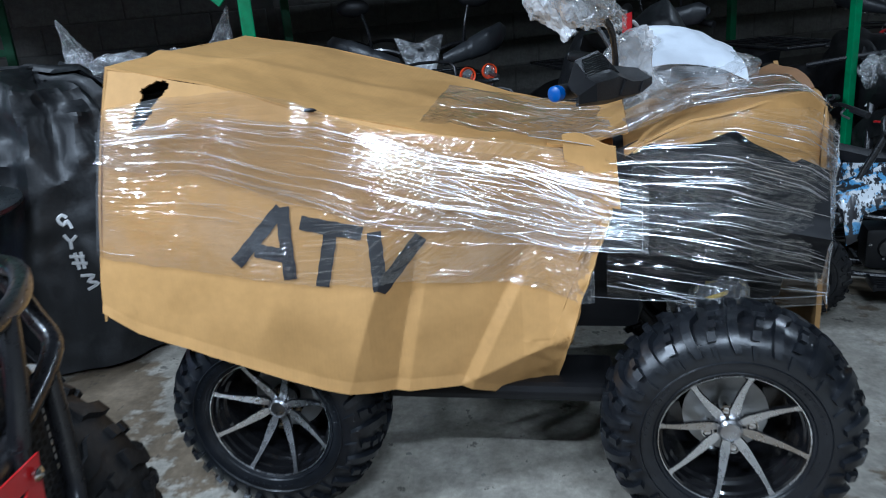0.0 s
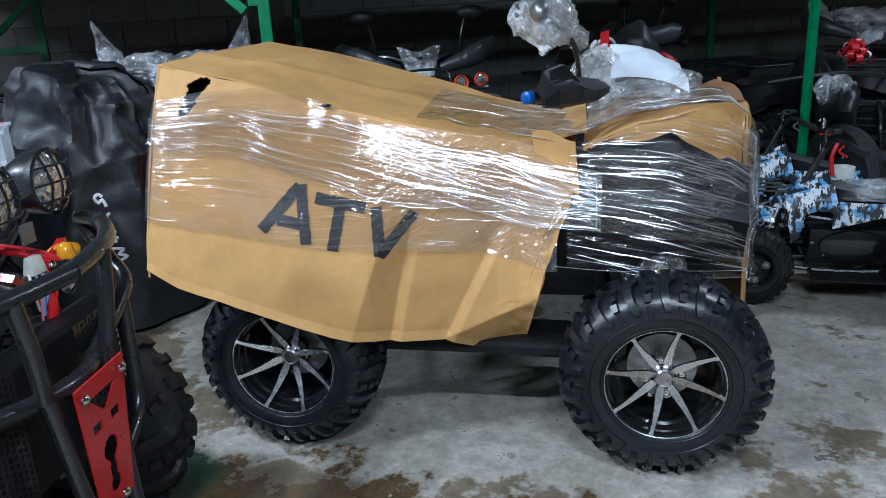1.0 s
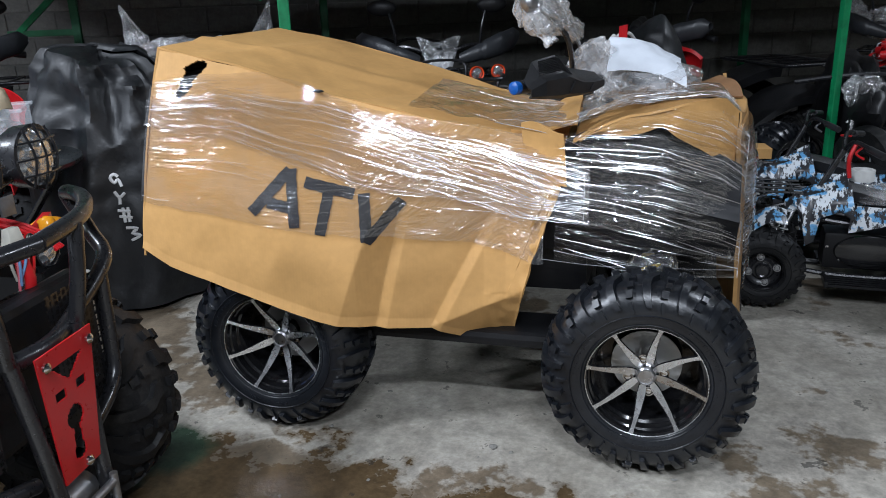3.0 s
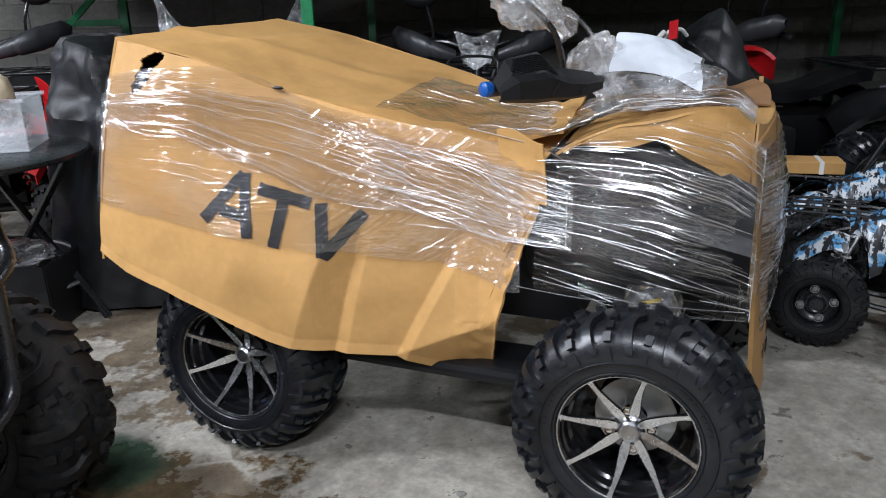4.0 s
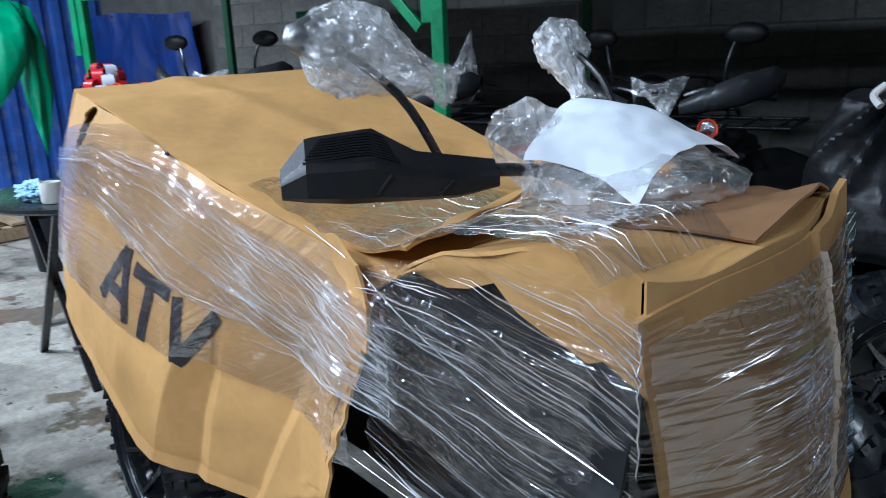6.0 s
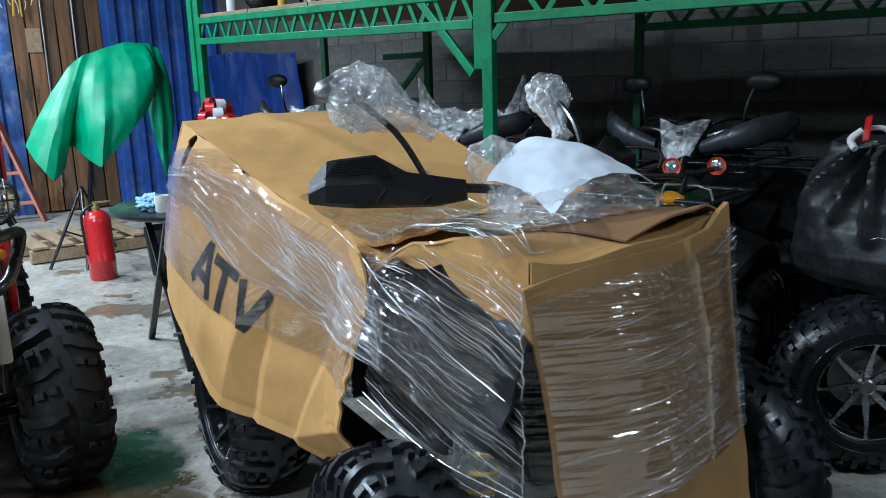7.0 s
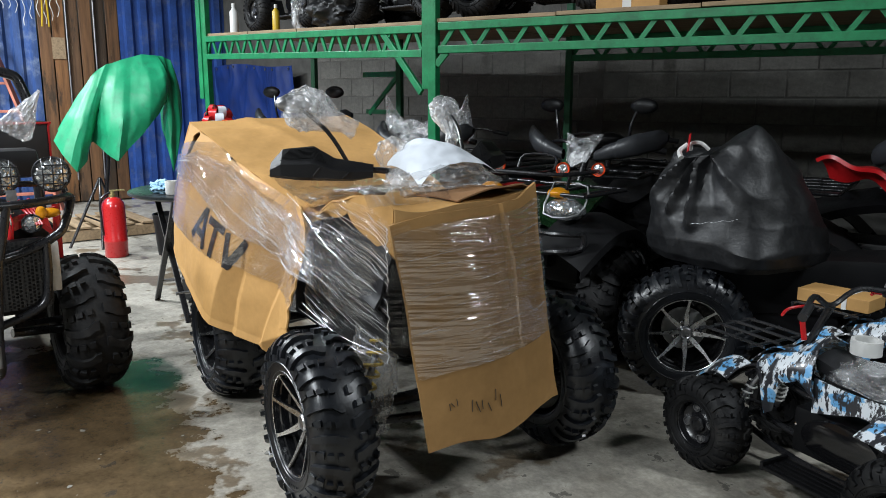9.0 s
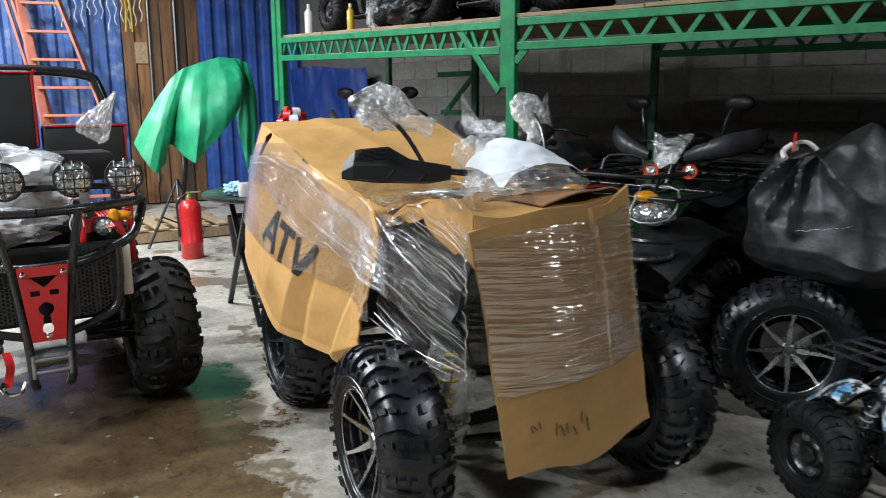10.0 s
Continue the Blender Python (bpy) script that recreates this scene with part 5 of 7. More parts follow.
GUARD_GREY = surface("dark_grey_plastic", (0.030, 0.032, 0.036), 0.38, vary=0.25, relief=0.05)


def quad_bike(label, m, k=1.0, wheel=("plain", "plain"), wheel_r=0.30, tw=0.11, body=None, accent=None, mirrors=True, bags=False, guards=True, rack=True, group="quad bikes", lights=True, covered=False, seat_bag=False):
    """A quad bike facing local +x, standing on z = 0, its middle at the origin; k scales all but the wheels."""
    body, accent = body or BODY, accent or BLACK
    q = thing("quad_bike", label, "quad bike", m, group)
    wb, tr = 0.59 * k, 0.58 * k
    r = wheel_r
    for sx, key in ((1, wheel[0]), (-1, wheel[1])):
        for sy in (-1, 1):
            mm = Matrix.Translation((sx * wb, sy * (tr - tw), r)) @ (pose(0, 0, 0, 0, 0, 180) if sy > 0 else Matrix())
            add_wheel(q, key, mm, rnd.uniform(0, 40))
    bm = bmesh.new()
    box(bm, (1.0 * k, 0.34 * k, 0.30 * k), Matrix.Translation((0, 0, r + 0.16 * k)), 0.05 * k)
    box(bm, (0.46 * k, 0.30 * k, 0.22 * k), Matrix.Translation((0.05 * k, 0, r + 0.0 * k)), 0.03 * k)
    for sx in (1, -1):
        rod(bm, (sx * wb, -(tr - tw), r), (sx * wb, tr - tw, r), 0.018 * k)
    part("frame", bm, BLACK, q, "black engine and frame", 35)
    if covered:
        return q

    def arch(sx, sy):
        def fn(u, v):
            # rises from the inner edge to a crease, then turns down to a flared lip
            e = abs(2 * u - 1)
            w = lerp_table(v, [(0, 0.17), (0.35, 0.33), (0.8, 0.49), (0.92, 0.535), (1, 0.54)])[0] * (1 - 0.10 * e ** 3)
            h = lerp_table(v, [(0, 0.44), (0.35, 0.475), (0.8, 0.42), (0.92, 0.40), (1, 0.355)])[0]
            x = sx * wb + (u - 0.5) * (0.62 + 0.10 * v) * k + sx * 0.03 * k
            return (x, sy * w * k, r + (h - 0.17 * e ** 2.2) * k)
        return fn

    for sx, nm in ((1, "front_fender"), (-1, "rear_fender")):
        for sy in (-1, 1):
            bm = bmesh.new()
            sheet(bm, arch(sx, sy), 18, 13)
            thicken(bm, 0.008)
            part(nm, bm, accent, q, "", 24)
    zt = r + 0.52 * k
    bm = bmesh.new()
    sheet(bm, lambda u, v: (-0.62 * k + 0.80 * k * u, (v - 0.5) * (0.36 - 0.10 * u) * k, zt + 0.05 * k * math.cos((v - 0.5) * 2.6) + 0.06 * k * math.cos(u * 5.0) - 0.04 * k), 20, 12)
    thicken(bm, 0.07 * k)
    part("seat", bm, SEAT, q, "black vinyl seat", 45)
    bm = bmesh.new()
    sheet(bm, lambda u, v: (0.15 * k + 0.55 * k * u, (v - 0.5) * (0.30 + 0.25 * u) * k, zt + 0.08 * k - 0.16 * k * u * u - 0.16 * k * abs(v - 0.5)), 16, 12)
    thicken(bm, 0.05 * k)
    part("bonnet", bm, body, q, "", 45)
    # nose, bumper, lamps
    bm = bmesh.new()
    box(bm, (0.10 * k, 0.40 * k, 0.20 * k), Matrix.Translation((0.80 * k, 0, r + 0.28 * k)), 0.03 * k)
    part("nose", bm, BODY, q, "", 35)
    for j in range(4):
        bm = bmesh.new()
        box(bm, (0.012 * k, 0.30 * k, 0.014 * k), Matrix.Translation((0.857 * k, 0, r + (0.215 + 0.042 * j) * k)), 0.003 * k)
        part("grille_bar", bm, BLACK_SATIN, q, "")
    for sy in (-1, 1):
        bm = bmesh.new()
        a_, b_ = Vector((wb, sy * 0.36 * k, r + 0.02)), Vector((wb - 0.05 * k, sy * 0.20 * k, r + 0.34 * k))
        rod(bm, a_, b_, 0.013 * k)
        sh = part("shock_absorber", bm, STEEL, q, "", 40)
        bm = bmesh.new()
        mm = axis_to(a_, b_)
        tube(bm, [mm @ Vector((0.03 * k * math.cos(j * 0.7), 0.03 * k * math.sin(j * 0.7), (0.05 + 0.24 * j / 60) * k)) for j in range(60)], 0.006 * k, 5, 0)
        part("spring", bm, RED if accent is RED else YELLOW, sh, "", 40)
    bm = bmesh.new()
    for sy in (-1, 1):
        tube(bm, [(0.72 * k, sy * 0.17 * k, r - 0.02), (0.92 * k, sy * 0.17 * k, r + 0.02), (0.96 * k, sy * 0.15 * k, r + 0.22 * k), (0.84 * k, sy * 0.12 * k, r + 0.36 * k)], 0.014 * k, 8)
    rod(bm, (0.95 * k, -0.16 * k, r + 0.16 * k), (0.95 * k, 0.16 * k, r + 0.16 * k), 0.014 * k)
    part("bumper", bm, BLACK_SATIN, q, "", 40)
    if lights:
        for sy in (-1, 1):
            bm = bmesh.new()
            lump(bm, (0.79 * k, sy * 0.26 * k, r + 0.50 * k), (0.08 * k, 0.115 * k, 0.062 * k), 0.1, 2, 3, sy)
            part("headlight", bm, LENS, q, "clear headlight", 60)
            bm = bmesh.new()
            lump(bm, (0.80 * k, sy * 0.22 * k, r + 0.585 * k), (0.055 * k, 0.060 * k, 0.028 * k), 0.1, 2, 3, sy + 4)
            part("indicator", bm, AMBER, q, "amber indicator", 60)
    if rack:
        for cx, l in ((0.62, 0.42), (-0.72, 0.46)):
            for j in range(5):
                bm = bmesh.new()
                y = (-0.34 + 0.17 * j) * k
                rod(bm, ((cx - l / 2) * k, y, zt + 0.06 * k), ((cx + l / 2) * k, y, zt + 0.06 * k), 0.009 * k)
                part("rack_bar", bm, BLACK_SATIN, q, "", 40)
            bm = bmesh.new()
            c = [((cx - l / 2) * k, -0.40 * k, zt + 0.06 * k), ((cx + l / 2) * k, -0.40 * k, zt + 0.06 * k), ((cx + l / 2) * k, 0.40 * k, zt + 0.06 * k), ((cx - l / 2) * k, 0.40 * k, zt + 0.06 * k)]
            for a, b in zip(c, c[1:] + c[:1]):
                rod(bm, a, b, 0.011 * k)
            part("rack_frame", bm, BLACK_SATIN, q, "", 40)
    # steering
    hz = zt + 0.24 * k
    bm = bmesh.new()
    rod(bm, (0.30 * k, 0, zt - 0.05), (0.16 * k, 0, hz), 0.02 * k)
    tube(bm, [(0.02 * k, -0.42 * k, hz + 0.01), (0.12 * k, -0.2 * k, hz + 0.05 * k), (0.16 * k, 0, hz), (0.12 * k, 0.2 * k, hz + 0.05 * k), (0.02 * k, 0.42 * k, hz + 0.01)], 0.012 * k, 8)
    hb = part("handlebar", bm, BLACK_SATIN, q, "", 40)
    for sy in (-1, 1):
        bm = bmesh.new()
        tube(bm, [(0.015 * k, sy * 0.43 * k, hz + 0.008), (0.065 * k, sy * 0.32 * k, hz + 0.03 * k)], 0.019 * k, 12, 3)
        part("grip", bm, SEAT, hb, "", 40)
        if guards:
            bm = bmesh.new()

            def gd(u, v):
                # a swept horn: slim at the middle, full towards the tip
                p = Vector((0.26 * k, sy * 0.11 * k, hz - 0.02 * k)).lerp(Vector((0.08 * k, sy * 0.47 * k, hz + 0.09 * k)), u)
                p.x += 0.07 * k * math.sin(math.pi * u)
                a = 2 * math.pi * v
                rr = lerp_table(u, [(0, 0.030), (0.3, 0.048), (0.38, 0.046), (0.40, 0.056), (0.68, 0.066), (0.70, 0.061), (0.90, 0.060), (1.0, 0.020)])[0] * k
                return p + Vector((rr * 0.75 * math.cos(a), 0, rr * math.sin(a)))

            sheet(bm, gd, 30, 14)
            bmesh.ops.remove_doubles(bm, verts=bm.verts, dist=0.0005)
            part("hand_guard", bm, GUARD_GREY, hb, "black plastic hand guard", 40)
        if mirrors:
            bm = bmesh.new()
            tube(bm, [(0.10 * k, sy * 0.24 * k, hz + 0.04 * k), (0.12 * k, sy * 0.25 * k, hz + 0.14 * k), (0.10 * k, sy * 0.275 * k, hz + 0.235 * k)], 0.008 * k, 8)
            part("mirror_stem", bm, BLACK_SATIN, hb, "", 40)
            bm = bmesh.new()
            lump(bm, (0.09 * k, sy * 0.315 * k, hz + 0.265 * k), (0.030 * k, 0.085 * k, 0.046 * k), 0.05, 2, 3, sy)
            part("mirror_head", bm, BLACK, hb, "black rear-view mirror", 60)
        if bags:
            bm = bmesh.new()
            draped_bag(bm, (0.09 * k, sy * 0.41 * k, hz + 0.29 * k), (0.06 * k, sy * 0.32 * k, hz + 0.0 * k), 0.085 * k, sy * 3.0 + 1, 0.06 * k, True)
            part("mirror_bag", bm, BAG_CLEAR, hb, "crumpled clear plastic bag", 22)
            bm = bmesh.new()
            lump(bm, (0.12 * k, sy * 0.15 * k, hz + 0.05 * k), (0.09 * k, 0.17 * k, 0.085 * k), 0.3, 1.8, 5, sy * 2, 0.35)
            part("grip_bag", bm, BAG_CLEAR, hb, "clear film wound round the grip", 22)
    bm = bmesh.new()
    lump(bm, (0.20 * k, 0, hz + 0.02 * k), (0.06 * k, 0.10 * k, 0.05 * k), 0.1, 2, 4)
    part("gauge", bm, BLACK, hb, "", 60)
    if bags or seat_bag:
        bm = bmesh.new()


        def gauge_sheet(u, v):
            w = (0.25 - 0.11 * v) * k
            p = Vector(((0.20 + 0.09 * v) * k, (u - 0.5) * w, hz + (0.09 - 0.16 * v) * k + 0.015 * math.cos(7 * u)))
            p.x += 0.03 * k * math.sin(math.pi * u) + 0.02 * (0.3 - abs(noise.noise(p * 16))) + 0.012 * (0.3 - abs(noise.noise(p * 37)))
            return p

        sheet(bm, gauge_sheet, 26, 20)
        part("gauge_bag", bm, BAG_HAZY, hb, "clear plastic bag over the gauge", 22)
    return q


# dark green quad with orange-ringed lamps, facing the aisle
dq = quad_bike("dark green and black quad bike with orange-ringed auxiliary lamps", pose(-0.08, 2.5, 0, 0, 0, -73), body=surface("dark_green_plastic", (0.01, 0.035, 0.012), 0.25, coat=0.4), seat_bag=True)
inv = dq.matrix_world.inverted()
for p, d in (((0.366, 2.068, 0.992), (0.55, -0.85, 0.0)), ((0.292, 1.884, 0.998), (0.55, -0.85, 0)), ((-0.126, 1.762, 0.991), (0.5, -0.85, 0))):
    a = inv @ Vector(p)
    b = inv @ (Vector(p) + Vector(d))
    round_lamp(dq, axis_to(a, b), 0.036, 0.05, ORANGE_RING, name="auxiliary_lamp")

# upper rack, windscreen hoop and bumper loop of the dark quad
for pts, mat, rr in (([(0.44, 0.30, 0.985), (0.86, 0.28, 0.985), (0.90, 0.0, 0.985), (0.86, -0.28, 0.985), (0.44, -0.30, 0.985)], BLACK_SATIN, 0.011),
                     ([(0.50, 0.10, 0.985), (0.89, 0.10, 0.985)], BLACK_SATIN, 0.008), ([(0.50, -0.10, 0.985), (0.89, -0.10, 0.985)], BLACK_SATIN, 0.008),
                     ([(0.78, 0.28, 0.985), (0.80, 0.24, 0.80)], BLACK_SATIN, 0.009), ([(0.78, -0.28, 0.985), (0.80, -0.24, 0.80)], BLACK_SATIN, 0.009),
                     ([(0.70, 0.12, 0.99), (0.66, 0.10, 1.06), (0.66, -0.10, 1.06), (0.70, -0.12, 0.99)], BLACK_SATIN, 0.007),
                     ([(0.90, 0.44, 0.70), (0.98, 0.30, 0.70), (0.98, 0.12, 0.70), (0.99, 0.10, 0.61), (0.99, 0.30, 0.61), (0.91, 0.44, 0.63), (0.90, 0.44, 0.70)], BLACK_SATIN, 0.016),
                     ([(0.80, 0.20, 0.94), (0.74, 0.36, 0.92), (0.86, 0.38, 0.79), (0.93, 0.22, 0.79), (0.80, 0.20, 0.94)], STEEL, 0.006)):
    bm = bmesh.new()
    tube(bm, [Vector(p) for p in pts], rr, 8, 3)
    part("guard_bar", bm, mat, dq, "", 40)
# quad with bagged handlebar under the left rack
quad_bike("black quad bike with handlebar in clear plastic bags", pose(-1.35, 2.05, 0, 0, 0, -77), bags=True, mirrors=False, accent=RED)
rq = quad_bike("red and white quad bike parked under the rack", pose(-2.9, 1.71, 0, 0, 0, -60), 1.08, accent=RED, body=RED, seat_bag=True)
inv = rq.matrix_world.inverted()
for p in ((-2.65, 0.9, 1.147), (-2.205, 0.9, 1.157)):
    a = inv @ Vector(p)
    round_lamp(rq, axis_to(a, a + Vector((1, 0.1, 0))), 0.045, 0.06, ORANGE_RING, name="auxiliary_lamp")

# machines crowded in the dark behind the left rack
quad_bike("black quad bike standing in the dark against the block wall", pose(-2.15, 2.85, 0, 0, 0, -70), seat_bag=True, mirrors=False, guards=False, lights=False)
quad_bike("black quad bike in the dark corner of the shed", pose(-0.72, 3.25, 0, 0, 0, -62), mirrors=False, guards=False, lights=False)

bm = bmesh.new()
sheet(bm, lambda u, v: (-2.16 + 0.22 * u, 1.36 - 0.10 * u + 0.03 * math.sin(3 * v), 1.0 - 0.26 * v - 0.05 * u * u), 10, 10)
thicken(bm, 0.006)
part("side_fairing", bm, RED_PLASTIC, rq, "red plastic fairing", 40, world=True)


def ribbon_bow(m, label):
    """A gift bow of folded loops, red with white ones between."""
    b = thing("ribbon_bow", label, "bow", m)
    for j in range(24):
        a0, lift = j * 2.4, (j / 24)
        bm = bmesh.new()

        def loop(u, v):
            t = 2 * math.pi * u
            rad = 0.085 * (1 - math.cos(t)) * (1.15 - 0.75 * lift)
            up = 0.05 * math.sin(t) + 0.16 * lift + 0.03
            side = (v - 0.5) * (0.035 + 0.035 * (1 - math.cos(t)) * 0.5)
            return (rad * math.cos(a0) - side * math.sin(a0), rad * math.sin(a0) + side * math.cos(a0), up + 0.35 * lift * rad)

        sheet(bm, loop, 16, 3)
        part("loop", bm, PAPER if j % 4 == 1 else RED_PLASTIC, b, "white ribbon" if j % 4 == 1 else "red ribbon", 50)
    return b


ribbon_bow(Matrix.Translation((-2.93, 0.93, 1.06)), "red and white gift bow on the rack of a quad")

# quad under the black sheet, alloy wheel showing
cq = quad_bike("quad bike hidden under a black sheet", pose(1.136, 2.742, 0, 0, 0, 228), wheel=("front", "front"), covered=True)
sheet_thing = thing("black_cover_sheet", "black tarpaulin bag tied over a quad bike", "cover", Matrix.Translation((1.15, 2.35, 0.6)))


def bagcover(u, v):
    a = 2 * math.pi * u
    ca, sa = math.cos(a), math.sin(a)
    box_ = 1 / max(1e-3, (abs(ca) ** 4 + abs(sa) ** 4) ** 0.25)
    prof = lerp_table(v, [(0, 0.004), (0.10, 0.09), (0.20, 0.17), (0.30, 0.25), (0.42, 0.315), (0.6, 0.36), (0.8, 0.385), (0.93, 0.375), (1.0, 0.34)])[0]
    p = Vector((1.03 + prof * 1.02 * ca * box_, 2.36 + prof * 0.85 * sa * box_, 0.0))
    # ridge of the roof: low to the rear, a pointed peak over the far handlebar
    ridge = lerp_table(p.x, [(0.62, 0.98), (0.72, 1.09), (0.80, 1.135), (0.93, 1.13), (1.03, 1.15), (1.12, 1.165), (1.20, 1.16), (1.29, 1.06), (1.45, 0.92)])[0]
    roof = ridge - 0.10 * max(0, abs(p.y - 2.30) / 0.3) ** 1.4
    wall = lerp_table(v, [(0.30, 1.0), (0.42, 0.86), (0.6, 0.60), (0.8, 0.25), (1.0, 0.0)])[0]
    p.z = 0.60 + (roof - 0.60) * wall
    # creases that fan out from the tied neck over the near side
    near = max(0.0, -sa * 0.85 - ca * 0.2)
    out = Vector((ca * 0.4, sa, 0))
    d = Vector((p.x - 0.99, p.z - 1.17))
    lift = 0.0
    for ex, ez, hh, ww in ((0.66, 1.06, 0.030, 0.030), (0.74, 0.88, 0.050, 0.034), (0.84, 0.80, -0.035, 0.030), (0.90, 0.86, 0.055, 0.026), (0.97, 0.84, -0.03, 0.026), (1.04, 0.80, 0.050, 0.030), (1.16, 0.86, -0.02, 0.05), (1.36, 0.90, 0.030, 0.05)):
        e = Vector((ex - 0.99, ez - 1.17))
        t = min(1.0, max(0.0, d.dot(e) / e.length_squared))
        off = (d - e * t).length
        lift += hh * max(0.0, 1 - off / (ww * (0.5 + t))) * (1 - 0.75 * t)
    p += out * near * lift * 2.1
    p.z += 0.10 * max(0.0, 1 - math.hypot(p.x - 1.18, (p.y - 2.27) * 0.9) / 0.17) * (v < 0.5)
    p += out * 0.06 * (0.2 - abs(noise.noise(p * 2.1))) + out * 0.03 * (0.25 - abs(noise.noise(p * 4.4))) + crumple(p, 14, 0.004, 6)
    return p


bm = bmesh.new()
sheet(bm, bagcover, 200, 90)
part("sheet", bm, DARK_SHEET, sheet_thing, "", 30, world=True)
bm = bmesh.new()
tube(bm, [Vector((1.06, 2.02, 0.80)) + Vector((0.024 * k, 0.002 * k, 0.005 * k + 0.004 * math.sin(k * 2.1))) for k in range(11)], 0.0009, 5, 2)
part("scratch", bm, STEEL, sheet_thing, "pale scuff line", world=True)

# small camouflage quad
def mini_quad(label, m, paint, group="", dressed=True):
    """A child's quad facing local +x: open front end, cowl, seat, racks, foot trays."""
    q = thing("small_quad_bike", label, "quad bike", m, group)
    for sx in (1, -1):
        for sy in (-1, 1):
            mm = Matrix.Translation((sx * 0.385, sy * 0.225, 0.18)) @ Matrix.Scale(1.14, 4) @ (pose(0, 0, 0, 0, 0, 180) if sy > 0 else Matrix())
            add_wheel(q, "mini", mm, 10)
    bm = bmesh.new()
    box(bm, (0.34, 0.15, 0.17), Matrix.Translation((-0.04, 0, 0.23)), 0.02)
    part("engine", bm, BLACK, q, "black engine", 35)
    bm = bmesh.new()
    for sy in (-1, 1):
        bm = bmesh.new()
        lathe(bm, [(0, 0.012), (0.055, 0.012), (0.075, 0.004), (0.078, -0.01), (0, -0.01)], Matrix.Translation((-0.06, sy * 0.085, 0.235)) @ pose(0, 0, 0, -90 * sy, 0, 0), 28)
        for v_ in bm.verts:
            v_.co.x = -0.06 + (v_.co.x + 0.06) * 1.9
        part("chain_case", bm, BLACK_GLOSS, q, "black chain case", 40)
    for sx in (1, -1):
        bm = bmesh.new()
        rod(bm, (sx * 0.385, -0.2, 0.17), (sx * 0.385, 0.2, 0.17), 0.012)
        part("axle", bm, BLACK_SATIN, q, "", 40)
    for k_ in range(6):
        bm = bmesh.new()
        lathe(bm, [(0.007, 0), (0.007, 0.004), (0, 0.006)], Matrix.Translation((-0.16 + 0.055 * k_, 0.077, 0.19 + 0.06 * (k_ % 2))) @ pose(0, 0, 0, -90, 0, 0), 8)
        part("bolt", bm, CHROME, q, "")
    bm = bmesh.new()
    for sy in (-1, 1):
        tube(bm, [(0.45, sy * 0.05, 0.30), (0.30, sy * 0.06, 0.40), (0.05, sy * 0.07, 0.36), (-0.30, sy * 0.08, 0.40), (-0.48, sy * 0.08, 0.36)], 0.012, 8)
        tube(bm, [(0.42, sy * 0.05, 0.17), (0.10, sy * 0.08, 0.12), (-0.25, sy * 0.08, 0.13), (-0.38, sy * 0.06, 0.2)], 0.012, 8)
        for xx in (0.33, 0.43):
            rod(bm, (xx, sy * 0.05, 0.2), (0.385, sy * 0.17, 0.15), 0.009)
    part("frame", bm, BLACK_SATIN, q, "", 40)
    for sy in (-1, 1):
        # shock with pale spring
        bm = bmesh.new()
        a_, b_ = Vector((0.37, sy * 0.14, 0.18)), Vector((0.27, sy * 0.07, 0.40))
        rod(bm, a_, b_, 0.010)
        sh = part("shock_absorber", bm, STEEL, q, "", 40)
        bm = bmesh.new()
        mm = axis_to(a_, b_)
        tube(bm, [mm @ Vector((0.018 * math.cos(j * 0.8), 0.018 * math.sin(j * 0.8), 0.03 + 0.16 * j / 50)) for j in range(50)], 0.004, 5, 0)
        part("spring", bm, WHITE_PLASTIC, sh, "", 40)
        # front mudguard, cowl wing, side panel, rear mudguard
        bm = bmesh.new()
        sheet(bm, lambda u, v: (0.30 + 0.19 * u, sy * (0.11 + 0.12 * v), 0.42 - 0.07 * u * u - 0.04 * v * v + 0.02 * math.sin(4 * u)), 12, 8)
        thicken(bm, 0.005)
        part("front_mudguard", bm, paint, q, "", 40)
        bm = bmesh.new()
        sheet(bm, lambda u, v: (0.27 - 0.22 * u - 0.03 * v, sy * (0.085 + 0.05 * math.sin(2.2 * v)), 0.46 + 0.08 * u - lerp_table(u, [(0, 0.05), (0.12, 0.21), (0.28, 0.20), (0.36, 0.10), (0.7, 0.09), (1, 0.16)])[0] * v), 25, 10)
        thicken(bm, 0.005)
        part("cowl_wing", bm, paint, q, "", 40)
        bm = bmesh.new()
        sheet(bm, lambda u, v: (-0.32 + 0.36 * u, sy * (0.10 + 0.03 * math.sin(3 * u)), 0.45 - 0.12 * v * (0.5 + abs(u - 0.45))), 12, 6)
        thicken(bm, 0.005)
        part("side_panel", bm, paint, q, "", 40)
        bm = bmesh.new()
        sheet(bm, lambda u, v: (-0.56 + 0.34 * u, sy * (0.10 + 0.16 * v), 0.43 - 0.10 * (1 - u) ** 2 - 0.05 * v), 12, 8)
        thicken(bm, 0.005)
        part("rear_mudguard", bm, paint, q, "", 40)
        # foot tray
        bm = bmesh.new()
        for j in range(5):
            box(bm, (0.30, 0.020, 0.012), Matrix.Translation((-0.03, sy * (0.11 + 0.027 * j), 0.115)), 0.002)
        box(bm, (0.014, 0.13, 0.03), Matrix.Translation((0.12, sy * 0.165, 0.12)), 0.003)
        box(bm, (0.014, 0.13, 0.03), Matrix.Translation((-0.18, sy * 0.165, 0.12)), 0.003)
        sheet(bm, lambda u, v: (-0.18 - 0.06 * u, sy * (0.10 + 0.13 * v), 0.12 + 0.14 * u), 3, 3)
        part("foot_tray", bm, BLACK, q, "ribbed black foot tray", 40)
    bm = bmesh.new()
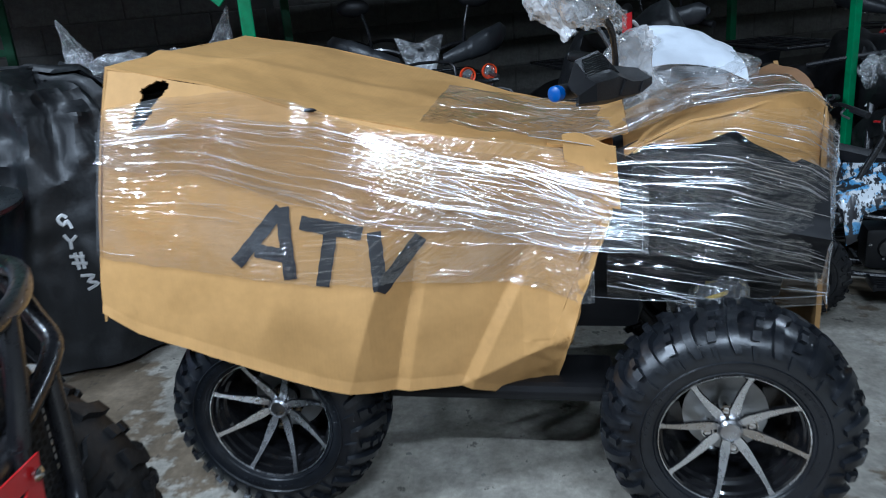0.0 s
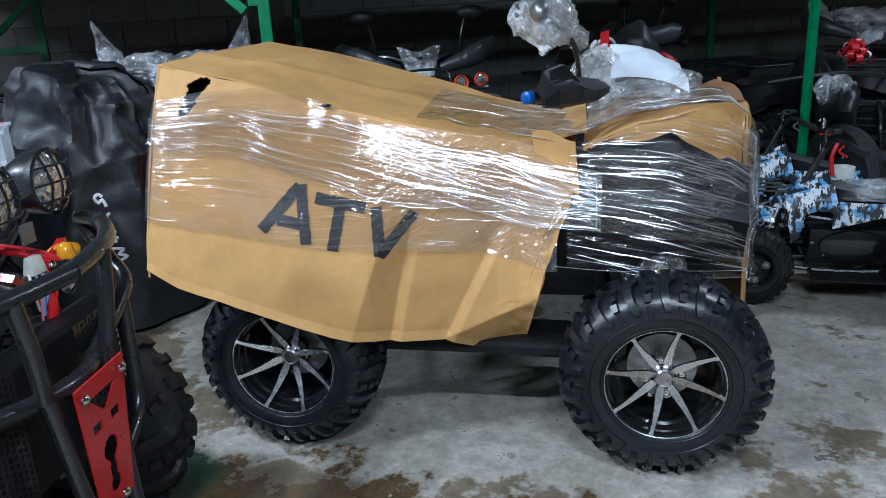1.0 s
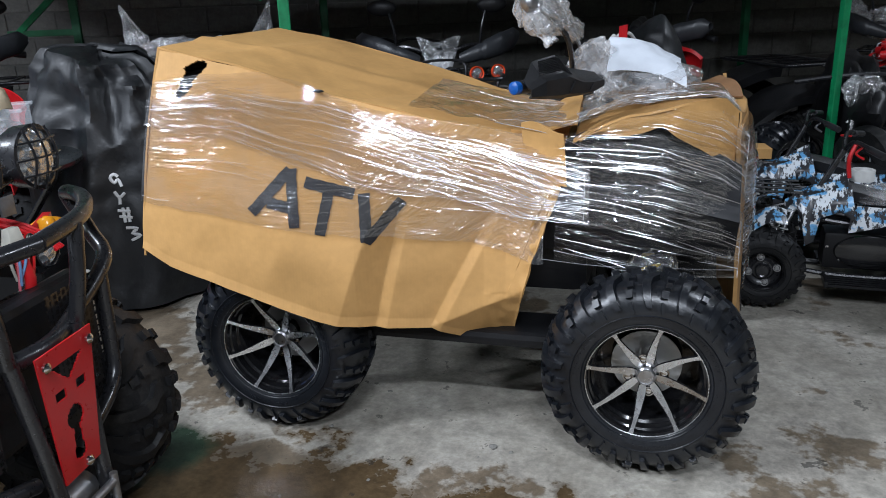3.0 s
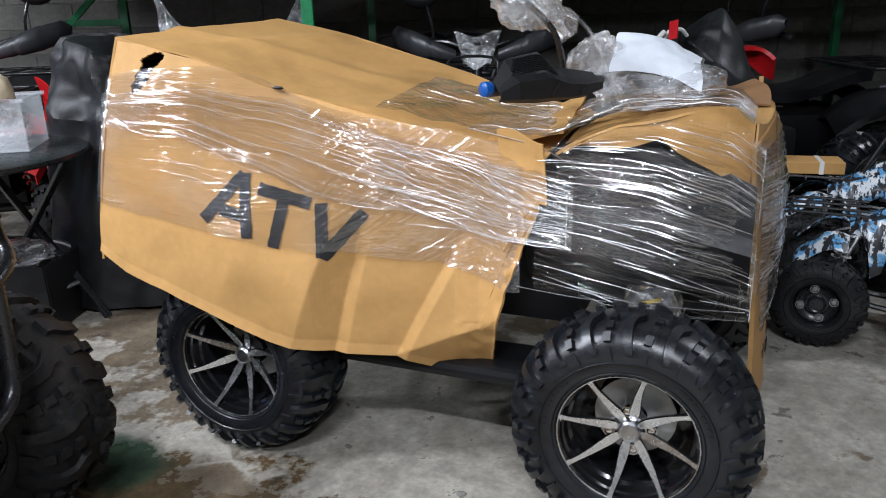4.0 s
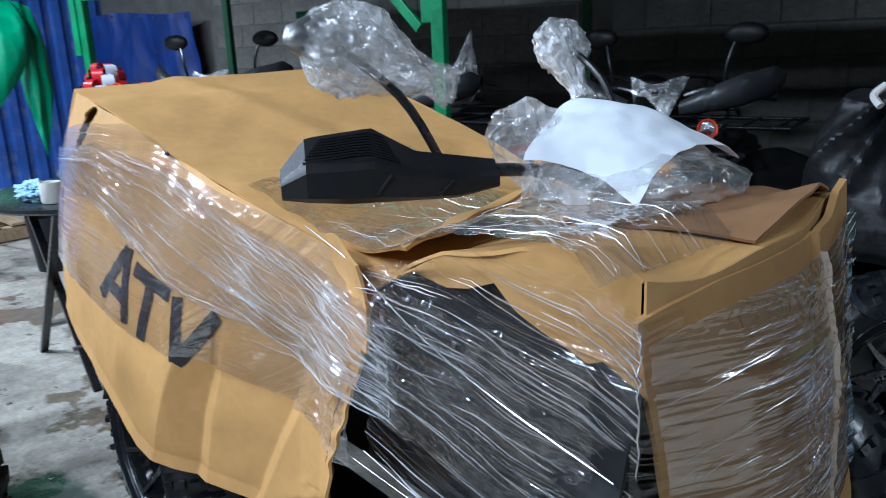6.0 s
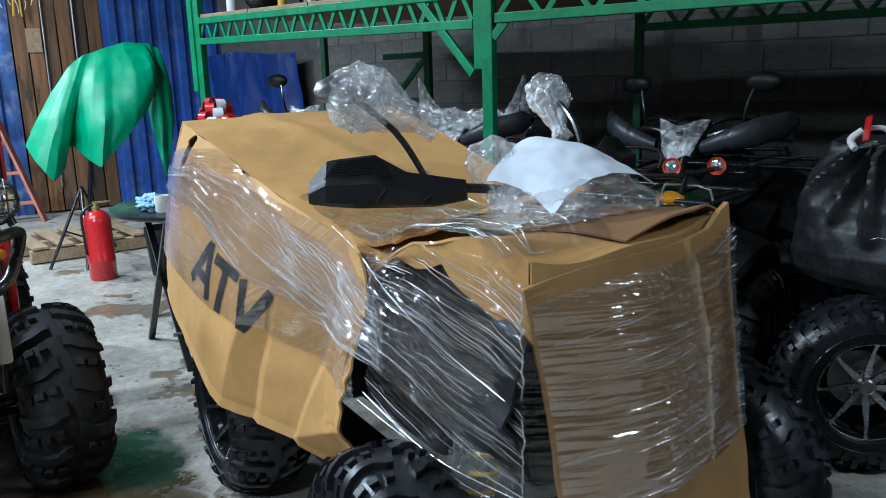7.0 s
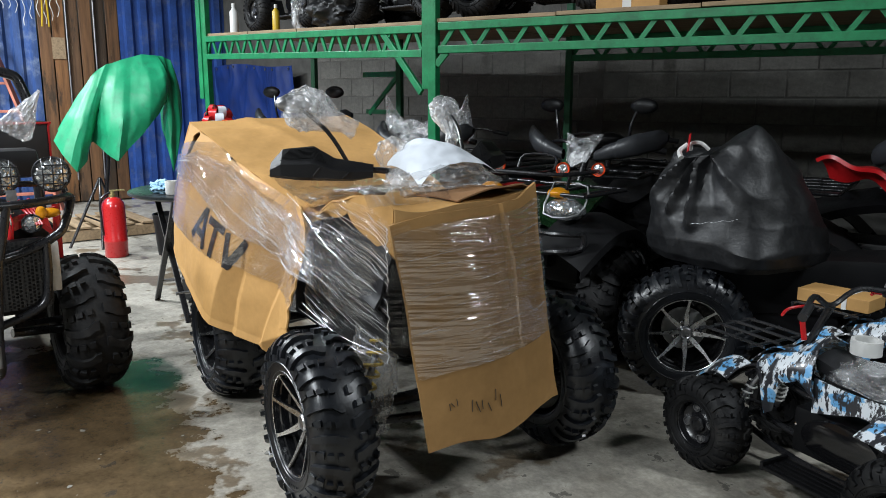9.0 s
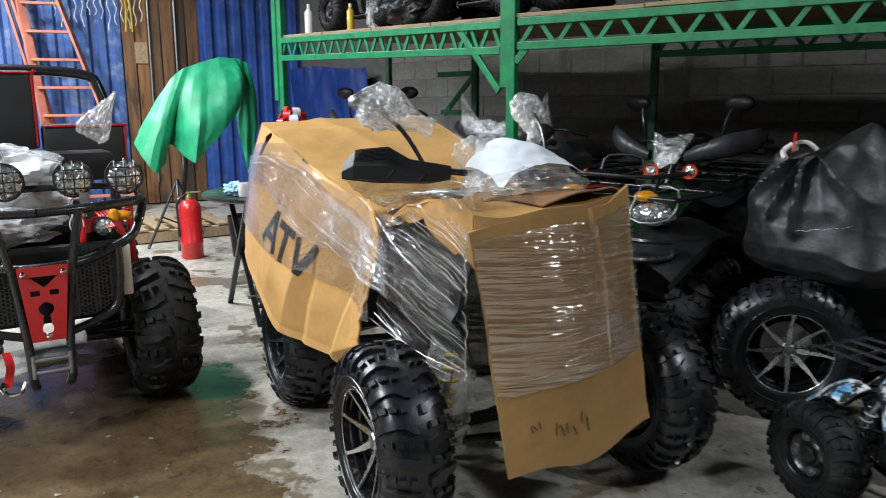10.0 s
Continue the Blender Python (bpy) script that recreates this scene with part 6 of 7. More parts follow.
    sheet(bm, lambda u, v: (0.30 - 0.24 * u, (v - 0.5) * (0.14 + 0.06 * u), 0.44 + 0.14 * u - 0.10 * abs(v - 0.5)), 10, 8)
    thicken(bm, 0.006)
    part("cowl", bm, paint, q, "", 40)
    bm = bmesh.new()
    sheet(bm, lambda u, v: (-0.46 + 0.52 * u, (v - 0.5) * (0.24 - 0.08 * u), 0.485 + 0.02 * math.cos((v - 0.5) * 3) + 0.025 * math.cos(u * 6)), 16, 10)
    thicken(bm, 0.05)
    part("seat", bm, SEAT, q, "dark seat", 45)
    for j in range(4):
        bm = bmesh.new()
        y_ = -0.12 + 0.08 * j
        tube(bm, [(0.24, y_, 0.50), (0.52, y_, 0.50), (0.54, y_, 0.47)], 0.006, 6, 3)
        part("rack_bar", bm, BLACK_SATIN, q, "", 40)
    bm = bmesh.new()
    for xx in (0.28, 0.40, 0.52):
        rod(bm, (xx, -0.15, 0.495), (xx, 0.15, 0.495), 0.006)
    part("rack_frame", bm, BLACK_SATIN, q, "", 40)
    bm = bmesh.new()
    rod(bm, (0.20, 0, 0.42), (0.08, 0, 0.68), 0.014)
    tube(bm, [(-0.02, -0.27, 0.70), (0.06, -0.12, 0.73), (0.08, 0, 0.68), (0.06, 0.12, 0.73), (-0.02, 0.27, 0.70)], 0.010, 8)
    hb = part("handlebar", bm, BLACK_SATIN, q, "", 40)
    for sy in (-1, 1):
        bm = bmesh.new()
        tube(bm, [(-0.025, sy * 0.28, 0.70), (0.02, sy * 0.19, 0.715)], 0.015, 10, 3)
        part("grip", bm, SEAT, hb, "", 40)
        bm = bmesh.new()
        tube(bm, [(0.04, sy * 0.15, 0.71), (0.07, sy * 0.22, 0.70), (0.05, sy * 0.28, 0.69)], 0.005, 6, 4)
        part("lever", bm, RED_PLASTIC if dressed else STEEL, hb, "", 40)
    if dressed:
        bm = bmesh.new()
        lump(bm, (-0.22, 0, 0.48), (0.27, 0.13, 0.045), 0.15, 2.5, 5, 2, 0.12)
        part("seat_film", bm, BAG_CLEAR, q, "clear film over the seat", 70)
        bm = bmesh.new()
        tube(bm, [(0.06, 0.13, 0.72), (0.08, 0.14, 0.66), (0.07, 0.135, 0.58)], 0.009, 6, 4)
        part("strap", bm, RED_PLASTIC, hb, "red strap", 40)
    return q


mini_quad("small blue and white camouflage quad bike", pose(2.07, 1.67, 0, 0, 0, 176), CAMO)
mini_quad("second small camouflage quad bike carrying a carton on its rack", pose(2.02, 2.33, 0, 0, 0, 178), CAMO, dressed=False)
tape = thing("tape_roll", "roll of clear packing tape on the seat of the small quad", "tape", Matrix.Translation((2.09, 1.74, 0.525)))
bm = bmesh.new()
lathe(bm, [(0.038, -0.025), (0.05, -0.025), (0.05, 0.025), (0.038, 0.025)], Matrix.Translation((0, 0, 0.025)), 32, closed=True)
part("roll", bm, WHITE_PLASTIC, tape, "", 40)
# further quads behind
quad_bike("black quad bike with bagged mirrors behind the rack", pose(2.85, 4.05, 0, 0, 0, 250), bags=True)

bm = bmesh.new()
sheet(bm, lambda u, v: (2.18 + 0.30 * u, 2.98 + 0.05 * v + 0.01 * math.sin(9 * u), 0.93 + 0.012 * math.sin(7 * u + 2 * v) - 0.03 * (1 - u)), 20, 4)
thicken(bm, 0.003)
RIBBON_TAIL = bm
bow_right = ribbon_bow(pose(2.44, 3.0, 0.93) @ Matrix.Scale(0.55, 4), "red and white gift bow on a black quad")
part("ribbon_tail", RIBBON_TAIL, RED_PLASTIC, bow_right, "red ribbon", 50, world=True)
W1, W1T, W2, W2B = (2.216, 2.6, 0.65), (2.279, 2.6, 0.758), (2.325, 2.6, 0.585), (2.373, 2.6, 0.401)
moto = thing("dirt_bike", "black dirt bike with white fork guards", "motorbike", Matrix.Translation((W1[0], W1[1], 0)))
for j, (a, b, w) in enumerate(((W1T, W1, 0.05), (W2, W2B, 0.06), (Vector(W2) + Vector((-0.06, 0.02, 0.0)), Vector(W2B) + Vector((-0.16, 0.02, 0.0)), 0.045))):
    bm = bmesh.new()
    a, b = Vector(a), Vector(b)
    sheet(bm, lambda u, v: a.lerp(b, v) + Vector(((u - 0.5) * w * (0.6 + 0.8 * v), -0.02 * math.sin(math.pi * u), 0)), 6, 10)
    thicken(bm, 0.006)
    part("fork_guard", bm, WHITE_PLASTIC, moto, "white plastic fork guard", 40, world=True)
c_ = Vector(W1T)
for dx in (-0.10, 0.07):
    bm = bmesh.new()
    rod(bm, c_ + Vector((dx * 0.5, 0.05, 0.10)), (c_.x + dx, c_.y - 0.12, 0.25), 0.022)
    part("fork_leg", bm, BLACK_SATIN, moto, "", 40, world=True)
bm = bmesh.new()
tube(bm, [c_ + Vector((-0.36, 0.10, 0.10)), c_ + Vector((-0.1, 0.05, 0.14)), c_ + Vector((0.1, 0.05, 0.14)), c_ + Vector((0.36, 0.10, 0.10))], 0.013, 8)
part("handlebar", bm, BLACK_SATIN, moto, "", 40, world=True)
bm = bmesh.new()
lathe(bm, [(0.20, -0.05), (0.31, -0.05), (0.33, 0), (0.31, 0.05), (0.20, 0.05)], Matrix.Translation((c_.x, c_.y - 0.16, 0.33)) @ pose(0, 0, 0, 0, 90, 20), 32, closed=True)
part("wheel", bm, RUBBER_DUSTY_LIT, moto, "", 40, world=True)
bm = bmesh.new()
lump(bm, (c_.x, c_.y + 0.45, 0.72), (0.16, 0.55, 0.26), 0.2, 2.0, 4, 3)
part("body", bm, BLACK, moto, "", 40, world=True)
bm = bmesh.new()
lump(bm, c_ + Vector((-0.02, 0.02, 0.05)), (0.09, 0.06, 0.08), 0.35, 2, 4, 2, 0.3)
part("lamp_bag", bm, BAG_CLEAR, moto, "clear bag over the headlamp", 22, world=True)

# ---- the red utility buggy ----
UT = thing("utility_buggy", "black and red utility buggy with tube bumper and round lamps", "buggy", pose(0.0, -0.86, 0, 0, 0, 6))


def utube(name, pts, r=0.02, parent=None, mat=None, steps=5):
    bm = bmesh.new()
    tube(bm, pts, r, 10, steps)
    return part(name, bm, mat or BLACK_SATIN, parent or UT, "", 40)


for sy in (-1, 1):
    add_wheel(UT, "buggy", Matrix.Translation((-0.37, sy * 0.485, 0.325)) @ (pose(0, 0, 0, 0, 0, 180) if sy > 0 else Matrix()), 10)
    add_wheel(UT, "buggy", Matrix.Translation((-1.75, sy * 0.485, 0.325)) @ (pose(0, 0, 0, 0, 0, 180) if sy > 0 else Matrix()), 10)


def cutout(c):
    y, z = c.y, c.z
    tri_ = abs(y) < 0.045 * (z - 0.655) / 0.04 and 0.66 < z < 0.70
    eye = 0.018 < abs(y) < 0.05 and 0.625 < z < 0.645
    key = (y * y + (z - 0.57) ** 2 < 0.027 ** 2) or (abs(y) < 0.013 and 0.49 < z < 0.57) or (y * y + (z - 0.49) ** 2 < 0.02 ** 2)
    return tri_ or eye or key


bm = bmesh.new()
sheet(bm, lambda u, v: (0.045 - 0.012 * v, (u - 0.5) * (0.18 - 0.06 * v), 0.74 - 0.30 * v), 48, 70)
hole_filter(bm, cutout)
thicken(bm, 0.004)
plate = part("skid_plate", bm, RED, UT, "red plate with cut-outs")
for y, z in ((0.07, 0.715), (-0.07, 0.715), (0.0, 0.465)):
    bm = bmesh.new()
    lathe(bm, [(0.011, 0), (0.011, 0.005), (0.006, 0.010), (0, 0.011)], Matrix.Translation((0.048, y, z)) @ pose(0, 0, 0, 0, 90, 0), 12)
    part("bolt", bm, CHROME, plate, "bright bolt", 40)
# bumper: two hoops, uprights and the lower loop
utube("bumper_tube", [(0.03, 0.0, 0.945), (-0.01, 0.2, 0.947), (-0.10, 0.35, 0.948), (-0.185, 0.415, 0.945), (-0.19, 0.425, 0.925), (-0.12, 0.385, 0.85), (-0.063, 0.334, 0.80), (-0.043, 0.173, 0.735), (0.0, 0.0, 0.725), (-0.043, -0.173, 0.735), (-0.063, -0.334, 0.80), (-0.12, -0.385, 0.85), (-0.19, -0.425, 0.925), (-0.185, -0.415, 0.945), (-0.10, -0.35, 0.948), (-0.01, -0.2, 0.947), (0.03, 0.0, 0.945)], 0.019)
for sy in (-1, 1):
    utube("bumper_tube", [(0.01, sy * 0.15, 0.945), (0.01, sy * 0.13, 0.84), (0.0, sy * 0.11, 0.735)], 0.017)
    utube("bumper_tube", [(0.0, sy * 0.105, 0.735), (0.02, sy * 0.075, 0.44), (0.03, sy * 0.07, 0.29), (0.0, sy * 0.06, 0.25)], 0.017)
    utube("bumper_tube", [(-0.05, sy * 0.29, 0.775), (-0.05, sy * 0.285, 0.62), (-0.04, sy * 0.25, 0.51), (-0.02, sy * 0.08, 0.45)], 0.017)
# perforated grille panels
for sy in (-1, 1):
    bm = bmesh.new()
    sheet(bm, lambda u, v: (-0.06, sy * (0.10 + 0.20 * u), 0.79 - 0.29 * v), 40, 58)
    hole_filter(bm, lambda c: ((c.y * 62) % 1 < 0.55) and ((c.z * 62 + 0.5 * (int(c.y * 62) % 2)) % 1 < 0.62))
    part("grille", bm, BLACK_SATIN, UT, "black perforated grille")
bm = bmesh.new()
box(bm, (0.06, 0.62, 0.30), Matrix.Translation((-0.12, 0, 0.64)), 0.02)
part("radiator", bm, BLACK, UT, "")
bm = bmesh.new()
sheet(bm, lambda u, v: (-0.75 + 0.55 * u, (v - 0.5) * (0.64 - 0.10 * u), 0.93 - 0.06 * u * u - 0.3 * abs(v - 0.5) ** 2), 18, 20)
thicken(bm, 0.03)
part("bonnet", bm, BLACK, UT, "black plastic bonnet", 40)
for sy in (-1, 1):
    bm = bmesh.new()
    sheet(bm, lambda u, v: (-0.62 + 0.30 * u, sy * (0.32 + 0.05 * v), 0.90 - 0.05 * v - 0.05 * u + 0.02 * math.sin(5 * u)), 14, 8)
    thicken(bm, 0.02)
    part("wing", bm, RED, UT, "red plastic wing", 40)
    bm = bmesh.new()
    for j in range(3):
        tube(bm, [(-0.30, sy * (0.20 + 0.02 * j), 0.93), (-0.20, sy * (0.24 + 0.015 * j), 0.90), (-0.14, sy * (0.28 + 0.01 * j), 0.84)], 0.006, 6, 4)
    part("wiring", bm, RED_PLASTIC if sy > 0 else WHITE_PLASTIC, UT, "loose wiring", 40)
for sy in (-1, 1):
    bm = bmesh.new()
    sheet(bm, lambda u, v: (-0.17 - 0.06 * u, sy * (0.17 + 0.20 * u), 0.875 - 0.03 * v - 0.03 * (1 - u) * v + 0.03 * u), 8, 8)
    thicken(bm, 0.02)
    part("front_trim", bm, RED, UT, "red plastic trim", 40)
    round_lamp(UT, Matrix.Translation((-0.15, sy * 0.26, 0.845)) @ pose(0, 0, 0, 0, 90, 0), 0.042, 0.06)
    bm = bmesh.new()
    lump(bm, (-0.20, sy * 0.34, 0.88), (0.035, 0.045, 0.022), 0.1, 2, 3)
    part("indicator", bm, AMBER, UT, "amber indicator", 60)
    bm = bmesh.new()
    rod(bm, (-0.3, sy * 0.16, 0.34), (-0.36, sy * 0.40, 0.31), 0.02)
    rod(bm, (-0.2, sy * 0.16, 0.40), (-0.36, sy * 0.38, 0.36), 0.014)
    part("suspension_arm", bm, BLACK_SATIN, UT, "", 40)
for y in (-0.09, 0.165, 0.365):
    round_lamp(UT, Matrix.Translation((-0.21, y, 1.045)) @ pose(0, 0, 0, 0, 88, 0), 0.078, 0.10, guard=True, name="spot_lamp")
utube("lamp_bar", [(-0.24, -0.46, 0.96), (-0.25, -0.40, 1.0), (-0.25, 0, 1.01), (-0.25, 0.36, 1.0), (-0.24, 0.42, 0.96)], 0.014)
# roll bar, seat, dash
utube("roll_bar", [(-1.20, 0.47, 0.55), (-1.24, 0.47, 1.20), (-1.27, 0.445, 1.42), (-1.28, 0.36, 1.50), (-1.28, 0, 1.52), (-1.28, -0.36, 1.50), (-1.27, -0.445, 1.42), (-1.24, -0.47, 1.20), (-1.20, -0.47, 0.55)], 0.027, steps=6)
for y0, w0, z0, h0 in ((-0.16, 0.58, 1.315, 0.40), (0.345, 0.41, 1.12, 0.25)):
    bm = bmesh.new()
    box(bm, (0.10, w0, h0), Matrix.Translation((-1.22, y0, z0)), 0.03)
    back_ = part("seat_back", bm, SEAT, UT, "black vinyl seat back with red piping", 40)
    bm = bmesh.new()
    tube(bm, [(-1.165, y0 - w0 / 2 + 0.01, z0 + h0 / 2 - 0.012), (-1.165, y0 + w0 / 2 - 0.03, z0 + h0 / 2 - 0.012), (-1.165, y0 + w0 / 2 - 0.012, z0 + h0 / 2 - 0.03), (-1.165, y0 + w0 / 2 - 0.012, z0 - h0 / 2 + 0.02)], 0.006, 6, 3)
    part("piping", bm, RED, back_, "red piping", 40)
bm = bmesh.new()
box(bm, (0.50, 0.86, 0.14), Matrix.Translation((-1.0, 0, 0.72)), 0.04)
box(bm, (1.5, 0.6, 0.2), Matrix.Translation((-1.1, 0, 0.5)), 0.04)
part("tub", bm, BLACK, UT, "", 40)
bm = bmesh.new()
box(bm, (0.16, 0.80, 0.14), Matrix.Translation((-0.74, 0, 1.06)), 0.04)
part("dashboard", bm, BLACK, UT, "", 40)
# wiring loom, connectors and indicator lamps behind the bumper
CREAM = surface("cream_plastic", (0.62, 0.60, 0.52), 0.5, vary=0.15)
PALE_BLUE = surface("pale_blue_wire", (0.20, 0.36, 0.62), 0.45, vary=0.15)
PINK = surface("pink_wire", (0.62, 0.16, 0.20), 0.45, vary=0.15)
CONN, LOOM = Vector((-0.17, -0.717, 0.909)), Vector((-0.17, -0.706, 0.751))
bm = bmesh.new()
box(bm, (0.03, 0.045, 0.04), Matrix.Translation(CONN), 0.006, 0.7)
part("connector", bm, CREAM, UT, "cream plug", 40, world=True)
for j, mat in enumerate((CREAM, PALE_BLUE, PINK, PALE_BLUE, CREAM, RED_PLASTIC)):
    bm = bmesh.new()
    o = Vector((0.006 * (j % 2), -0.020 + 0.008 * j, 0))
    tube(bm, [CONN + o + Vector((0, 0, -0.015)), CONN + o * 1.5 + Vector((0.012, 0.004 * math.sin(j * 2.0), -0.05)), CONN + o + Vector((0.0, 0.010 * math.cos(j), -0.10 - 0.012 * (j % 3)))], 0.0032, 6, 4)
    part("wire", bm, mat, UT, "", 40, world=True)
bm = bmesh.new()
tube(bm, [Vector((-0.17, -0.707, 0.865)), Vector((-0.17, -0.707, 0.865)).lerp(LOOM, 0.5) + Vector((0.012, 0.004, 0)), LOOM], 0.0125, 10, 4)
part("connector", bm, RED_PLASTIC, UT, "red waterproof plug", 40, world=True)
for p, rad in (((-0.2, -0.578, 0.886), (0.02, 0.022, 0.030)), ((-0.22, -0.573, 0.697), (0.025, 0.034, 0.014))):
    bm = bmesh.new()
    lump(bm, p, rad, 0.12, 2, 3, 1.0)
    part("indicator", bm, AMBER, UT, "amber indicator", 60, world=True)
bm = bmesh.new()
box(bm, (0.006, 0.040, 0.045), Matrix.Translation((-0.2, -0.682, 0.967)), 0.002)
part("bracket", bm, STEEL, UT, "bright steel bracket", 40, world=True)
bm = bmesh.new()
lump(bm, (-0.15, -0.688, 0.9), (0.008, 0.009, 0.009), 0.05, 2, 2)
part("bolt", bm, CHROME, UT, "", 40, world=True)
# winch with hook and red strap
bm = bmesh.new()
rod(bm, (-0.02, -0.06, 0.36), (-0.02, 0.06, 0.36), 0.035)
for z in (0.32, 0.37):
    rod(bm, (0.05, -0.06, z), (0.05, 0.06, z), 0.010)
for y in (-0.065, 0.065):
    rod(bm, (0.05, y, 0.30), (0.05, y, 0.39), 0.009)
winch = part("winch", bm, STEEL, UT, "", 40)
bm = bmesh.new()
tube(bm, [(0.07, -0.10, 0.30), (0.09, -0.12, 0.27), (0.09, -0.16, 0.265), (0.08, -0.18, 0.29), (0.07, -0.17, 0.31)], 0.009, 8)
part("hook", bm, CHROME, winch, "steel hook", 40)
bm = bmesh.new()
sheet(bm, lambda u, v: (0.075 + 0.01 * math.sin(6 * v), -0.17 + 0.03 * u + 0.01 * math.sin(4 * v), 0.43 - 0.14 * v), 3, 10)
thicken(bm, 0.003)
part("strap", bm, RED_PLASTIC, winch, "red webbing strap", 40)
bm = bmesh.new()
box(bm, (0.05, 0.045, 0.22), Matrix.Translation((-0.13, 0.325, 0.66)), 0.012)
part("coolant_bottle", bm, WHITE_PLASTIC, UT, "white plastic bottle", 40)
bm = bmesh.new()
rod(bm, (-0.55, 0.42, 0.35), (-0.50, 0.42, 0.90), 0.018)
part("side_tube", bm, RED, UT, "red tube", 40)
bm = bmesh.new()
lump(bm, (-0.46, -0.14, 1.02), (0.20, 0.30, 0.15), 0.3, 1.8, 5, 2.0, 0.25)
part("plastic_bag", bm, BAG_WHITE, UT, "crumpled white plastic bag", 30)
bm = bmesh.new()
lump(bm, (-0.24, -0.16, 0.86), (0.10, 0.24, 0.07), 0.3, 1.8, 4, 6.0, 0.25)
part("plastic_bag", bm, BAG_WHITE, UT, "crumpled white plastic bag", 30)
bm = bmesh.new()
draped_bag(bm, (-0.95, 0.45, 1.37), (-0.95, 0.33, 1.18), 0.085, 4.0, 0.06, True)
part("plastic_bag", bm, BAG_HAZY, UT, "crumpled clear plastic bag", 24)

# tie and tag at the neck of the black sheet
bm = bmesh.new()
tube(bm, [(0.965, 2.095, 1.135), (0.985, 2.075, 1.165), (1.03, 2.085, 1.17), (1.055, 2.115, 1.14)], 0.009, 8, 5)
tube(bm, [(0.96, 2.08, 1.16), (0.94, 2.05, 1.13), (0.97, 2.03, 1.10)], 0.012, 8, 5)
part("tie", bm, WHITE_PLASTIC, sheet_thing, "white plastic tie", 40, world=True)
bm = bmesh.new()
sheet(bm, lambda u, v: (1.025 - 0.040 * u, 2.025 + 0.036 * u - 0.01 * v, 1.215 - 0.08 * v - 0.01 * u), 3, 3)
thicken(bm, 0.004)
part("tag", bm, RED_PLASTIC, sheet_thing, "red tag", world=True)

# ---- black sheet with chalk marks, standing behind the buggy ----
hooded = thing("black_sheet_cover", "dusty black sheet draped over a tall machine, white scrawl on it", "cover", Matrix.Translation((-1.45, 1.25, 0)))


def drape(u, v):
    a = 2 * math.pi * u
    z = 1.20 - 1.18 * v
    rx = lerp_table(v, [(0, 0.02), (0.04, 0.22), (0.12, 0.34), (0.5, 0.42), (1, 0.47)])[0]
    ry = lerp_table(v, [(0, 0.02), (0.04, 0.16), (0.12, 0.22), (0.5, 0.36), (1, 0.46)])[0]
    f = 1 + 0.05 * math.sin(9 * a + 2 * v) * (1 - v * 0.5)
    p = Vector((-1.42 + rx * math.cos(a) * f, 1.22 + ry * math.sin(a) * f, z + 0.03 * math.sin(a * 2) * (1 - v)))
    out = Vector((math.cos(a), math.sin(a), 0.25))
    p += out * (0.20 * (0.25 - abs(noise.noise(p * 3.1 + Vector((0, 0, 4))))) * max(0.15, 1 - v * 1.5) + 0.10 * (0.25 - abs(noise.noise(Vector((a * 2.6, v * 3.0, 7.0))))) * max(0.12, 1 - v * 1.3) + 0.05 * (0.25 - abs(noise.noise(p * 9.0))) * max(0.05, 1 - v * 2.2))
    return p + crumple(p, 3.5, 0.03, 9) * (1 - 0.6 * v) + crumple(p, 12, 0.006, 4)


bm = bmesh.new()
sheet(bm, drape, 130, 80)
part("sheet", bm, DARK_SHEET, hooded, "", 26, world=True)
CHALK = surface("white_chalk_paint", (0.7, 0.7, 0.7), 0.7, vary=0.2)
bm = bmesh.new()


def scrawl(pts, w=0.0075):
    out = []
    for u, v in pts:
        p = Vector(drape(u, v))
        c = Vector((-1.42, 1.22, p.z))
        out.append(p + (p - c).normalized() * 0.006)
    tube(bm, out, w, 6, 3)


# plain scrawled bars: the writing cannot be read for certain
for pts in ([(0.845, 0.460), (0.837, 0.450), (0.830, 0.465), (0.837, 0.485), (0.845, 0.470), (0.851, 0.500)],
            [(0.835, 0.520), (0.845, 0.545), (0.855, 0.530)], [(0.845, 0.545), (0.845, 0.575)],
            [(0.840, 0.600), (0.860, 0.610)], [(0.842, 0.625), (0.862, 0.635)], [(0.848, 0.590), (0.850, 0.650)], [(0.856, 0.590), (0.857, 0.650)],
            [(0.850, 0.670), (0.867, 0.675), (0.857, 0.690), (0.870, 0.700), (0.855, 0.715)]):
    scrawl(pts)
part("scrawl", bm, CHALK, hooded, "white hand-painted marks", world=True)

# ---- folding table with clutter ----
TB = Vector((-1.58, 0.46, 0.79))
table = thing("folding_table", "round black folding table with crossed legs", "table", Matrix.Translation((TB.x, TB.y, 0)))
bm = bmesh.new()
lathe(bm, [(0, -0.03), (0.46, -0.03), (0.475, -0.02), (0.475, -0.006), (0.46, 0), (0, 0)], Matrix.Translation((0, 0, 0.79)), 56)
part("tabletop", bm, surface("black_table_top", (0.022, 0.026, 0.028), 0.3, vary=0.3, relief=0.05), table, "", 40)
for sx in (-1, 1):
    for flip in (-1, 1):
        bm = bmesh.new()
        a, b = Vector((-0.30 * flip, sx * 0.26, 0.76)), Vector((0.33 * flip, sx * 0.26 + 0.03 * flip, 0.0))
        v = b - a
        box(bm, (0.035, 0.02, v.length), Matrix.Translation((a + b) / 2) @ v.to_track_quat("Z", "Y").to_matrix().to_4x4(), 0.004)
        part("leg", bm, BLACK_SATIN, table, "")
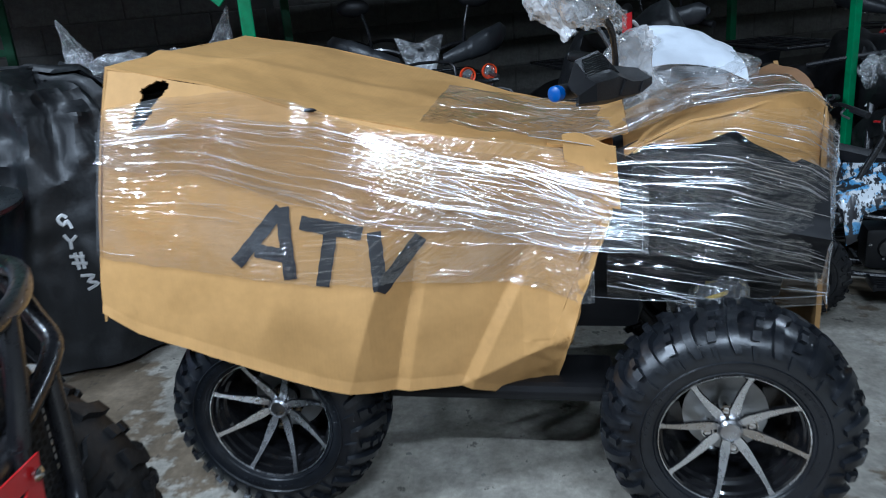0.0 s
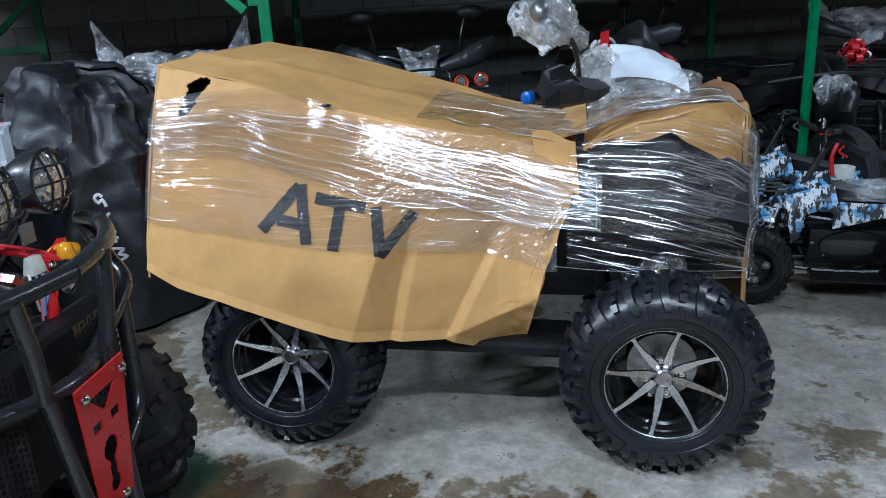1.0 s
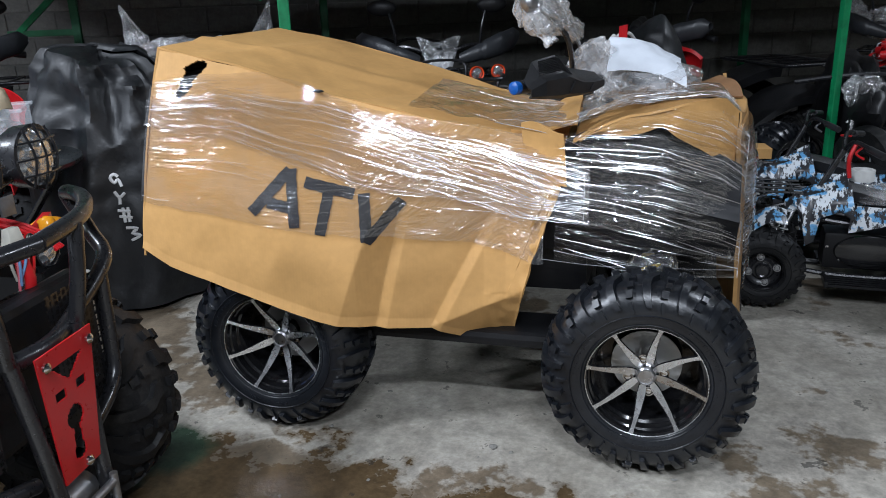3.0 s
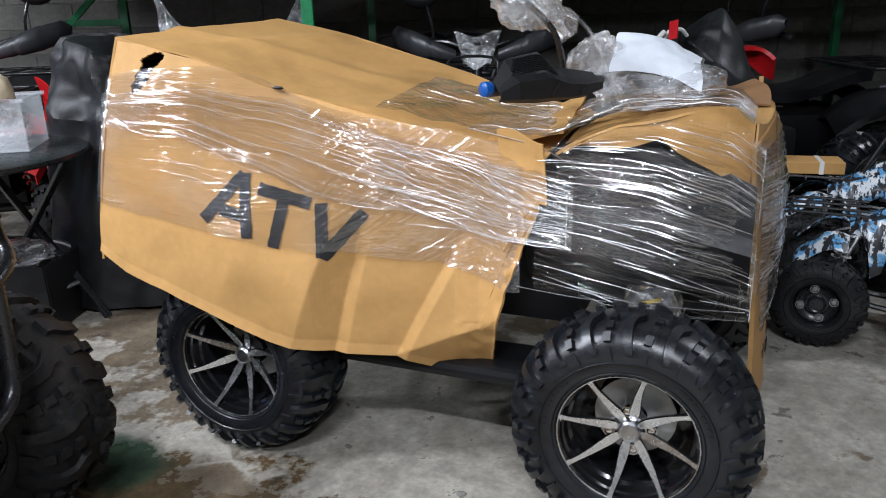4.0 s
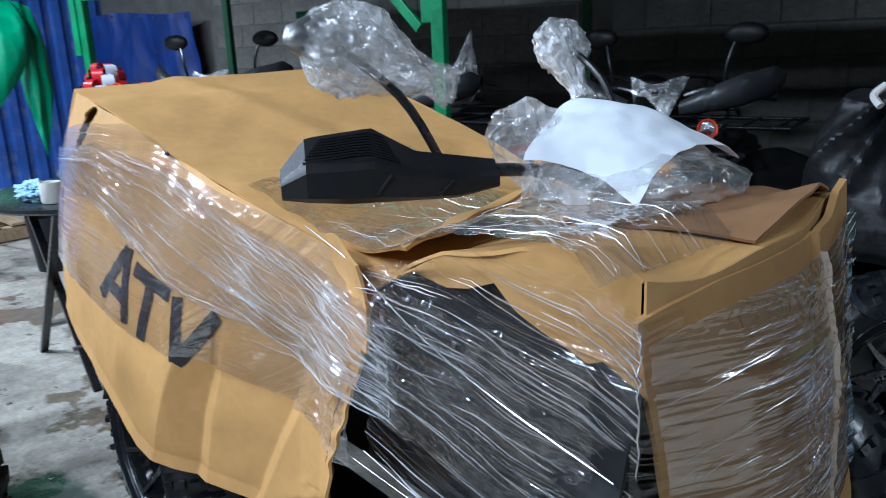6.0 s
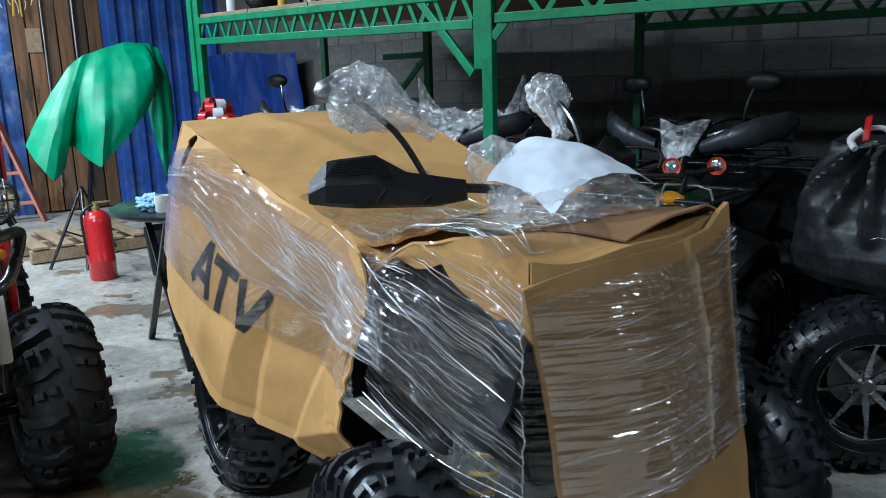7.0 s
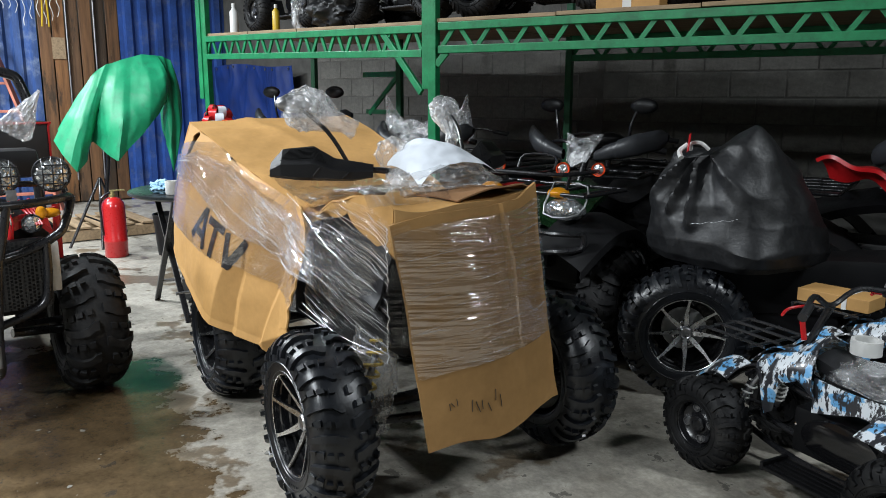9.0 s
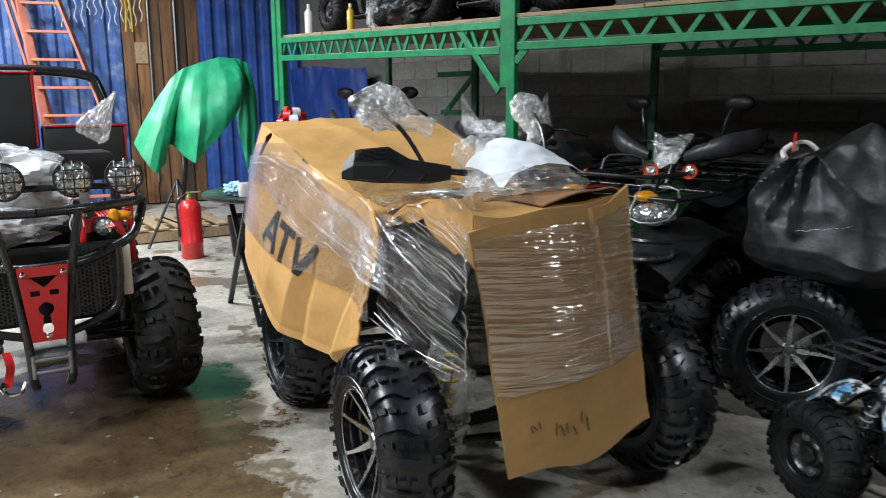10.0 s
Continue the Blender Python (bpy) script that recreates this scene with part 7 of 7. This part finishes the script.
for flip in (-1, 1):
    bm = bmesh.new()
    rod(bm, (0.20 * flip, -0.27, 0.16), (0.20 * flip, 0.27, 0.16), 0.011)
    part("stretcher", bm, STEEL, table, "")


bin_ = thing("storage_bin", "black plastic bin under the table, full of parts", "bin", pose(-1.66, 0.62, 0, 0, 0, 20))
bm = bmesh.new()
for sx, sy, dx, dy in ((0, -1, 0.56, 0.012), (0, 1, 0.56, 0.012), (-1, 0, 0.012, 0.40), (1, 0, 0.012, 0.40)):
    box(bm, (dx, dy, 0.30), Matrix.Translation((sx * 0.28, sy * 0.20, 0.155)))
box(bm, (0.56, 0.40, 0.012), Matrix.Translation((0, 0, 0.008)))
part("tub", bm, BLACK, bin_, "")
for j in range(7):
    bm = bmesh.new()
    a_ = j * 0.9
    c_ = Vector((0.16 * math.cos(a_ * 1.7), 0.10 * math.sin(a_ * 2.3), 0.27 + 0.012 * (j % 3)))
    tube(bm, [c_ + Vector((-0.10 * math.cos(a_), -0.10 * math.sin(a_), 0.0)), c_ + Vector((0, 0, 0.05)), c_ + Vector((0.10 * math.cos(a_), 0.10 * math.sin(a_), 0.01))], 0.014 + 0.006 * (j % 2), 8, 4)
    part("spare_part", bm, (BLACK_SATIN, STEEL, BLACK)[j % 3], bin_, "", 40)
bm = bmesh.new()
lump(bm, (0.10, -0.05, 0.32), (0.13, 0.10, 0.05), 0.3, 2.2, 4, 5, 0.25)
part("parts_bag", bm, BAG_CLEAR, bin_, "clear bag of parts", 30)


def tub_mat():
    m, nt, p = node_mat("translucent_plastic")
    p.inputs["Base Color"].default_value = (0.80, 0.84, 0.88, 1)
    p.inputs["Roughness"].default_value = 0.35
    p.inputs["Alpha"].default_value = 0.20
    return m


tubm = tub_mat()
crate = thing("plastic_box", "translucent plastic storage box with a bag inside", "box", pose(-1.53, 0.59, 0.79, 0, 0, 35))
bm = bmesh.new()
for sx, sy, dx, dy in ((0, -1, 0.32, 0.004), (0, 1, 0.32, 0.004), (-1, 0, 0.004, 0.30), (1, 0, 0.004, 0.30)):
    box(bm, (dx, dy, 0.20), Matrix.Translation((sx * 0.16, sy * 0.15, 0.105)))
box(bm, (0.32, 0.30, 0.004), Matrix.Translation((0, 0, 0.004)))
body_ = part("tub", bm, tubm, crate, "")
bm = bmesh.new()
for sx, sy, dx, dy in ((0, -1, 0.35, 0.02), (0, 1, 0.35, 0.02), (-1, 0, 0.02, 0.32), (1, 0, 0.02, 0.32)):
    box(bm, (dx, dy, 0.014), Matrix.Translation((sx * 0.165, sy * 0.155, 0.205)), 0.003)
part("rim", bm, tubm, crate, "")
bm = bmesh.new()
lump(bm, (0.03, 0, 0.085), (0.11, 0.09, 0.07), 0.35, 1.8, 5, 3, 0.08)
single("plastic_bag", bm, BAG_HAZY, "crumpled white plastic bag in the box", "bag", 70, m=crate.matrix_world.copy())
bm = bmesh.new()
lathe(bm, [(0, 0.10), (0.04, 0.098), (0.075, 0.075), (0.09, 0.03), (0.088, 0.0), (0, 0.0)], None, 24)
for v_ in bm.verts:
    v_.co += crumple(v_.co, 14, 0.014, 3)
single("cloth_cap", bm, surface("cream_cloth", (0.62, 0.52, 0.36), 0.9, vary=0.2, relief=0.4), "cream knitted cap on the rim of the box", "cap", 60, m=pose(-1.42, 0.52, 1.0, 6, 0, 0))
bm = bmesh.new()
lump(bm, (-1.47, 0.17, 0.825), (0.085, 0.06, 0.04), 0.35, 2.6, 5, 7, 0.3)
single("rag", bm, CLOTH_BLUE, "crumpled pale blue cloth on the table", "cloth", 70)
mug = thing("mug", "white mug with a gold mark on the table", "mug", pose(-1.33, 0.20, 0.79, 0, 0, 60))
bm = bmesh.new()
lathe(bm, [(0, 0.002), (0.034, 0.002), (0.040, 0.01), (0.041, 0.085), (0.038, 0.085), (0.037, 0.01), (0, 0.008)], None, 28)
cup_ = part("cup", bm, WHITE_PLASTIC, mug, "", 40)
bm = bmesh.new()
tube(bm, [(0.04, 0, 0.07), (0.062, 0, 0.066), (0.066, 0, 0.04), (0.04, 0, 0.02)], 0.005, 8)
part("handle", bm, WHITE_PLASTIC, mug, "", 40)

# ---- green sheet on a tripod stand ----
tarp = thing("tarp_stand", "green tarpaulin thrown over a tripod stand", "tarp", Matrix.Translation((-4.3, 0.15, 0)))


def tarp_fn(u, v):
    # u: round the stand from the left corner over the near side to the right; v: ridge to hem
    ry, rz = lerp_table(u, [(0.0, 0.20, 1.58), (0.2, 0.30, 1.66), (0.5, 0.62, 1.755), (0.75, 0.80, 1.745), (1.0, 0.88, 1.71)])
    ridge = Vector((-4.38, ry, rz))
    hx, hy, hz = lerp_table(u, [(0.0, -4.30, -0.19, 0.97), (0.06, -4.16, -0.15, 0.86), (0.14, -4.10, -0.04, 0.70), (0.20, -4.18, 0.06, 0.80), (0.25, -4.26, 0.12, 0.97), (0.30, -4.10, 0.20, 0.88), (0.36, -4.02, 0.285, 0.79), (0.50, -4.06, 0.52, 1.02), (0.62, -4.10, 0.70, 1.22), (0.70, -4.14, 0.80, 1.40), (0.74, -4.22, 0.76, 1.20), (0.80, -4.16, 0.74, 0.92), (0.88, -4.12, 0.785, 0.66), (0.94, -4.16, 0.87, 0.92), (1.0, -4.25, 0.93, 1.15)])
    hem = Vector((hx, hy, hz))
    p = ridge.lerp(hem, v)
    bow = math.sin(math.pi * v)
    p.x += 0.13 * bow * math.sin(math.pi * u) ** 0.6
    p.y -= 0.07 * bow * (0.5 - u)
    # folds that run from the ridge to the hem's corners
    for fu, hh, ww in ((0.10, 0.05, 0.07), (0.24, -0.07, 0.06), (0.36, 0.05, 0.05), (0.55, 0.02, 0.08), (0.72, -0.10, 0.05), (0.84, 0.04, 0.06)):
        p.x += hh * v * max(0.0, 1 - abs(u - fu) / ww)
    p.x += 0.03 * (0.28 - abs(noise.noise(Vector((u * 5.0, v * 1.6, 3.0))))) + 0.012 * (0.28 - abs(noise.noise(p * 6.5)))
    return p + crumple(p, 5, 0.010, 3)


bm = bmesh.new()
sheet(bm, tarp_fn, 110, 50)
part("tarpaulin", bm, GREEN_TARP, tarp, "creased green tarpaulin", 30, world=True)
bm = bmesh.new()
sheet(bm, lambda u, v: tuple(Vector(tarp_fn(u, v * 0.8)) + Vector((-0.25 * v - 0.02, 0, -0.03))), 40, 14)
part("tarpaulin_back", bm, GREEN_TARP, tarp, "", 60, world=True)
bm = bmesh.new()
rod(bm, (-4.32, 0.16, 0.12), (-4.34, 0.36, 1.58), 0.018)
for fx, fy in ((-4.21, -0.15), (-3.99, 0.10), (-4.6, 0.42)):
    rod(bm, (-4.32, 0.16, 0.62), (fx, fy, 0.0), 0.013)
    rod(bm, (-4.32, 0.16, 0.2), ((fx - 4.32) / 2, (fy + 0.16) / 2, 0.28), 0.008)
rod(bm, (-4.36, 0.34, 1.56), (-4.36, 0.84, 1.66), 0.016)
part("tripod", bm, BLACK_SATIN, tarp, "black steel tripod", 40, world=True)

# ---- fire extinguisher ----
ext = thing("fire_extinguisher", "red fire extinguisher standing on the floor", "extinguisher", Matrix.Translation((-3.62, 0.165, 0)))
bm = bmesh.new()
lathe(bm, [(0, 0.0), (0.088, 0.0), (0.095, 0.01), (0.095, 0.13), (0.098, 0.135), (0.098, 0.15), (0.095, 0.155), (0.095, 0.43), (0.088, 0.47), (0.06, 0.505), (0.03, 0.52), (0, 0.52)], None, 36)
part("cylinder", bm, EXT_RED, ext, "", 40)
bm = bmesh.new()
lathe(bm, [(0.028, 0.51), (0.028, 0.545), (0.018, 0.55), (0.018, 0.575), (0, 0.575)], None, 16)
box(bm, (0.03, 0.12, 0.012), Matrix.Translation((0, 0.04, 0.575)), 0.003)
part("valve", bm, surface("dull_brass", (0.5, 0.42, 0.2), 0.4, metal=0.8), ext, "brass valve", 40)
bm = bmesh.new()
tube(bm, [(0, -0.02, 0.56), (0.02, -0.10, 0.50), (0.03, -0.105, 0.35), (0.03, -0.10, 0.20)], 0.010, 8)
part("hose", bm, RUBBER, ext, "", 40)

# ---- left end: container wall, old door, ladder, pallet ----
def ribbed(name, y0, y1, z1, x, material, label, rib=0.19):
    """Trapezoid-ribbed steel sheet standing on the floor, facing +x."""
    bm = bmesh.new()
    prof = []
    y = y0
    while y < y1:
        for dy, dx in ((0, 0), (0.06, 0), (0.085, 0.045), (0.155, 0.045)):
            prof.append((min(y + dy, y1), x + dx))
        y += rib
    rows = [[bm.verts.new((px, py, z)) for py, px in prof] for z in (0.0, z1)]
    for i in range(len(prof) - 1):
        bm.faces.new((rows[0][i], rows[0][i + 1], rows[1][i + 1], rows[1][i]))
    thicken(bm, 0.006)
    return single(name, bm, material, label, "wall", kind="structure")


ribbed("wall_container_left", -3.6, -0.03, 2.9, -7.55, BLUE_FADED, "faded blue ribbed container steel")
ribbed("wall_container_right", 0.92, 2.35, 2.9, -7.5, BLUE_STEEL, "blue ribbed container steel")
door = thing("door_1", "weathered brown wooden double door beside the container", "door", Matrix.Translation((-7.52, 0.45, 0)), kind="structure")
for k in range(6):
    bm = bmesh.new()
    box(bm, (0.04, 0.142, 2.8), Matrix.Translation((0.012 * (k % 2), -0.39 + 0.156 * k, 1.42)), 0.006)
    part("plank", bm, WOOD_DARK, door, "")
for yy in (-0.16, 0.16):
    bm = bmesh.new()
    rod(bm, (0.05, yy, 0.3), (0.05, yy + 0.02, 2.7), 0.012)
    part("pipe", bm, STEEL, door, "thin grey pipe")
bm = bmesh.new()
box(bm, (0.01, 0.15, 0.26), Matrix.Translation((0.045, -0.25, 1.95)))
part("notice", bm, WOOD, door, "brown paper notice")

ladder = thing("ladder", "red-oxide wooden stepladder leaning at the container", "ladder", Matrix.Translation((-7.2, -0.7, 0)))
for a, b in (((-7.25, -1.12, 2.7), (-6.9, -0.86, 0.0)), ((-7.25, -0.75, 2.7), (-6.9, 0.03, 0.0)), ((-7.3, -1.30, 2.75), (-7.25, -0.75, 0.0)), ((-7.3, -1.22, 2.75), (-7.1, -0.72, 0.3))):
    bm = bmesh.new()
    v = Vector(b) - Vector(a)
    box(bm, (0.03, 0.11, v.length), Matrix.Translation((Vector(a) + Vector(b)) / 2) @ v.to_track_quat("Z", "X").to_matrix().to_4x4(), 0.004)
    part("rail", bm, RED_OXIDE, ladder, "", world=True)
for k in range(8):
    t_ = 0.08 + k * 0.12
    a = Vector((-7.25, -1.12, 2.7)).lerp(Vector((-6.9, -0.86, 0)), t_)
    b = Vector((-7.25, -0.75, 2.7)).lerp(Vector((-6.9, 0.03, 0)), t_)
    b.z = a.z
    bm = bmesh.new()
    v = b - a
    box(bm, (v.length, 0.09, 0.03), Matrix.Translation((a + b) / 2) @ v.to_track_quat("X", "Z").to_matrix().to_4x4(), 0.003)
    part("step", bm, RED_OXIDE, ladder, "", world=True)

icicle = thing("light_string", "white icicle light string, switched off, on the container", "light string", Matrix.Translation((-7.4, -0.3, 2.6)))
bm = bmesh.new()
tube(bm, [(-7.47, -0.85, 2.68), (-7.40, -0.3, 2.65), (-7.47, 0.35, 2.68)], 0.006, 6, 6)
rod(bm, (-7.52, -0.8, 2.68), (-7.40, -0.8, 2.67), 0.01)
part("wire", bm, WHITE_PLASTIC, icicle, "", world=True)
for k in range(14):
    y = -0.75 + k * 0.075
    ln = 0.25 + 0.3 * rnd.random()
    bm = bmesh.new()
    pts = [(-7.40 + 0.01 * math.sin(j * 2 + k), y + 0.015 * math.sin(j * 1.7 + k), 2.66 - ln * j / 6) for j in range(7)]
    tube(bm, pts, 0.0045, 5, 2)
    part("strand", bm, WHITE_PLASTIC, icicle, "", world=True)
for k in range(2):
    bm = bmesh.new()
    tube(bm, [(-7.40, 0.02 + 0.05 * k, 2.8), (-7.39, 0.05 + 0.05 * k, 2.5), (-7.40, 0.03 + 0.08 * k, 2.2)], 0.010, 6, 4)
    part("cord", bm, YELLOW, icicle, "yellow cord", world=True)

pallet = thing("pallet", "grey wooden pallet lying on the floor", "pallet", pose(-5.0, 0.15, 0, 0, 0, 8))
for k in range(5):
    bm = bmesh.new()
    box(bm, (0.95, 0.12, 0.02), Matrix.Translation((0, -0.40 + 0.2 * k, 0.13)), 0.003)
    part("slat", bm, WOOD, pallet, "")
for k in range(3):
    bm = bmesh.new()
    box(bm, (0.09, 0.95, 0.10), Matrix.Translation((-0.42 + 0.42 * k, 0, 0.06)), 0.003)
    part("bearer", bm, WOOD, pallet, "")

basket = thing("stool", "dark round-topped stool beside the table", "stool", Matrix.Translation((-3.5, 0.62, 0)))
bm = bmesh.new()
lathe(bm, [(0.13, 0), (0.16, 0.36), (0.15, 0.36), (0.12, 0.01), (0, 0.01)], None, 24)
part("bucket", bm, BLACK, basket, "", 40)

# blue tarpaulin hung behind the rack
BLUE_SPAN = 0.62
bm = bmesh.new()
def blue_fn(u, v):
    u *= BLUE_SPAN
    p = Vector((-7.35 + 2.95 * u, 2.12 + 0.655 * u, 1.75 + 0.03 * math.sin(9 * u) - 1.7 * v))
    p.y += 0.04 * math.sin(22 * u + 2 * v) * (0.4 + v) - 0.16 * (0.28 - abs(noise.noise(Vector((p.x * 2.2, v * 1.2, 1))))) - 0.05 * (0.28 - abs(noise.noise(Vector((p.x * 6, v * 5, 7)))))
    return p


blue = thing("blue_tarpaulin", "blue tarpaulin hung along the wall behind the rack", "tarpaulin", Matrix.Translation((-5.5, 2.5, 0)))
sheet(bm, blue_fn, 130, 40)
thicken(bm, 0.004)
part("sheet", bm, BLUE_TARP, blue, "", 40, world=True)
for j in range(8):
    bm = bmesh.new()
    p = blue_fn(0.04 + 0.13 * j, 0.02)
    lathe(bm, [(0.008, -0.004), (0.018, -0.004), (0.018, 0.004), (0.008, 0.004)], Matrix.Translation(p + Vector((0, -0.008, 0))) @ pose(0, 0, 0, 90, 0, 0), 14, closed=True)
    part("eyelet", bm, STEEL, blue, "steel eyelet", 40, world=True)

# ---- goods on the racks ----
for q, ang in ((RP + RU * 0.55 + RN * 0.42, 208), (RP + RU * 1.75 + RN * 0.45, 25), (RP + RU * 2.9 + RN * 0.45, 30)):
    mini_quad("small black quad bike stored on the rack shelf", pose(q.x, q.y, ZR + 0.032, 0, 0, ang), BODY, "shelf quads", False)
for s_, ang in ((2.28, 195), (0.95, 10)):
    q = LP + ldir * s_ + ln_ * 0.42
    mini_quad("small black quad bike stored on the rack shelf", pose(q.x, q.y, ZL0 + 0.03 - 0.027 * s_, 0, 0, ang), BODY, "shelf quads", False)


def bottle(x, y, z, h, r, material, label):
    b = thing("bottle", label, "bottle", Matrix.Translation((x, y, z)), group="shelf bottles")
    bm = bmesh.new()
    lathe(bm, [(0, 0), (r, 0), (r * 1.02, h * 0.1), (r, h * 0.72), (r * 0.5, h * 0.82), (r * 0.4, h * 0.86), (0, h * 0.86)], None, 20)
    part("body", bm, material, b, "", 40)
    bm = bmesh.new()
    lathe(bm, [(r * 0.45, h * 0.86), (r * 0.45, h), (0, h)], None, 16)
    part("cap", bm, WHITE_PLASTIC, b, "", 40)


q = LP + ldir * 0.32 + ln_ * 0.10
bottle(q.x, q.y, ZL0 + 0.016, 0.24, 0.035, WHITE_PLASTIC, "white spray bottle on the rack shelf")
q = LP + ldir * 0.98 + ln_ * 0.10
bottle(q.x, q.y, ZL0 - 0.002, 0.20, 0.028, YELLOW, "yellow bottle on the rack shelf")
q = LP + ldir * 1.68 + ln_ * 0.25
bm = bmesh.new()
lump(bm, (q.x, q.y, ZL0 + 0.10), (0.30, 0.22, 0.14), 0.25, 2.2, 5, 3, 0.2)
single("black_bag", bm, DARK_SHEET, "crumpled black bag on the rack shelf", "bag", 70)
q = LP + ldir * 1.25 + ln_ * 0.15
bm = bmesh.new()
lump(bm, (q.x, q.y, ZL0 + 0.12), (0.06, 0.06, 0.15), 0.25, 2.2, 5, 8, 0.25)
single("clear_bag", bm, BAG_HAZY, "clear plastic bag on the rack shelf", "bag", 70)

for s_, sz, tone, txt in ((1.16, (0.36, 0.30, 0.26), CARD, "tan cardboard carton on the rack shelf"), (2.35, (0.30, 0.26, 0.20), CARD_BROWN, "brown cardboard carton on the rack shelf")):
    q = RP + RU * s_ + RN * 0.24
    ct = thing("carton", txt, "carton", pose(q.x, q.y, ZR + 0.032, 0, 0, 22), group="shelf cartons")
    bm = bmesh.new()
    box(bm, sz, Matrix.Translation((0, 0, sz[2] / 2)), 0.004)
    part("body", bm, tone, ct, "")
    bm = bmesh.new()
    box(bm, (0.05, sz[1] + 0.004, sz[2] + 0.002), Matrix.Translation((0, 0, sz[2] / 2)), 0.001)
    part("tape", bm, WHITE_PLASTIC if s_ < 2 else CARD_EDGE, ct, "packing tape")

# ---- right-hand background ----
bm = bmesh.new()
sheet(bm, lambda u, v: (1.02 + 0.42 * u, 2.98 + 0.16 * v, 1.06 - 0.10 * u - 0.10 * v * v + 0.05 * math.sin(3 * u) + 0.02 * math.sin(9 * u + 3 * v)), 24, 10)
thicken(bm, 0.02)
single("red_seat_cover", bm, RED_PLASTIC, "red plastic seat cover on a parked quad", "seat cover", 60)
quad_bike("black quad bike parked in the dark by the wall", pose(1.35, 3.55, 0, 0, 0, 205), bags=False, lights=False)
boxb = thing("carton", "small tan cardboard carton on the small quad's rack", "carton", pose(1.62, 2.34, 0.506, 0, 0, 8))
bm = bmesh.new()
box(bm, (0.30, 0.16, 0.055), Matrix.Translation((0, 0, 0.0275)), 0.003)
part("body", bm, CARD, boxb, "")
bm = bmesh.new()
box(bm, (0.02, 0.164, 0.057), Matrix.Translation((0.05, 0, 0.0275)))
part("tape", bm, WHITE_PLASTIC, boxb, "")

# ---- the block wall's nearest blocks, one by one; the rest joined ----
bmk = bmesh.new()
box(bmk, (0.385, 0.03, 0.185), None, 0.008)
BLOCK_MESH = mesh_from(bmk, "block", BLOCK)
wl = (Vector(WALL_B) - Vector(WALL_A)).length
for row in range(3, 14):
    for col in range(0, 16):
        ob = part("block", BLOCK_MESH, None, wall_back)
        ob.matrix_basis = pose(0.2 + col * 0.395 + (0.195 if row % 2 else 0), 0.009 + rnd.uniform(-0.002, 0.002), 0.1 + row * 0.195)
ll = (Vector(WALL_A) - Vector(WALL_C)).length
for row in range(3, 14):
    for col in range(0, 10):
        ob = part("block", BLOCK_MESH, None, wall_left)
        ob.matrix_basis = pose(ll - 0.25 - col * 0.395 - (0.195 if row % 2 else 0), 0.009 + rnd.uniform(-0.002, 0.002), 0.1 + row * 0.195)

# scraps and grit on the floor
r_ = random.Random(31)
bm = bmesh.new()
for _ in range(260):
    x, y = r_.uniform(-1.6, 2.6), r_.uniform(-1.3, 1.9)
    s_ = r_.choice((0.003, 0.004, 0.006, 0.010)) * r_.uniform(0.7, 1.3)
    a = r_.uniform(0, 6.28)
    n_ = r_.choice((4, 5, 6))
    vs = [bm.verts.new((x + s_ * r_.uniform(0.6, 1.4) * math.cos(a + 6.283 * k / n_), y + s_ * r_.uniform(0.6, 1.4) * math.sin(a + 6.283 * k / n_), 0.001 + 0.4 * s_ * r_.random())) for k in range(n_)]
    top = bm.verts.new((x, y, 0.001 + s_ * 0.6))
    for k in range(n_):
        bm.faces.new((vs[k], vs[(k + 1) % n_], top))
single("floor_grit", bm, surface("pale_grit", (0.30, 0.29, 0.26), 0.8, vary=0.5, scale=4), "scattered pale grit and scraps on the concrete floor", "grit", kind="stuff")
